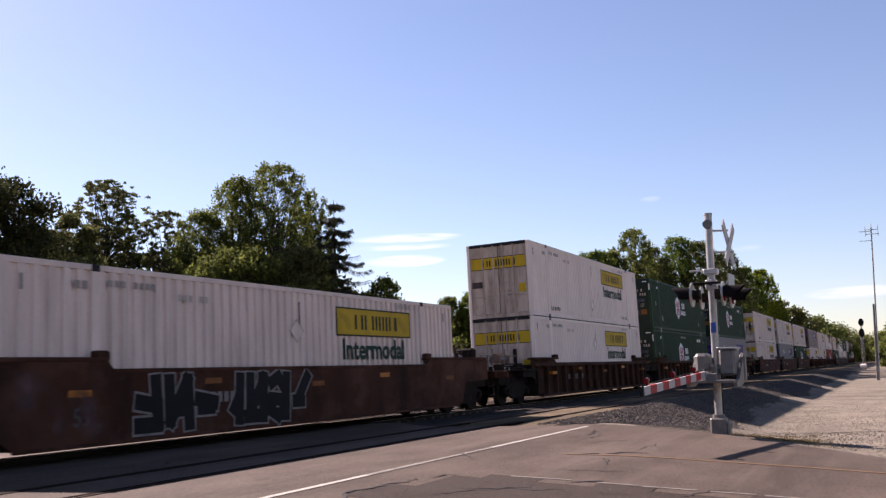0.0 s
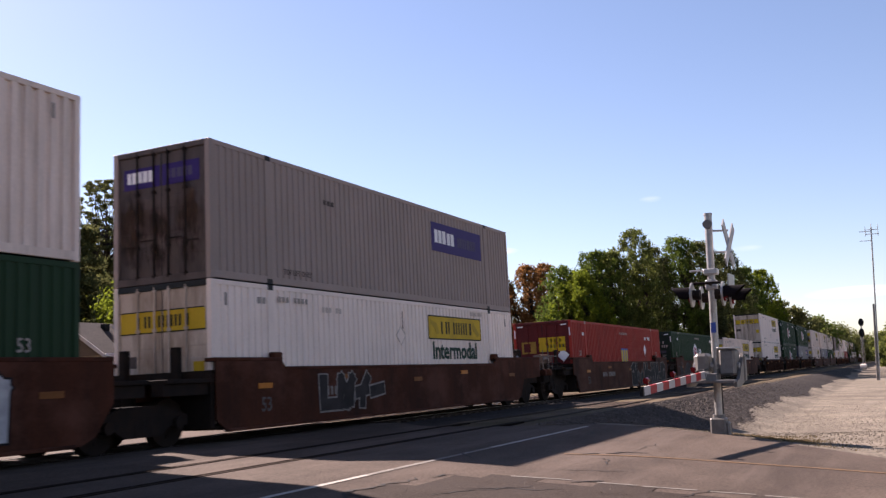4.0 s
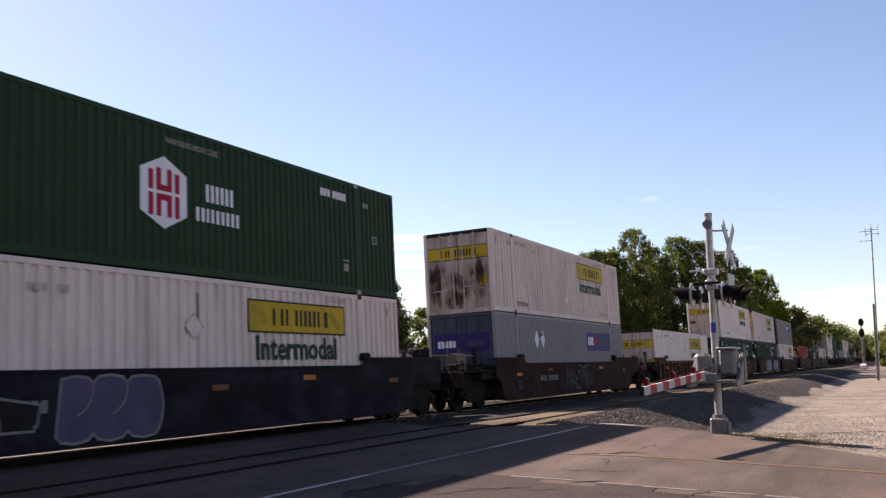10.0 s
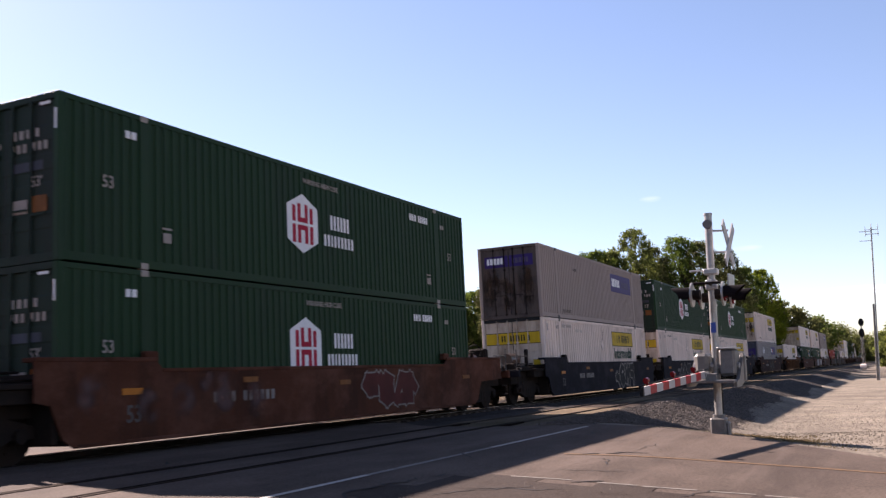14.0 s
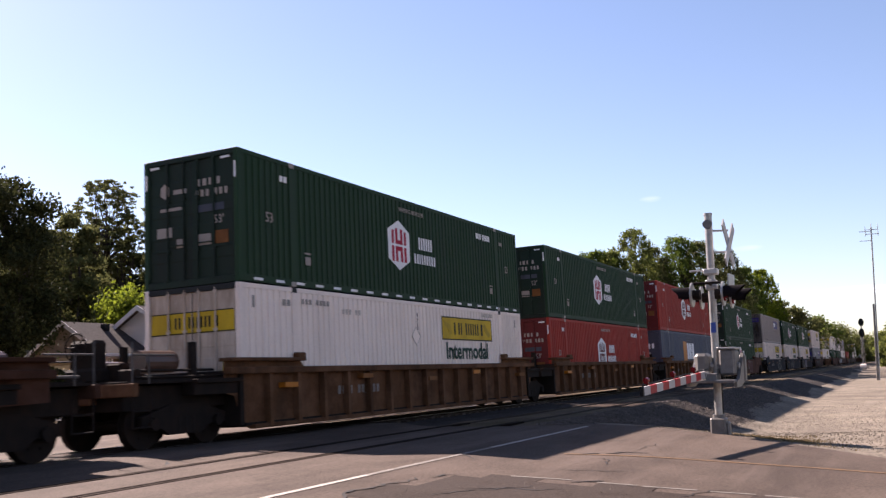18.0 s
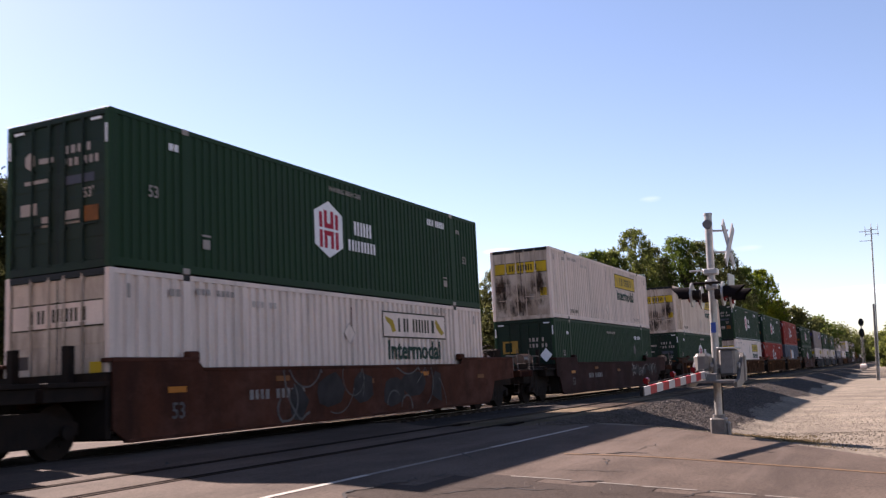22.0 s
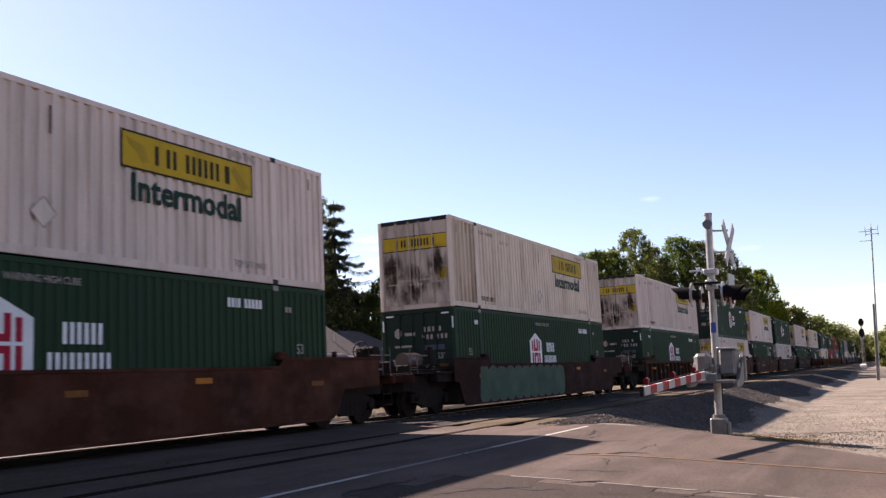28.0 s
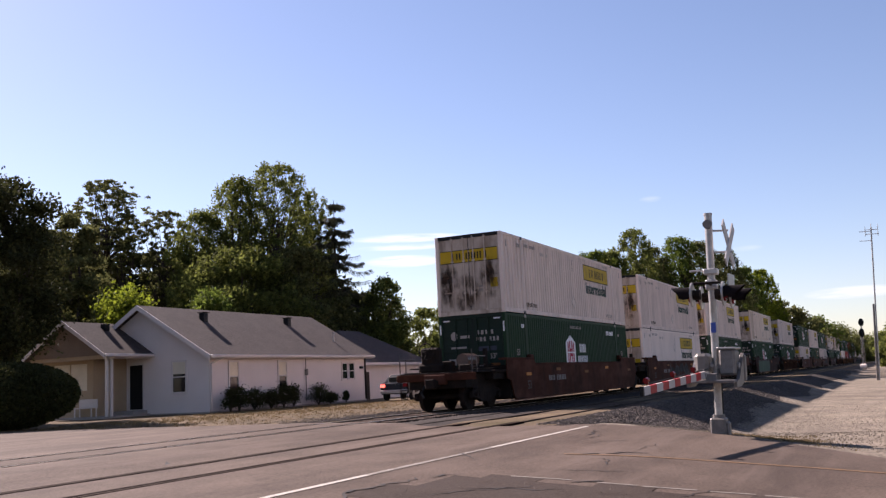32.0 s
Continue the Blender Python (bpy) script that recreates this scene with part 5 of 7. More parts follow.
                part("side_step", rods([((xe + sg * 0.05, y, 1.0), (xe + sg * 0.05, y, 0.42)), ((xe - sg * 0.4, y, 1.0), (xe - sg * 0.4, y, 0.42)), ((xe + sg * 0.05, y, 0.43), (xe - sg * 0.4, y, 0.43)), ((xe + sg * 0.05, y, 0.72), (xe - sg * 0.4, y, 0.72))], 0.018, 6), "steel", car)
                part("walkway_grating", boxes(*[(*sorted((x + sg * 1.3, xe)), q, q + 0.04, 1.255, 1.28) for q in ([s2 * 0.5 + k * 0.11 * s2 for k in range(7)])]), "steel", car)
            if sg > 0:
                part("air_reservoir", rods([((x + 0.55, -0.62, 1.56), (x + 1.75, -0.62, 1.56))], 0.25, 16), "rustpipe", car, "brown air reservoir cylinder")
                part("reservoir_bracket", boxes((x + 0.75, x + 0.83, -0.86, -0.38, 1.25, 1.40), bev=0.01), "steel", car)
                part("reservoir_bracket", boxes((x + 1.45, x + 1.53, -0.86, -0.38, 1.25, 1.40), bev=0.01), "steel", car)
                part("valve_gear", boxes((x + 1.95, x + 2.25, -0.45, -0.1, 1.25, 1.72), (x + 1.0, x + 1.5, 0.2, 0.6, 1.25, 1.5), bev=0.04), "steel", car)
                part("pipe", rods([((x + 0.3, -1.12, 1.36), (xe - 0.1, -1.12, 1.36)), ((x + 0.4, 0.0, 1.42), (xe - 0.3, 0.0, 1.42)), ((x + 1.9, -0.62, 1.5), (x + 2.5, -0.3, 1.35))], 0.028, 6), "sprayed_grey", car)
                for q in (-1.2, 1.1):
                    part("stanchion", boxes((x + 0.5, x + 0.58, q, q + 0.09, 1.25, 1.82)), "steel", car)
            if sg < 0:
                hb = part("hand_brake", boxes((xe + 0.42, xe + 0.78, 0.12, 0.78, 1.25, 2.08), (xe + 0.36, xe + 0.95, 0.05, 0.85, 1.25, 1.55), bev=0.06), "steel", car, "dark hand brake housing")
                bm = bmesh.new()
                cx, cy, cz, R = xe + 0.34, 0.5, 1.95, 0.27
                for k in range(16):
                    a, b = k * math.pi / 8, (k + 1) * math.pi / 8
                    rod(bm, (cx, cy + R * math.cos(a), cz + R * math.sin(a)), (cx, cy + R * math.cos(b), cz + R * math.sin(b)), 0.018, 5)
                for k in range(5):
                    a = k * 1.2566
                    rod(bm, (cx, cy, cz), (cx, cy + R * math.cos(a), cz + R * math.sin(a)), 0.014, 5)
                part("brake_wheel", bm, "steel", hb)
                part("air_reservoir", rods([((xe + 0.85, -0.55, 1.62), (xe + 1.75, -0.55, 1.62))], 0.22, 16), "rustpipe", car, "brown air reservoir cylinder")
                part("air_reservoir", rods([((xe + 0.95, 0.75, 1.52), (xe + 1.75, 0.75, 1.52))], 0.17, 14), "rustpipe", car)
                for q in (-0.95, 0.85):
                    part("stanchion", boxes((xe + 1.9, xe + 2.05, q, q + 0.1, 1.25, 2.0)), "steel", car)
                part("valve_gear", boxes((xe + 0.75, xe + 1.05, -0.2, 0.15, 1.25, 1.62), (xe + 1.2, xe + 1.5, 0.0, 0.3, 1.25, 1.5), (xe + 0.2, xe + 0.4, -1.1, -0.7, 1.25, 1.48), bev=0.03), "steel", car)
                part("pipe", rods([((xe + 0.2, -1.1, 1.32), (xe + 3.2, -1.1, 1.32)), ((xe + 0.2, -0.9, 1.45), (xe + 2.6, -0.9, 1.45)), ((xe + 0.1, 1.0, 1.4), (xe + 2.6, 1.0, 1.4))], 0.025, 6), "steel", car)
        else:
            part("articulation", rods([((x + sg * (e - 0.35), 0, 0.75), (x + sg * (e - 0.35), 0, 1.15))], 0.42, 14), "steel", car)
            part("brace", boxes((*sorted((x + sg * 0.25, x + sg * 0.40)), -0.75, -0.6, 1.26, 1.9), (*sorted((x + sg * 0.25, x + sg * 0.40)), 0.6, 0.75, 1.26, 1.9)), "steel", car)
    truck(car, -1.4 if rear_c else -GAP_A)
    if front_c:
        truck(car, CL + 1.4)
    part("number_mark", bars(3.6, 0.80, (0.12, 0.10, 0.10, 0.12, -0.12, 0.12, 0.11, 0.12, 0.12, 0.11, 0.12), 0.20, y=-side - (0.001 if not ribbed else -0.145), gap=0.07), "spray_pale", car)
    if not ribbed:
        part("lettering", text_mesh("53", 0.42, "sprayed_grey", 0.9), None, car, at=pose(1.3, -side - 0.003, 0.55))
    return car


# ---- the train ----
SPEED = 16.64
RAIL_TO_LOW, RAIL_TO_HIGH = 0.37, 3.262
# container rear end at the start, upper, lower, paint, ribbed, couplers at rear and front
CARS = [
    (9.75, None, "white", "well_rust", 0, 0, 1), (-9.5, None, "hexagon_green", "well_rust", 0, 0, 0), (-28.95, None, "square_red", "well_rust", 0, 1, 0),
    (-51.85, "violet", "clean", "well_brown", 0, 0, 1), (-71.33, "white", "square", "well_brown", 0, 0, 0), (-90.65, "clean", "square", "well_brown", 0, 1, 0),
    (-113.6, None, "clean", "well_tan", 1, 1, 1), (-137.0, "white", "violet_blue", "well_maroon", 0, 1, 1),
    (-160.1, "hexagon_mid", "white", "well_navy", 0, 0, 1), (-179.35, "hexagon_green", "white", "well_navy", 0, 0, 0), (-198.75, "violet", "white", "well_navy", 0, 1, 0),
    (-222.05, "hexagon_green", "hexagon_green", "well_red", 0, 1, 1),
    (-245.2, "hexagon_red", "slate_panel", "well_tan", 1, 0, 1), (-264.6, "hexagon_green", "hexagon_red", "well_tan", 1, 0, 0), (-283.9, "hexagon_dash", "clean", "well_tan", 1, 1, 0),
    (-307.05, "rusty", "hexagon_green", "well_dark", 1, 1, 1), (-330.6, "white", "square_none", "well_maroon", 0, 1, 1),
    (-354.05, "hexagon_green", "plainwhite", "well_brown", 0, 0, 1), (-373.2, "white", "square", "well_brown", 0, 0, 0), (-392.63, "hexagon_green", "white", "well_brown", 0, 1, 0),
    (-416.2, "white", "hexagon_green", "well_dark", 1, 1, 1), (-439.78, "rusty", "hexagon_green", "well_maroon", 0, 1, 1),
    (-463.2, "white", "hexagon_green", "well_brown", 0, 0, 1), (-482.62, "white", "clean", "well_brown", 0, 0, 0), (-502.15, "white", "hexagon_green", "well_brown", 0, 1, 0),
]
ahead = [("clean", "clean"), ("hexagon_green", "hexagon_green"), ("hexagon_green", "violet_blue"), ("white", "white"), ("white", "violet_blue"), ("white", "hexagon_green"), ("violet", "white"), ("white", "white"), ("clean", "hexagon_red"), ("white", "hexagon_green"),
         ("clean", "white"), ("hexagon_green", "white"), ("white", "hexagon_green"), ("violet", "clean")]
s = 33.1
for i, (up, lo) in enumerate(ahead):
    k = i % 3
    CARS.insert(0, (s, up, lo, ("well_dark", "well_brown", "well_rust")[(i // 3) % 3], (i // 3) % 2 == 0, k == 0, k == 2))
    s += 23.4 if k == 2 else 19.45
WELL_LABEL = dict(well_rust="rusty red-brown steel well car with sprayed graffiti", well_brown="brown smooth-sided steel well car", well_tan="tan-brown ribbed steel well car", well_red="red-brown weathered steel well car", well_maroon="dark maroon smooth-sided well car",
                  well_navy="dark navy smooth-sided well car", well_dark="dark brown ribbed steel well car")
GRAFFITI = {
    9.75: (2.6, 8.0, 0.28, 1.40, ("spray_black", "spray_pale"), "letters"), -9.5: (0.6, 8.9, 0.3, 1.38, ("sprayed_grey",), "scrawl"), -28.95: (8.6, 16.0, 0.24, 1.40, ("spray_black", "spray_pale"), "letters"),
    -71.33: (4.7, 8.6, 0.30, 1.38, ("silver_spray", "spray_black"), "letters"), -51.85: (3.5, 6.5, 0.4, 1.3, ("spray_wash", "spray_pale"), "letters"), -137.0: (6.8, 10.5, 0.4, 1.35, ("sprayed_grey",), "scrawl"),
    -160.1: (4.4, 6.7, 0.28, 1.38, ("lilac", "spray_pale"), "fill"), -179.35: (4.0, 7.6, 0.4, 1.3, ("spray_wash", "spray_pale"), "letters"), -198.75: (8.9, 12.4, 0.28, 1.40, ("spray_black", "ink_grey"), "letters"),
    -222.05: (9.2, 12.4, 0.4, 1.3, ("sprayed_red", "spray_pale"), "letters"), -330.6: (10.3, 16.0, 0.75, 1.35, ("spray_pale",), "scrawl"), -354.05: (5.0, 12.5, 0.3, 1.38, ("sprayed_grey",), "scrawl"),
    -439.78: (1.2, 9.5, 0.25, 1.38, ("sprayed_green", "sprayed_grey"), "fill"), -482.62: (5.0, 11.0, 0.5, 1.3, ("sprayed_grey",), "scrawl"), -392.63: (9.8, 11.9, 0.3, 1.40, ("sprayed_red", "spray_wash"), "letters"),
}
MORE = {9.75: (-0.05, 2.6, 0.3, 1.5, ("pink_film",), "spots"), -222.05: (0.2, 5.0, 0.3, 1.5, ("pink_film",), "spots"), -71.33: (10.3, 14.6, 0.36, 1.38, ("silver_spray", "spray_black"), "letters"), -9.5: (9.2, 14.8, 0.28, 1.40, ("spray_black", "spray_pale"), "letters"), -160.1: (0.8, 4.1, 0.26, 1.40, ("spray_black", "spray_pale"), "letters")}
_cont, _well, TRAIN = {}, {}, []
for s, up, lo, paint_name, ribbed, rc, fc in CARS:
    key = (paint_name, ribbed, rc, fc)
    m = pose(s, 0, 0)
    if key in _well:
        car = copy_thing(_well[key], m)
    else:
        car = _well[key] = build_well(paint_name, ribbed, rc, fc, WELL_LABEL[paint_name])
        car.matrix_basis = m
    TRAIN.append((car, s, 0.0))
    for style, z, low in ((lo, RAIL_TO_LOW, True), (up, RAIL_TO_HIGH, False)):
        if style is None:
            continue
        key = (style, low)
        m = pose(s, 0, z)
        if key in _cont:
            c = copy_thing(_cont[key], m)
        else:
            c = _cont[key] = build_container(style, low)
            c.matrix_basis = m
        TRAIN.append((c, s, z))
# graffiti last, so that copies stay plain
for car, s, z in TRAIN:
    for k, table in enumerate((GRAFFITI, MORE)):
        if z == 0.0 and s in table:
            graffiti(car, int(abs(s)) + k, *table[s])

# ---- the level crossing gate ----
GX, GY, GZ = 19.0, -10.19, -0.285


def crossing_gate():
    g = tagged(empty("crossing_gate", pose(GX, GY, GZ, 1.9, 0, 0)), "silver crossing gate mast with lowered red and white arm", "crossing gate")
    part("foundation", boxes((-0.17, 0.17, -0.15, 0.15, -0.1, 0.30), (-0.13, 0.13, -0.21, -0.14, -0.1, 0.22), bev=0.03), "silver_box", g)
    part("base_flange", rods([((0, 0, 0.29), (0, 0, 0.36))], 0.12, 14), "silver_box", g)
    part("mast", rods([((0, 0, 0.2), (0, 0, 4.30))], 0.075, 16), "silver", g)
    part("mast_cap", rods([((0, 0, 4.30), (0, 0, 4.34))], 0.085, 16), "silver", g)
    part("bell", rods([((-0.07, 0.0, 4.10), (-0.16, 0.0, 4.10))], 0.09, 14), "silver_box", g, "round crossing bell")
    # the drive housing
    bx = part("gate_mechanism", boxes((-0.28, 0.34, -0.40, -0.10, 1.12, 1.62), bev=0.04), "silver_box", g, "weathered grey gate drive housing")
    part("lid", boxes((-0.31, 0.37, -0.43, -0.08, 1.62, 1.66), bev=0.01), "silver", bx)
    part("hinge", boxes(*[(q, q + 0.08, -0.10, -0.05, 1.25, 1.33) for q in (-0.2, 0.18)]), "silver_box", bx)
    part("gate_mechanism", boxes((-0.30, 0.30, 0.10, 0.36, 1.14, 1.55), bev=0.06), "silver_box", g)
    part("crank", rods([((0, -0.45, 1.3), (0, 0.42, 1.3))], 0.07, 10), "silver", g)
    for sg in (-1, 1):
        y = sg * 0.44
        part("counterweight_arm", prism([(0.50, 1.55), (0.42, 1.55), (-0.25, 1.05), (-0.62, 1.0), (-0.62, 0.90), (-0.1, 0.90), (0.50, 1.0)], y - 0.03, y + 0.03), "silver_box", g)
        part("counterweight", boxes((0.36, 0.56, y - 0.06, y + 0.06, 1.0, 1.5), bev=0.02), "silver_box", g)
    part("arm_bracket", boxes((-0.75, -0.15, -0.44, 0.44, 0.98, 1.04), (-0.62, -0.2, -0.1, 0.1, 1.02, 1.16), bev=0.01), "silver_box", g)
    # the arm, striped
    a0, a1 = Vector((-0.35, 0.10, 1.15)), Vector((-4.2, 0.44, 0.94))
    u = (a1 - a0).normalized()
    lat = Vector((-u.y, u.x, 0))
    arm = part("gate_arm", rods([(a0, a0 + u * 0.3)], 0.05, 8), "silver", g, "striped crossing arm")
    L = (a1 - a0).length
    n = 11
    for i in range(n):
        p, q = a0 + u * (0.25 + (L - 0.25) * i / n), a0 + u * (0.25 + (L - 0.25) * (i + 1) / n)
        bm = bmesh.new()
        pts = [p + lat * 0.02, p - lat * 0.02, q - lat * 0.02, q + lat * 0.02]
        lo = [bm.verts.new(v + Vector((0, 0, -0.068))) for v in pts]
        hi = [bm.verts.new(v + Vector((0, 0, 0.068))) for v in pts]
        bm.faces.new(lo), bm.faces.new(hi)
        for k in range(4):
            bm.faces.new((lo[k], lo[(k + 1) % 4], hi[(k + 1) % 4], hi[k]))
        part("stripe", bm, "stripe_red" if i % 2 else "stripe_white", arm)
    for d in (1.0, 2.25, L - 0.2):
        p = a0 + u * d
        lamp = part("arm_lamp", rods([(p + Vector((0, 0, 0.16)) - u * 0.05, p + Vector((0, 0, 0.16)) + u * 0.05)], 0.042, 10), "lens_red", arm, "small red arm lamp")
        part("lamp_bracket", boxes((p.x - 0.03, p.x + 0.03, p.y - 0.03, p.y + 0.03, p.z + 0.085, p.z + 0.13)), "lens_red", lamp)
    part("end_cap", boxes((a1.x - 0.07, a1.x + 0.002, a1.y - 0.028, a1.y + 0.028, a1.z - 0.075, a1.z + 0.075)), "black", arm, "black end cap of the arm")
    part("lamp_cable", rods([(a0 + Vector((0, 0, 0.10)), a1 + Vector((0, 0, 0.10)))], 0.010, 5), "black", arm)
    # flashing lights on a short cross arm, two facing each way along the road
    part("light_arm", rods([((-0.5, 0, 2.90), (0.5, 0, 2.90)), ((-0.5, -0.26, 2.90), (-0.5, 0.26, 2.90)), ((0.5, -0.26, 2.90), (0.5, 0.26, 2.90))], 0.026, 8), "steel", g)
    part("light_clamp", boxes((-0.11, 0.11, -0.11, 0.11, 2.80, 3.0), bev=0.02), "silver", g)
    for x, y, face in ((-0.5, 0.28, 1), (-0.5, -0.28, -1), (0.5, 0.28, 1), (0.5, -0.28, -1)):
        yy = Vector((0.0, face, 0))
        c0 = Vector((x, y, 2.68))
        lt = part("flasher", rods([(c0, c0 + yy * 0.03)], 0.235, 24), "silver", g, "round flashing-light backboard")
        part("lens", rods([(c0 + yy * 0.03, c0 + yy * 0.07)], 0.15, 18), "lens_red", lt)
        part("lamp_body", rods([(c0 - yy * 0.14, c0)], 0.10, 14), "steel", lt)
        part("hanger", rods([(c0 + Vector((0, 0, 0.2)), Vector((x, y, 2.92)))], 0.02, 6), "silver", lt)
        bm = bmesh.new()
        up = Vector((0, 0, 1))
        sd = yy.cross(up)
        for k in range(14):
            t0, t1 = math.pi * (k / 14 * 1.3 - 0.15), math.pi * ((k + 1) / 14 * 1.3 - 0.15)
            for r0, flip in ((0.155, 1), (0.148, -1)):
                vs = []
                for t, dd in ((t0, 0.03), (t1, 0.03), (t1, 0.26 + 0.16 * max(0, math.sin(t1))), (t0, 0.26 + 0.16 * max(0, math.sin(t0)))):
                    vs.append(bm.verts.new(c0 + yy * dd + sd * r0 * math.cos(t) + up * r0 * math.sin(t)))
                bm.faces.new(vs)
        part("hood", bm, "hood_black", lt)
    # crossbuck on a strut to the side of the mast
    part("sign_strut", rods([((0.0, 0.0, 3.98), (0.10, -0.36, 3.98)), ((0.0, 0.0, 3.55), (0.12, -0.42, 3.55)), ((0.0, 0.0, 3.20), (-0.1, 0.40, 3.18))], 0.02, 6), "silver", g)
    part("strut_clamp", boxes((-0.12, 0.12, -0.14, 0.14, 3.10, 3.22), bev=0.02), "silver", g)
    c0 = Vector((0.10, -0.36, 3.70))
    for sg in (-1, 1):
        m = Matrix.Translation(c0) @ Matrix.Rotation(radians(-4), 4, "Z") @ Matrix.Rotation(radians(sg * 45), 4, "Y")
        bm = bmesh.new()
        box(bm, -0.56, 0.56, -0.012 + 0.012 * sg, 0.012 + 0.012 * sg, -0.10, 0.10)
        me = finish(bm, "crossbuck_blade")
        part("crossbuck_blade", me, "stripe_white", g, "white crossed sign board", at=m)
    part("sign_plate", boxes((-0.25, 0.25, -0.012, 0.012, -0.15, 0.15)), "silver", g, at=Matrix.Translation(c0 + Vector((0, 0, -0.75))) @ Matrix.Rotation(radians(-4), 4, "Z"))
    part("conduit", rods([((0.1, -0.06, 0.25), (0.1, -0.06, 1.1)), ((0.12, 0.05, 0.25), (0.12, 0.05, 1.0))], 0.022, 6), "black", g)
    part("blue_notice", boxes((-0.085, -0.078, -0.05, 0.05, 1.95, 2.15)), "ink_blue", g, "small blue notice on the mast")
    return g


crossing_gate()


# ---- far side of the gravel: signal, aerial, tank ----
def signal_mast():
    x, y = 150.0, -8.95
    z = -0.3
    g = tagged(empty("railway_signal", pose(x, y, z, 2.0, 0, 0)), "railway signal mast with two black oval heads", "railway signal")
    part("mast", rods([((0, 0, 0), (0, 0, 7.0))], 0.09, 10), "silver_box", g)
    part("base", boxes((-0.3, 0.3, -0.3, 0.3, -0.1, 0.5), bev=0.03), "concrete", g)
    for zc in (5.15, 6.65):
        oval = [(0.37 * math.cos(k * 0.2618), 0.58 * math.sin(k * 0.2618) + zc) for k in range(24)]
        h = part("signal_head", prism(oval, -0.03, 0.03), "black", g, "black oval signal backboard", at=pose(-0.2, 0, 0, 0, 0, 90))
        for dz in (-0.34, 0.0, 0.34):
            p = Vector((0, 0.03, zc + dz))
            part("lens_hood", rods([(p, p + Vector((0, 0.35, 0)))], 0.15, 10), "black", h)
    part("head_housing", boxes((-0.16, 0.2, -0.2, 0.2, 4.5, 5.5), (-0.16, 0.2, -0.2, 0.2, 6.3, 7.2), bev=0.05), "black", g)
    part("ladder", rods([((0.35, -0.2, 0), (0.15, -0.2, 6.2)), ((0.35, 0.2, 0), (0.15, 0.2, 6.2))] + [((0.34 - 0.03 * k, -0.2, 0.4 + k * 0.4), (0.34 - 0.03 * k, 0.2, 0.4 + k * 0.4)) for k in range(14)], 0.02, 5), "silver", g)
    return g


signal_mast()


def aerial_mast():
    g = tagged(empty("aerial_mast", pose(92.0, -11.86, -0.45, 2.9, 0, 0)), "tall thin grey aerial mast with a crossed top", "aerial mast")
    part("pole", rods([((0, 0, -0.6), (0, 0, 13.2))], 0.065, 8), "silver", g)
    part("lower_pole", rods([((0.0, 0.16, -0.6), (0.0, 0.16, 6.3))], 0.085, 8), "silver_box", g, "grey steel post beside the mast")
    for z, y0, y1 in ((13.0, -0.55, 0.55), (12.6, -0.6, 0.5), (12.85, 0.0, 1.0), (12.0, 0.0, 1.0)):
        part("crossarm", rods([((0, y0, z), (0, y1, z))], 0.028, 6), "silver", g)
    for y, z0, z1 in ((-0.55, 12.4, 13.5), (0.5, 12.4, 13.3), (0.0, 12.5, 13.55)):
        part("aerial_rod", rods([((0, y, z0), (0, y, z1))], 0.025, 6), "silver", g)
    return g


aerial_mast()


def tank():
    g = tagged(empty("equipment_tank", pose(140, -9.2, -0.5)), "white round-ended tank lying beside the signal", "tank")
    part("body", rods([((0, -0.34, 0.5), (0, 0.34, 0.5))], 0.36, 16), "white_clean", g)
    for sg in (-1, 1):
        part("end_cap", rods([((0, sg * 0.34, 0.5), (0, sg * 0.44, 0.5))], 0.29, 16), "white_clean", g)
        part("cradle", boxes((-0.35, 0.35, sg * 0.25 - 0.06, sg * 0.25 + 0.06, -0.05, 0.25)), "concrete", g)


tank()


# ---- the house ----
HX, HY, HZ, HA = 36.1, 16.55, 0.0, 0.0
HOUSE = pose(HX, HY, HZ, 0, 0, HA)
# local: x along the long wall beside the line, y into the house; the porch is on the end wall x = 0


def window(name, parent, x, z, w, h, wall="y", mullion=1, shade=0.0):
    """A framed sash window set in the wall: wall y: in the long wall y=0, wall x: in the end wall x=0."""
    def put(nm, a0, a1, d0, d1, z0, z1, mt, par):
        bm = boxes((a0, a1, d0, d1, z0, z1) if wall == "y" else (d0, d1, a0, a1, z0, z1))
        return part(nm, bm, mt, par)
    win = put(name, x - w / 2, x + w / 2, -0.030, 0.0, z, z + h, "glass", parent)
    put("window_frame", x - w / 2 - 0.09, x - w / 2, -0.07, 0.0, z - 0.09, z + h + 0.09, "trim", win)
    put("window_frame", x + w / 2, x + w / 2 + 0.09, -0.07, 0.0, z - 0.09, z + h + 0.09, "trim", win)
    put("window_frame", x - w / 2, x + w / 2, -0.07, 0.0, z + h, z + h + 0.09, "trim", win)
    put("window_sill", x - w / 2 - 0.12, x + w / 2 + 0.12, -0.10, 0.0, z - 0.13, z - 0.09, "trim", win)
    put("sash_bar", x - w / 2, x + w / 2, -0.05, -0.030, z + h * 0.5 - 0.025, z + h * 0.5 + 0.025, "trim", win)
    if mullion > 1:
        put("sash_bar", x - 0.05, x + 0.05, -0.06, -0.030, z, z + h, "trim", win)
    if shade:
        put("blind", x - w / 2, x + w / 2, -0.038, -0.0305, z + h * (1 - shade), z + h, "curtain", win)
    return win


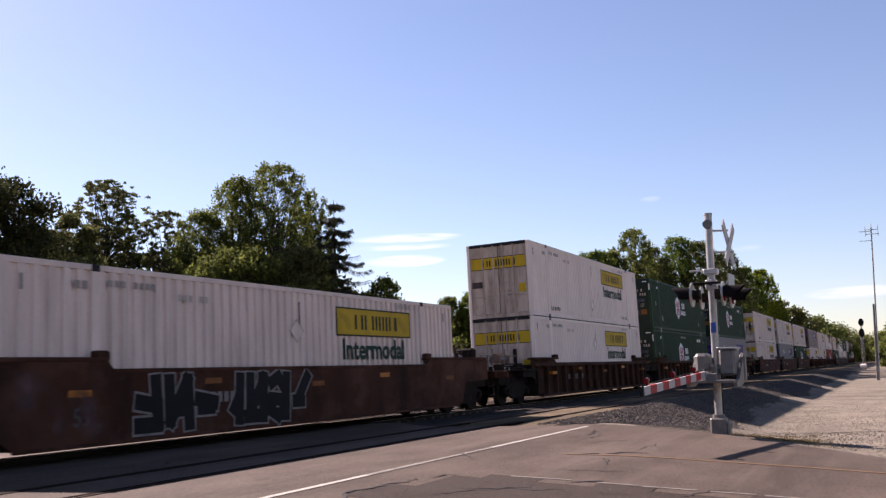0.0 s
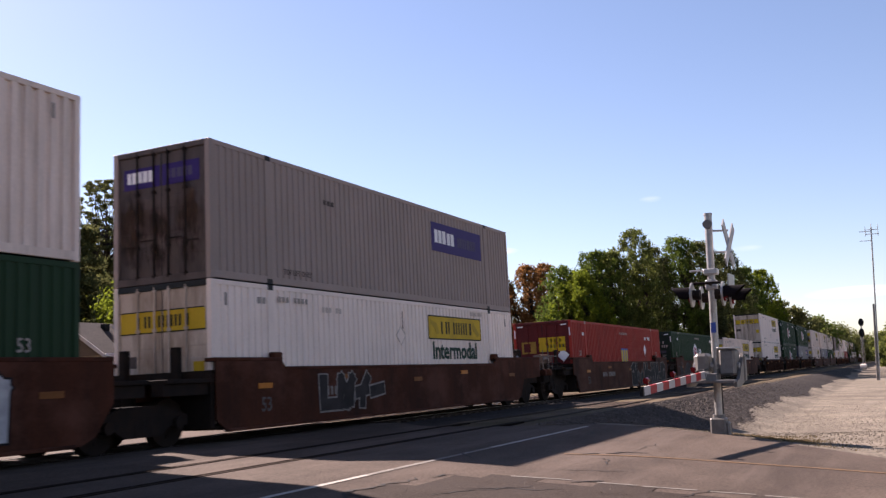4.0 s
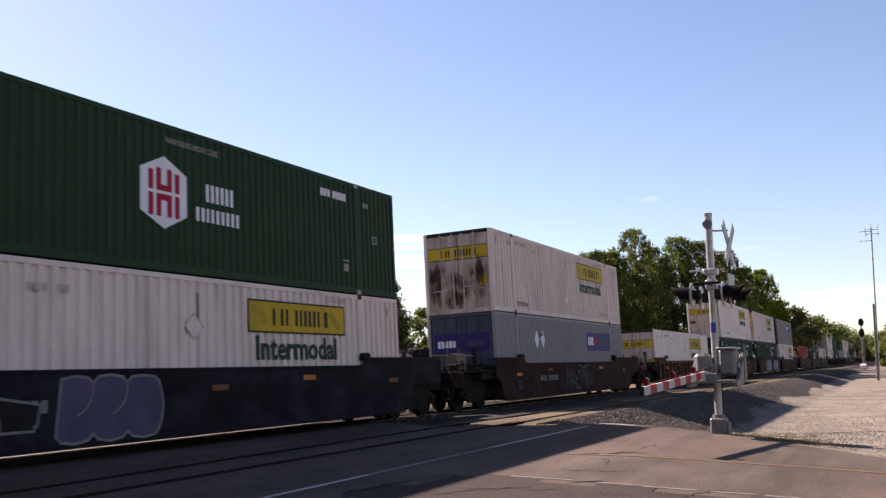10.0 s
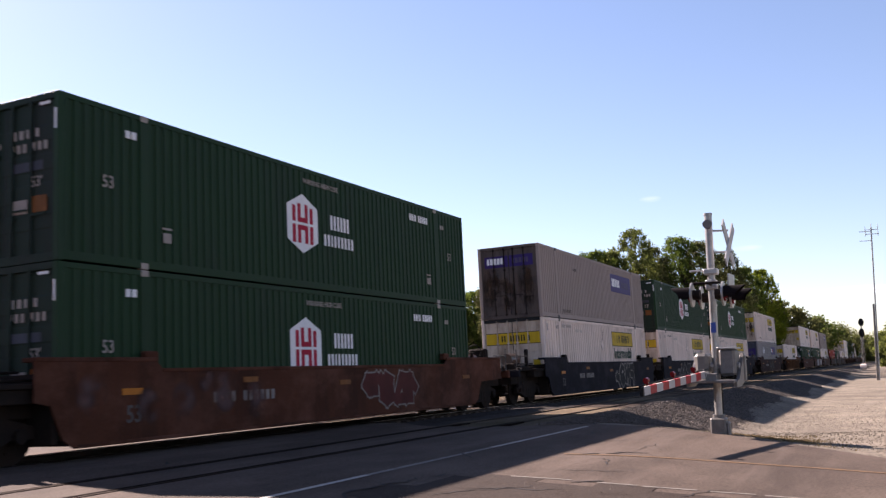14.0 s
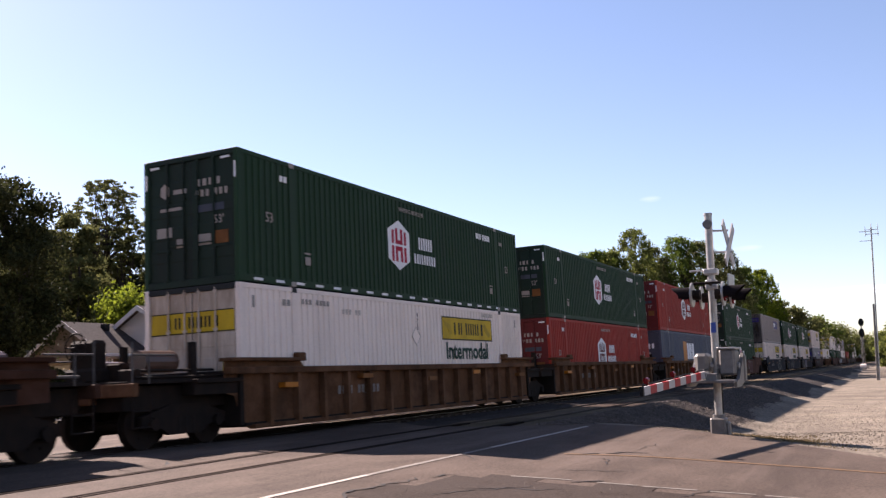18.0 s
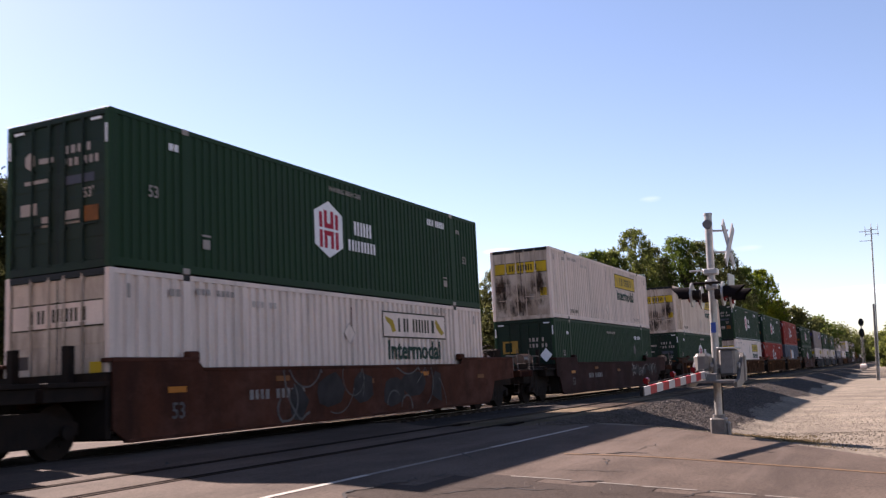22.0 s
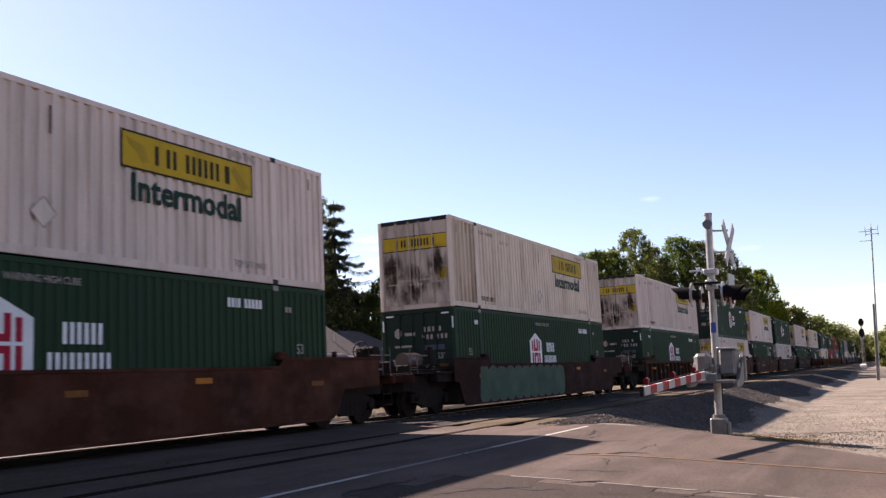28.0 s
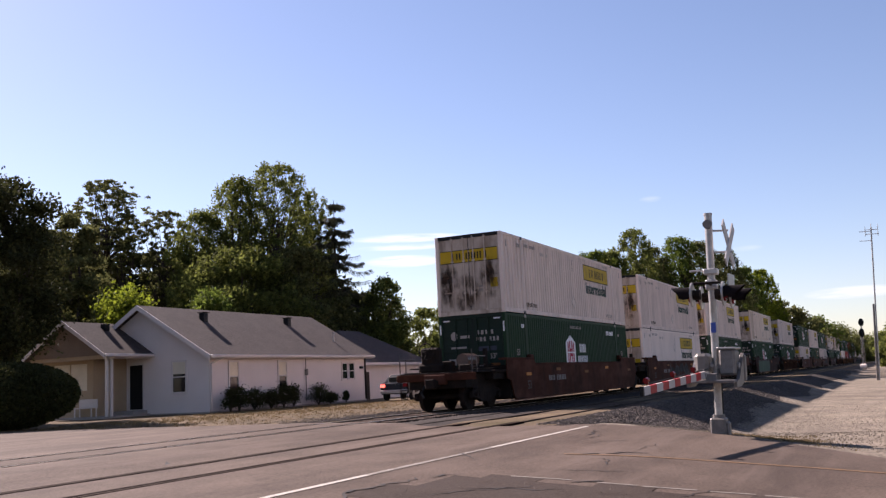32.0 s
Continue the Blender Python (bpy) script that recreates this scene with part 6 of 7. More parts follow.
def siding_wall(name, length, height, parent, m, material="siding", gable=0.0, step=0.20):
    """Lapped boards: each course leans out a little over the one below."""
    w = part(name, boxes((0, length, 0.0, 0.14, 0, height)), material, parent, at=m)
    n = int((height + gable) / step)
    for i in range(n):
        z = i * step
        a, b = 0.0, length
        if z + step > height and gable:
            k = (z + step - height) / gable
            a, b = length / 2 * k, length - length / 2 * k
            if b - a < 0.3:
                break
        bm = prism([(-0.016, z), (0.0, z), (0.0, z + step), (-0.003, z + step)], a, b)
        bmesh.ops.transform(bm, matrix=Matrix(((0, 1, 0, 0), (1, 0, 0, 0), (0, 0, 1, 0), (0, 0, 0, 1))), verts=bm.verts)
        part("siding_board", bm, material, w)
    return w


def slab(pts, t):
    """A roof plane with thickness t below its upper corner points."""
    bm = bmesh.new()
    a = [bm.verts.new(p) for p in pts]
    b = [bm.verts.new((p[0], p[1], p[2] - t)) for p in pts]
    bm.faces.new(a)
    bm.faces.new(b[::-1])
    for i in range(len(pts)):
        j = (i + 1) % len(pts)
        bm.faces.new((a[i], b[i], b[j], a[j]))
    return bm


def house():
    h = tagged(empty("house", HOUSE), "low white clapboard house with a grey shingled roof", "house")
    L, W, E, R = 14.8, 8.4, 2.90, 5.47
    siding_wall("wall", L, E, h, pose(0, 0, 0), gable=0.0)
    siding_wall("wall", W, E, h, pose(0, W, 0, 0, 0, -90), gable=R - E - 0.15)
    part("gable_wall", prism([(0, E), (W, E), (W / 2, R - 0.12)], 0.0, 0.14), "siding", h, at=pose(0, W, 0, 0, 0, -90))
    part("gable_wall", prism([(0, E), (W, E), (W / 2, R - 0.12)], 0.0, 0.14), "siding", h, at=pose(L - 0.14, W, 0, 0, 0, -90))
    part("back_wall", boxes((0.14, L, W - 0.14, W, 0, E)), "siding", h)
    part("side_wall", boxes((L - 0.14, L, 0.14, W - 0.14, 0, E)), "siding", h)
    part("foundation", boxes((-0.03, L + 0.03, -0.03, W + 0.03, -0.5, 0.05)), "concrete", h)
    o = 0.40
    k = (R - E) / (W / 2)
    ze = E - o * k + 0.10
    part("roof", slab([(-o, -o, ze), (L + o, -o, ze), (L + o, W / 2, R + 0.02), (-o, W / 2, R + 0.02)], 0.12), "shingle", h)
    part("roof", slab([(L + o, W + o, ze), (-o, W + o, ze), (-o, W / 2, R + 0.02), (L + o, W / 2, R + 0.02)], 0.12), "shingle", h)
    part("eave_gutter", boxes((-o, L + o, -o - 0.13, -o - 0.002, ze - 0.13, ze + 0.01), bev=0.02), "trim", h)
    part("gable_fascia", prism([(-o, ze - 0.22), (W / 2, R - 0.22), (W + o, ze - 0.22), (W + o, ze + 0.01), (W / 2, R + 0.03), (-o, ze + 0.01)], 0, 0.05), "siding", h, at=pose(-o - 0.055, W, 0, 0, 0, -90))
    part("soffit", boxes((-o, L + o, -o, 0.0, ze - 0.17, ze - 0.13)), "trim", h)
    part("downpipe", rods([((0.08, -0.06, 0.1), (0.08, -0.06, E - 0.55)), ((0.08, -0.06, E - 0.55), (0.55, -o - 0.06, ze - 0.1))], 0.045, 8), "trim", h)
    part("downpipe", rods([((L - 0.12, -0.06, 0.1), (L - 0.12, -0.06, E - 0.15))], 0.055, 8), "steel", h)
    part("corner_board", boxes((-0.03, 0.11, -0.03, -0.017, 0, E - 0.2)), "trim", h)
    for x, y, s in ((3.19, 3.0, 0.17), (10.82, 3.0, 0.17)):
        z = E + y * k
        v = part("roof_vent", boxes((x - s, x + s, y - s, y + s, z - 0.2, z + 0.42), bev=0.02), "black", h)
        part("vent_cap", boxes((x - s - 0.06, x + s + 0.06, y - s - 0.06, y + s + 0.06, z + 0.43, z + 0.47)), "steel", v)
    part("vent_pipe", rods([((13.1, 1.2, 3.5), (13.1, 1.2, 4.25))], 0.07, 8), "silver", h)
    window("window", h, 1.80, 1.0, 0.66, 1.42, shade=0.5)
    window("window", h, 5.95, 0.98, 0.68, 1.42, shade=0.5)
    window("window", h, 12.30, 1.40, 0.55, 0.88)
    window("window", h, 13.08, 1.40, 0.55, 0.88)
    part("meter", boxes((8.06, 8.28, -0.14, -0.018, 1.65, 2.0), bev=0.03), "silver_box", h)
    part("meter_conduit", rods([((8.17, -0.05, 0.2), (8.17, -0.05, E - 0.2))], 0.025, 6), "silver_box", h)
    part("wall_lamp", boxes((14.05, 14.3, -0.14, -0.018, 1.95, 2.10)), "black", h)
    # end wall: window and porch
    window("window", h, 1.84, 1.07, 0.80, 1.45, wall="x", shade=0.4)
    part("front_door", boxes((-0.035, -0.017, 4.20, 5.05, 0.30, 2.50), bev=0.004), "door_black", h, "black storm door")
    part("door_trim", boxes((-0.05, -0.017, 4.10, 4.20, 0.25, 2.60), (-0.05, -0.017, 5.05, 5.15, 0.25, 2.60), (-0.05, -0.017, 4.20, 5.05, 2.50, 2.60)), "trim", h)
    part("door_step", boxes((-1.0, -0.02, 3.9, 5.4, -0.2, 0.26), bev=0.02), "concrete", h)
    part("wall_lantern", boxes((-0.16, -0.02, 5.55, 5.95, 1.55, 1.95), bev=0.03), "black", h)
    part("wall_lantern", boxes((-0.14, -0.02, 5.65, 5.85, 2.08, 2.28), bev=0.03), "black", h)
    # porch wing, gabled towards the road
    px0, py0, py1 = -3.0, 3.62, 8.8
    ym = (py0 + py1) / 2
    part("porch_wall", boxes((-2.2, -2.08, 5.3, py1 - 0.1, 0, 2.95), bev=0.004), "siding_cream", h)
    part("porch_wall", boxes((-2.08, 0.0, 5.3, 5.42, 0, 2.95), bev=0.004), "siding_cream", h)
    part("porch_floor", boxes((px0, 0.0, py0 + 0.1, py1, -0.3, 0.08), bev=0.02), "concrete", h)
    for dx in (0.12, 0.42):
        part("porch_post", boxes((px0 + dx, px0 + dx + 0.13, py0 + 0.12, py0 + 0.25, 0.08, 2.9), bev=0.01), "trim", h)
    part("porch_beam", boxes((px0 + 0.05, 0.0, py0 + 0.08, py0 + 0.26, 2.80, 3.0)), "trim", h)
    part("porch_beam", boxes((px0 + 0.05, px0 + 0.2, py0 + 0.26, py1, 2.80, 3.0)), "siding_cream", h)
    part("porch_roof", slab([(px0 - 0.3, py0 - 0.15, 3.02), (-0.01, py0 - 0.15, 3.02), (-0.01, ym, 4.72), (px0 - 0.3, ym, 4.72)], 0.12), "shingle", h)
    part("porch_roof", slab([(-0.01, py1 + 0.15, 3.02), (px0 - 0.3, py1 + 0.15, 3.02), (px0 - 0.3, ym, 4.72), (-0.01, ym, 4.72)], 0.12), "shingle", h)
    part("porch_gable", prism([(py0 + 0.1, 2.98), (py1 - 0.1, 2.98), (ym, 4.58)], 0.0, 0.1), "gable_brown", h, at=Matrix(((0, 1, 0, px0), (1, 0, 0, 0), (0, 0, 1, 0), (0, 0, 0, 1))))
    part("porch_fascia", prism([(py0 - 0.15, 2.84), (ym, 4.52), (py1 + 0.15, 2.84), (py1 + 0.15, 3.03), (ym, 4.74), (py0 - 0.15, 3.03)], 0.0, 0.04), "siding", h, at=Matrix(((0, 1, 0, px0 - 0.345), (1, 0, 0, 0), (0, 0, 1, 0), (0, 0, 0, 1))))
    part("porch_gutter", boxes((px0 - 0.3, -0.05, py0 - 0.28, py0 - 0.155, 2.88, 3.02), bev=0.02), "trim", h)
    for y in (5.7, 6.85):
        part("porch_shutter", boxes((-2.23, -2.202, y, y + 1.05, 1.35, 2.65), bev=0.006), "curtain", h)
    part("roof_vent", boxes((-1.3, -1.0, ym - 0.75, ym - 0.45, 4.2, 4.62)), "black", h)
    return h


house()


def porch_bench():
    b = tagged(empty("porch_bench", pose(HX - 2.7, HY + 4.9, 0.08)), "white wooden bench on the porch", "bench")
    part("seat", boxes((0, 0.4, 0, 1.2, 0.40, 0.45), bev=0.01), "trim", b)
    part("backrest", boxes((0.36, 0.41, 0, 1.2, 0.45, 0.85), bev=0.01), "trim", b)
    for x in (0.02, 0.33):
        for y in (0.03, 1.12):
            part("leg", boxes((x, x + 0.05, y, y + 0.05, 0, 0.40)), "trim", b)


porch_bench()


def outbuilding():
    h = tagged(empty("garage", pose(53.2, 18.5, -0.05)), "small white garage with a dark hipped roof", "garage")
    a, b = 9.5, 7.0
    part("wall", boxes((0, a, 0, b, -0.3, 2.5)), "siding", h)
    rr, e = 4.9, 2.45
    part("roof", slab([(-0.5, -0.5, e), (a + 0.5, -0.5, e), (a - 3.3, b / 2, rr), (3.3, b / 2, rr)], 0.15), "shingle", h)
    part("roof", slab([(a + 0.5, b + 0.5, e), (-0.5, b + 0.5, e), (3.3, b / 2, rr), (a - 3.3, b / 2, rr)], 0.15), "shingle", h)
    part("roof", slab([(-0.5, b + 0.5, e), (-0.5, -0.5, e), (3.3, b / 2, rr)], 0.15), "shingle", h)
    part("roof", slab([(a + 0.5, -0.5, e), (a + 0.5, b + 0.5, e), (a - 3.3, b / 2, rr)], 0.15), "shingle", h)
    part("fascia", boxes((-0.5, a + 0.5, -0.55, -0.505, e - 0.18, e)), "trim", h)


outbuilding()


def fence():
    f = tagged(empty("wooden_fence", pose(51.2, 17.4, 0, 0, 0, 8)), "grey weathered board fence beside the house", "fence")
    for i in range(14):
        part("board", boxes((i * 0.155, i * 0.155 + 0.145, 0, 0.025, 0, 1.75 + 0.02 * (i % 3))), "bark", f)
    part("rail", boxes((0, 2.2, 0.025, 0.06, 0.4, 0.5), (0, 2.2, 0.025, 0.06, 1.3, 1.4)), "bark", f)


fence()


def parked_car():
    c = tagged(empty("parked_car", pose(46.6, 12.2, 0.0, 0, 0, 8)), "dark parked car with one lit red tail lamp", "car")
    bm = prism([(0, 0.35), (0.05, 0.95), (0.9, 1.0), (1.5, 1.45), (2.9, 1.45), (3.6, 0.98), (4.4, 0.85), (4.5, 0.35)], -0.85, 0.85)
    bmesh.ops.bevel(bm, geom=bm.edges[:], offset=0.06, segments=2, affect="EDGES")
    part("body", bm, "car_dark", c)
    part("window", boxes((1.2, 3.3, -0.865, -0.855, 1.02, 1.36)), "car_glass", c)
    part("rear_window", boxes((0.95, 0.97, -0.65, 0.65, 1.05, 1.3)), "car_glass", c)
    for sg in (-1, 1):
        part("tail_lamp", boxes((-0.02, 0.06, min(sg * 0.55, sg * 0.82), max(sg * 0.55, sg * 0.82), 0.75, 0.92), bev=0.01), "red_glow" if sg > 0 else "lens_red", c)
        for x in (0.85, 3.6):
            w = part("wheel", rods([((x, sg * 0.68, 0.32), (x, sg * 0.87, 0.32))], 0.32, 18), "tyre", c)
            part("rim", rods([((x, sg * 0.86, 0.32), (x, sg * 0.88, 0.32))], 0.2, 14), "silver", w)
    part("bumper", boxes((-0.08, 0.1, -0.8, 0.8, 0.4, 0.6), bev=0.03), "silver", c)


parked_car()


# ---- trees and bushes ----
def leaf_cloud(rr, clumps, n, size, flat=0.75, spread=0.30):
    """Small leaves thrown round clump centres: an uneven crown with gaps."""
    g = np.random.default_rng(rr.randrange(1 << 30))
    cs = np.array(clumps, float)
    wgt = cs[:, 3] ** 2
    which = g.choice(len(cs), n, p=wgt / wgt.sum())
    d = g.normal(size=(n, 3))
    d /= np.linalg.norm(d, axis=1)[:, None]
    d *= (np.abs(g.normal(0.62 if spread > 0.1 else 0.96, spread, n)) * cs[which, 3])[:, None]
    d[:, 2] *= flat
    c = cs[which, :3] + d
    u = g.normal(size=(n, 3))
    u /= np.linalg.norm(u, axis=1)[:, None]
    w = np.cross(u, g.normal(size=(n, 3)))
    w /= np.linalg.norm(w, axis=1)[:, None]
    s = (size * g.uniform(0.6, 1.4, n))[:, None]
    v = np.stack([c + u * s, c + w * s * 0.55, c - u * s * 0.9, c - w * s * 0.5], 1).reshape(-1, 3)
    return v.tolist(), np.arange(4 * n).reshape(-1, 4).tolist()


def limb_path(bm, a, b, r0, r1, rr, bend=0.12, n=3):
    p, r = Vector(a), r0
    d = Vector(b) - Vector(a)
    for i in range(n):
        q = Vector(a) + d * (i + 1) / n
        if i < n - 1:
            q += Vector((rr.uniform(-1, 1), rr.uniform(-1, 1), rr.uniform(-0.5, 0.5))) * d.length * bend
        r2 = r0 + (r1 - r0) * (i + 1) / n
        rod(bm, p, q, r, 7, r2)
        p, r = q, r2


def tree(x, y, h, w, material, seed, label, n=5000, size=0.16, trunk=0.3, airy=1.0, category="tree", n_clumps=70, top=0.5, upright=0.75):
    """Trunk, limbs, and a crown of many small clumps inside an uneven egg; top: where the crown is widest."""
    rr = random.Random(seed)
    z0 = rolling(x, y) - 0.1 if abs(x) < 200 else -0.2
    t = tagged(empty("tree", pose(x, y, z0)), label, category, "trees")
    bm = bmesh.new()
    th = h * trunk
    rad = 0.014 * h + 0.05
    limb_path(bm, (0, 0, 0), (rr.uniform(-0.4, 0.4), rr.uniform(-0.4, 0.4), h * 0.80), rad, rad * 0.2, rr, 0.03, 5)
    clumps, mains = [], []
    lobes = [(rr.uniform(0, 6.28), rr.uniform(0.75, 1.15)) for _ in range(5)]
    for i in range(8):
        a = i * 2.4 + rr.uniform(-0.4, 0.4)
        f = (i + 0.5) / 8
        z = th + (h - th) * (0.15 + 0.6 * f)
        rd = w / 2 * (0.65 if f < 0.7 else 0.45)
        tip = Vector((rd * math.cos(a), rd * math.sin(a), z))
        limb_path(bm, (0, 0, max(th * 0.6, z - rd * 1.1)), tip, rad * 0.42, rad * 0.10, rr, 0.10, 4)
        mains.append(tip)
    for i in range(n_clumps):
        f = rr.random()
        z = th + (h - th) * f
        prof = (f / top) ** 0.6 if f < top else max(0.0, 1 - ((f - top) / (1.02 - top)) ** 2.2) ** 0.6
        a = rr.uniform(0, 6.28)
        bulge = 1 + 0.22 * math.sin(3 * a + lobes[0][0] + f * 5) + 0.15 * math.sin(5 * a + lobes[1][0])
        rd = w / 2 * prof * bulge * rr.random() ** 0.42
        cr = w * rr.uniform(0.055, 0.12) * airy * (1.25 - 0.5 * f)
        c = Vector((rd * math.cos(a), rd * math.sin(a), min(z, h - cr * 0.7)))
        clumps.append((c.x, c.y, c.z, cr))
        if i % 5 == 0:
            m = min(mains, key=lambda q: (q - c).length)
            limb_path(bm, m * 0.75, c, rad * 0.14, rad * 0.04, rr, 0.12, 2)
    part("trunk", bm, "bark", t)
    vs, fs = leaf_cloud(rr, clumps, n, size, flat=upright)
    part("crown", raw("crown", vs, fs, material), None, t)
    return t


def spruce(x, y, h, w, seed, label):
    """Whorls of long boughs that droop and lift at the tips, with hanging needle sprays and gaps of sky between."""
    rr = random.Random(seed)
    t = tagged(empty("spruce", pose(x, y, -0.1)), label, "tree", "trees")
    bm = bmesh.new()
    rod(bm, (0, 0, 0), (0, 0, h), 0.22, 8, 0.02)
    vs, fs = [], []
    n = 15
    for i in range(n):
        z = h * (0.12 + 0.865 * i / (n - 1)) + rr.uniform(-0.2, 0.2)
        reach = w / 2 * (1 - i / (n + 1)) ** 0.8
        for k in range(8):
            a = k * 0.785 + i * 1.3 + rr.uniform(-0.2, 0.2)
            rl = reach * rr.uniform(0.45, 1.2)
            sag = rr.uniform(0.16, 0.30)
            pts = []
            for q in range(6):
                f = q / 5
                pts.append(Vector((rl * f * math.cos(a), rl * f * math.sin(a), z - rl * sag * math.sin(f * 2.3))))
            for p, q in zip(pts, pts[1:]):
                rod(bm, p, q, 0.028, 4, 0.018)
            for _ in range(int(40 + 50 * rl)):
                f = 0.12 + 0.88 * rr.random()
                c = Vector((rl * f * math.cos(a), rl * f * math.sin(a), z - rl * sag * math.sin(f * 2.3)))
                c += Vector((rr.gauss(0, 0.11), rr.gauss(0, 0.11), -abs(rr.gauss(0, 0.16)) * (1.2 - 0.5 * f)))
                u = Vector((math.cos(a) * 0.5 + rr.uniform(-0.4, 0.4), math.sin(a) * 0.5 + rr.uniform(-0.4, 0.4), -0.9)) * 0.26
                s2 = Vector((-math.sin(a), math.cos(a), 0)) * 0.055
                kk = len(vs)
                vs += [tuple(c - s2), tuple(c + s2), tuple(c + u)]
                fs.append((kk, kk + 1, kk + 2))
    part("trunk", bm, "bark", t)
    part("crown", raw("crown", vs, fs, "needle"), None, t)


def at(az, r):
    """A place by its bearing from the tripod and its distance."""
    return EYE.x + r * math.cos(radians(az)), EYE.y + r * math.sin(radians(az))


def bush(x, y, w, h, material, seed, label, n=5000, size=0.09, z0=0.0, clipped=False):
    rr = random.Random(seed)
    b = tagged(empty("bush", pose(x, y, z0)), label, "bush", "bushes")
    bm = bmesh.new()
    for k in range(6):
        a = k * 1.05
        rod(bm, (0, 0, 0), (w * 0.3 * math.cos(a), w * 0.3 * math.sin(a), h * 0.7), 0.03, 5, 0.01)
    part("stem", bm, "bark", b)
    clumps = [(w * 0.26 * math.cos(k * 0.8) * (1 if k % 2 else 0.5), w * 0.26 * math.sin(k * 0.8) * (1 if k % 2 else 0.5), h * (0.35 + 0.22 * (k % 3)), w * 0.30) for k in range(9)]
    if clipped:
        clumps = [(0, 0, h * 0.5, w * 0.5)]
    vs, fs = leaf_cloud(rr, clumps, n, size, flat=min(1.0, h / w) if not clipped else h / w * 0.98, spread=0.02 if clipped else 0.30)
    part("foliage", raw("foliage", vs, fs, material), None, b)


def by_sight(az, r, el, wide, *rest, **more):
    """A tree by its bearing, distance, the height of its top and its width in degrees."""
    return tree(*at(az, r), 1.1 + r * math.tan(radians(el)), r * radians(wide), *rest, **more)


# by the house
tree(*at(52.2, 46), 11.2, 7.0, "leaf_dark", 11, "big dark shade tree at the road side", 60000, 0.10, 0.20, 1.5, n_clumps=170, top=0.55)
by_sight(49.3, 72, 9.6, 5.5, "leaf_olive", 12, "dark leafy tree behind the house", 30000, 0.14, 0.06, 1.5, n_clumps=120, top=0.5)
by_sight(47.3, 68, 10.4, 4.6, "leaf_olive", 42, "dark bushy tree behind the porch", 36000, 0.14, 0.03, 1.7, n_clumps=120, top=0.3)
by_sight(45.4, 84, 12.4, 4.9, "leaf_olive", 13, "tall airy tree with a flat spreading crown", 40000, 0.10, 0.50, 0.52, n_clumps=620, top=0.6, upright=0.42)
by_sight(42.2, 84, 10.7, 3.1, "leaf_olive", 14, "slender airy tree behind the house", 28000, 0.10, 0.36, 0.65, n_clumps=420, top=0.65, upright=0.6)
by_sight(40.0, 80, 10.6, 4.4, "leaf", 15, "broad leafy tree behind the house", 46000, 0.11, 0.06, 0.80, n_clumps=620, top=0.45, upright=1.5)
by_sight(38.0, 80, 12.6, 4.8, "leaf", 46, "leafy tree with an upright top behind the house", 42000, 0.11, 0.05, 0.68, n_clumps=760, top=0.5, upright=1.4)
by_sight(35.7, 80, 13.4, 5.6, "leaf", 16, "tall broad leafy tree above the house roof", 46000, 0.11, 0.12, 0.64, n_clumps=900, top=0.6, upright=1.15)
by_sight(33.8, 84, 11.8, 3.8, "leaf", 48, "tall leafy tree beside the spruce", 36000, 0.11, 0.12, 0.68, n_clumps=520, top=0.55, upright=1.6)
spruce(*at(32.1, 80), 17.0, 11.6, 17, "dark spruce with drooping branches")
by_sight(37.6, 74, 8.6, 6.5, "leaf", 49, "low dense tree in the row behind the house", 30000, 0.14, 0.03, 1.6, n_clumps=140, top=0.4)
by_sight(34.4, 76, 8.4, 5.0, "leaf_olive", 47, "low dense tree in front of the spruce", 26000, 0.14, 0.03, 1.6, n_clumps=120, top=0.4)
by_sight(31.9, 78, 5.4, 3.4, "leaf_olive", 50, "low dense tree under the spruce", 16000, 0.14, 0.03, 1.6, n_clumps=90, top=0.4)
by_sight(29.2, 78, 6.3, 3.4, "leaf", 18, "small round leafy tree beyond the garage", 30000, 0.12, 0.02, 1.1, n_clumps=300, top=0.4, upright=1.3)
by_sight(26.8, 105, 4.4, 3.4, "leaf", 19, "small leafy tree in the distance", 9000, 0.18, 0.04, 1.5, top=0.4)
for az, r, el, w, mt in ((51.5, 92, 8.0, 7, "leaf_dark"), (48.5, 95, 8.0, 7, "leaf_dark"), (45.6, 98, 7.9, 5.5, "leaf_dark"), (43.2, 98, 8.2, 5.2, "leaf_dark"), (40.8, 96, 8.2, 6, "leaf_dark"), (37.4, 96, 9.0, 7, "leaf_dark"), (34.2, 96, 8.6, 6, "leaf_dark"), (31.4, 98, 5.8, 4.5, "leaf_dark")):
    by_sight(az, r, el, w, mt, int(az * 10), "dense dark tree in the back row", 20000, 0.22, 0.01, 1.8, n_clumps=110, top=0.4)
bush(*at(44.5, 60), 4.6, 7.9, "leaf_lime", 21, "sunlit yellow-green shrub behind the porch", 12000, 0.13)
bush(*at(39.6, 64), 3.4, 8.5, "leaf_bright", 22, "bright green young tree behind the roof", 8000, 0.13)
bush(*at(50.6, 36.5), 4.8, 2.4, "leaf_dark", 23, "big dark clipped round bush by the road", 30000, 0.07, clipped=True)
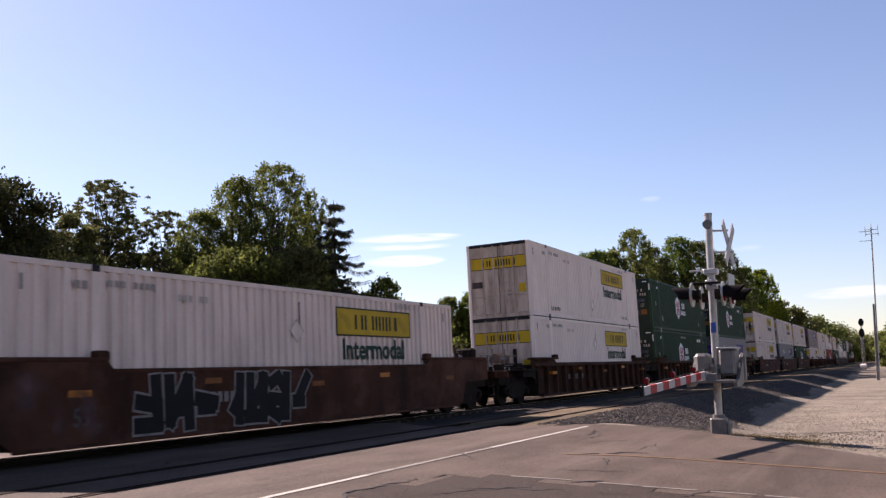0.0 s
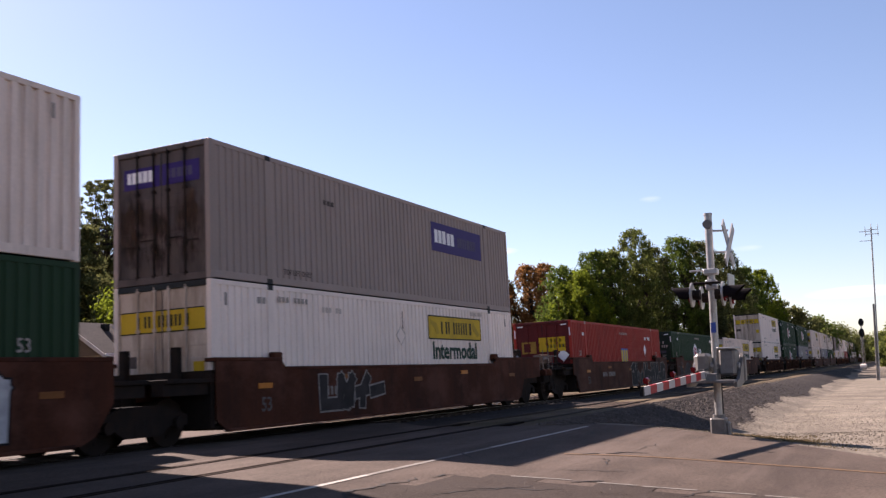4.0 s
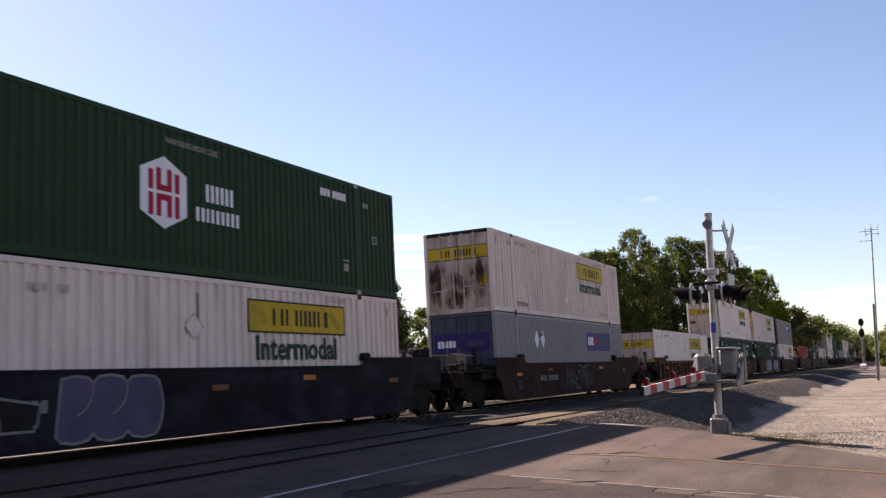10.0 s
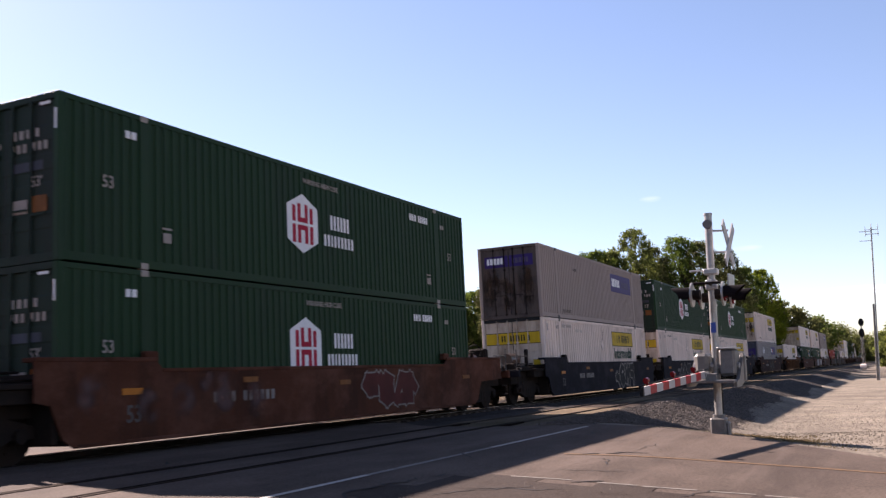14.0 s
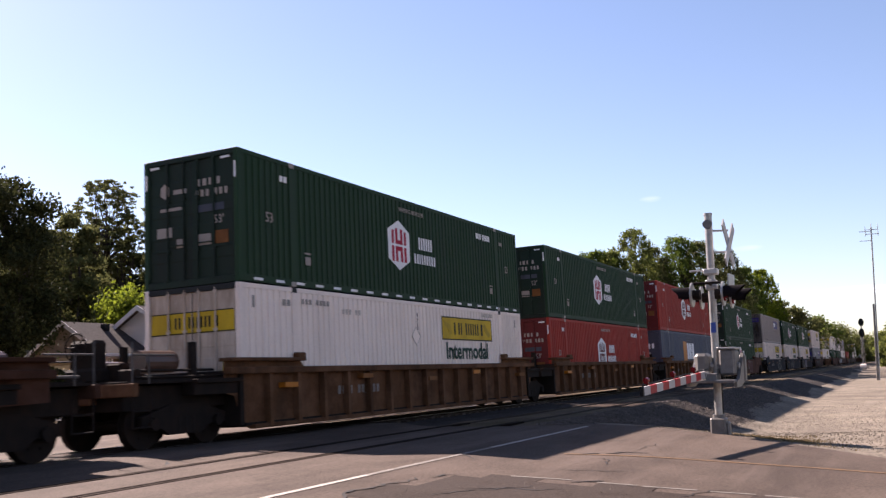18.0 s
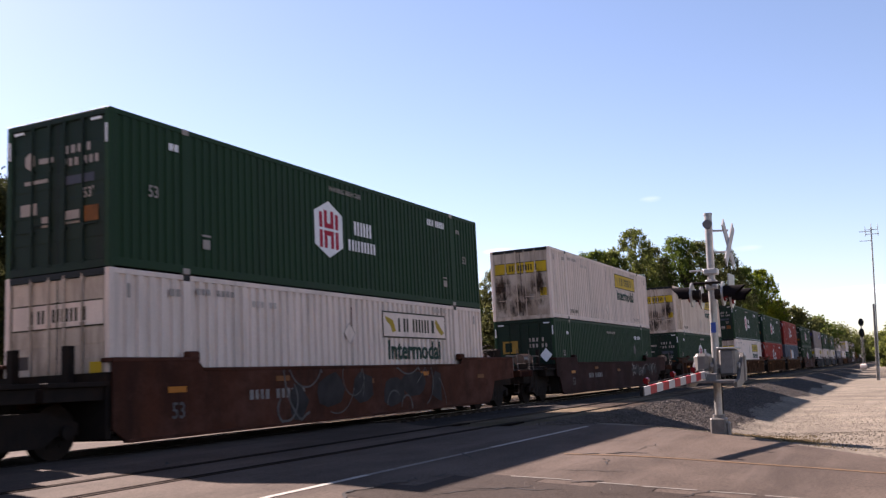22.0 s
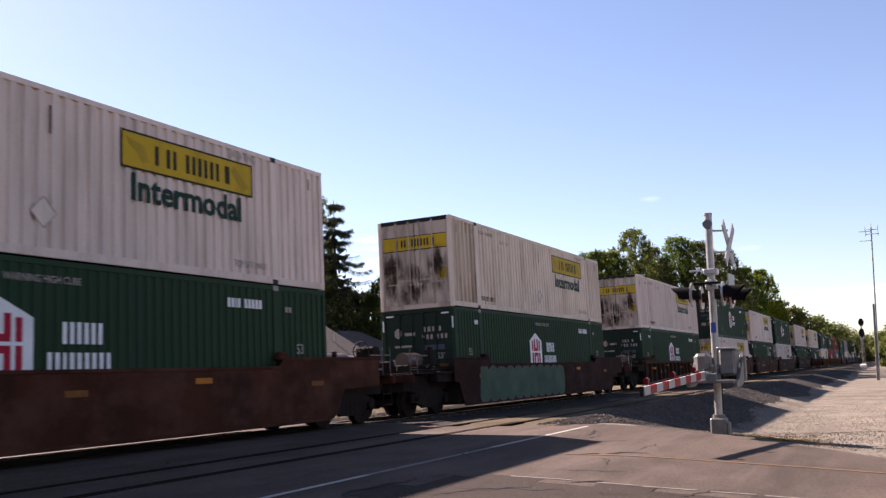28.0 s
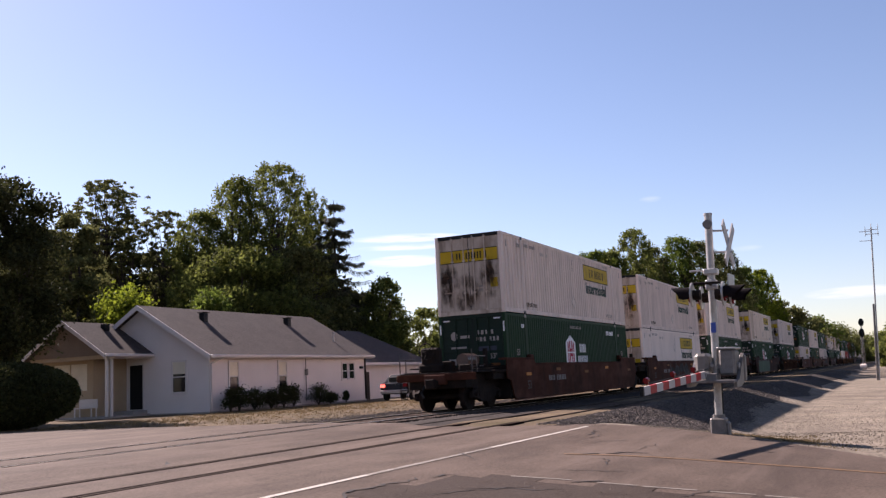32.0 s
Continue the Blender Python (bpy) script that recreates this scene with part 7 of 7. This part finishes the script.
# in front of the long wall
_hl = lambda lx, ly: (HOUSE @ Vector((lx, ly, 0)))
for k, (lx, w, h) in enumerate(((0.6, 0.9, 1.15), (1.3, 1.0, 1.2), (2.5, 1.4, 1.05), (3.9, 1.5, 0.95), (5.0, 1.2, 1.2), (5.9, 1.0, 1.15), (8.3, 1.5, 1.1), (9.5, 1.2, 0.6), (11.2, 0.4, 0.7))):
    p = _hl(lx, -0.75)
    bush(p.x, p.y, w, h, "leaf_dark", 30 + k, "dark leggy shrub against the white wall", 1500, 0.05)
# along the far side of the line
_rt = random.Random(77)
ROW = [(25.2, 125, 12.0, 6, "leaf"), (23.8, 125, 12.6, 6, "leaf_bright"), (22.3, 120, 14.8, 5.5, "leaf_olive"), (20.4, 118, 14.9, 6, "leaf_turn"), (19.3, 120, 15.2, 6, "leaf_turn"), (18.2, 100, 12.5, 6, "leaf_bright"), (17.2, 98, 11.6, 6, "leaf_lime"), (16.3, 100, 13.8, 6, "leaf_bright"), (15.2, 102, 13.9, 6, "leaf"),
       (13.8, 105, 16.6, 6.5, "leaf"), (12.8, 110, 15.0, 6, "leaf_olive"), (11.2, 112, 16.4, 7, "leaf_bright"), (10.0, 114, 15.9, 6.5, "leaf_olive"), (8.7, 120, 15.0, 7.0, "leaf_olive"), (7.6, 130, 14.0, 6, "leaf_bright"), (6.75, 140, 14.5, 6, "leaf_lime"), (6.0, 165, 11.3, 8, "leaf_olive"),
       (5.2, 200, 11.9, 12, "leaf_olive"), (4.4, 230, 11.2, 13, "leaf_bright"), (3.5, 290, 11.6, 16, "leaf_olive"), (2.7, 340, 11.4, 17, "leaf"), (1.8, 400, 10.6, 18, "leaf_olive"), (0.9, 480, 10.8, 22, "leaf_olive"), (0.2, 520, 14, 24, "leaf_olive")]
for k, (az, r, h, w, mt) in enumerate(ROW):
    lab = {"leaf_turn": "leafy tree turning orange brown beside the line", "leaf_lime": "sunlit yellow-green tree beside the line"}.get(mt, "green leafy tree in the row beside the line")
    tree(*at(az, r), h, w, mt, 100 + k, lab, 38000 if r < 150 else 12000, 0.12 if r < 150 else 0.30, 0.04, 0.78 if r < 150 else 1.1, n_clumps=640 if r < 150 else 180, top=0.45, upright=1.25)
for k in range(16):
    az = 25 - k * 1.35
    tree(*at(az, 135 + k * 10), 10.0, 13, "leaf_olive", 200 + k, "dense dark tree in the back row", 11000, 0.26, 0.01, 1.7, n_clumps=60, top=0.4)
for k, (az, r, h, w) in enumerate(((0.35, 190, 6.6, 6), (-0.5, 150, 8.0, 7), (-1.5, 120, 8, 8))):
    tree(*at(az, r), h, w, "leaf", 240 + k, "green tree beyond the gravel track", 8000, 0.2, 0.02, 1.5, top=0.4)


# ---- what moves ----
def motions():
    times = [0.0, 0.1] + [float(k) for k in range(1, 32)] + [31.9, 32.0]
    for ob, s, z in TRAIN:
        walk(ob, [(t, pose(s + SPEED * t, 0, z)) for t in times])
    turn = math.degrees(SPEED / WHEEL_R)
    for ob, s, z in TRAIN:
        if z != 0.0:
            continue
        for tr in ob.children:
            if not tr.name.startswith("truck"):
                continue
            for wh in tr.children:
                if not wh.name.startswith("wheelset"):
                    continue
                base = wh.matrix_basis.translation.copy()
                # the wheels turn while the car is near the crossing
                t0 = max(0.0, (2.0 - s) / SPEED - 0.2)
                t1 = min(32.0, (40.0 - s) / SPEED)
                if t1 - t0 < 0.2:
                    continue
                f0, f1 = int(t0 * 30), int(t1 * 30)
                rows = [(0.0, pose(*base))] if f0 > 0 else []
                rows += [(f / 30, pose(base.x, base.y, base.z, 0, (turn * (f - f0) / 30) % 360, 0)) for f in range(f0, f1 + 1)]
                if f1 < 960:
                    rows.append((32.0, rows[-1][1]))
                walk(wh, rows)


motions()
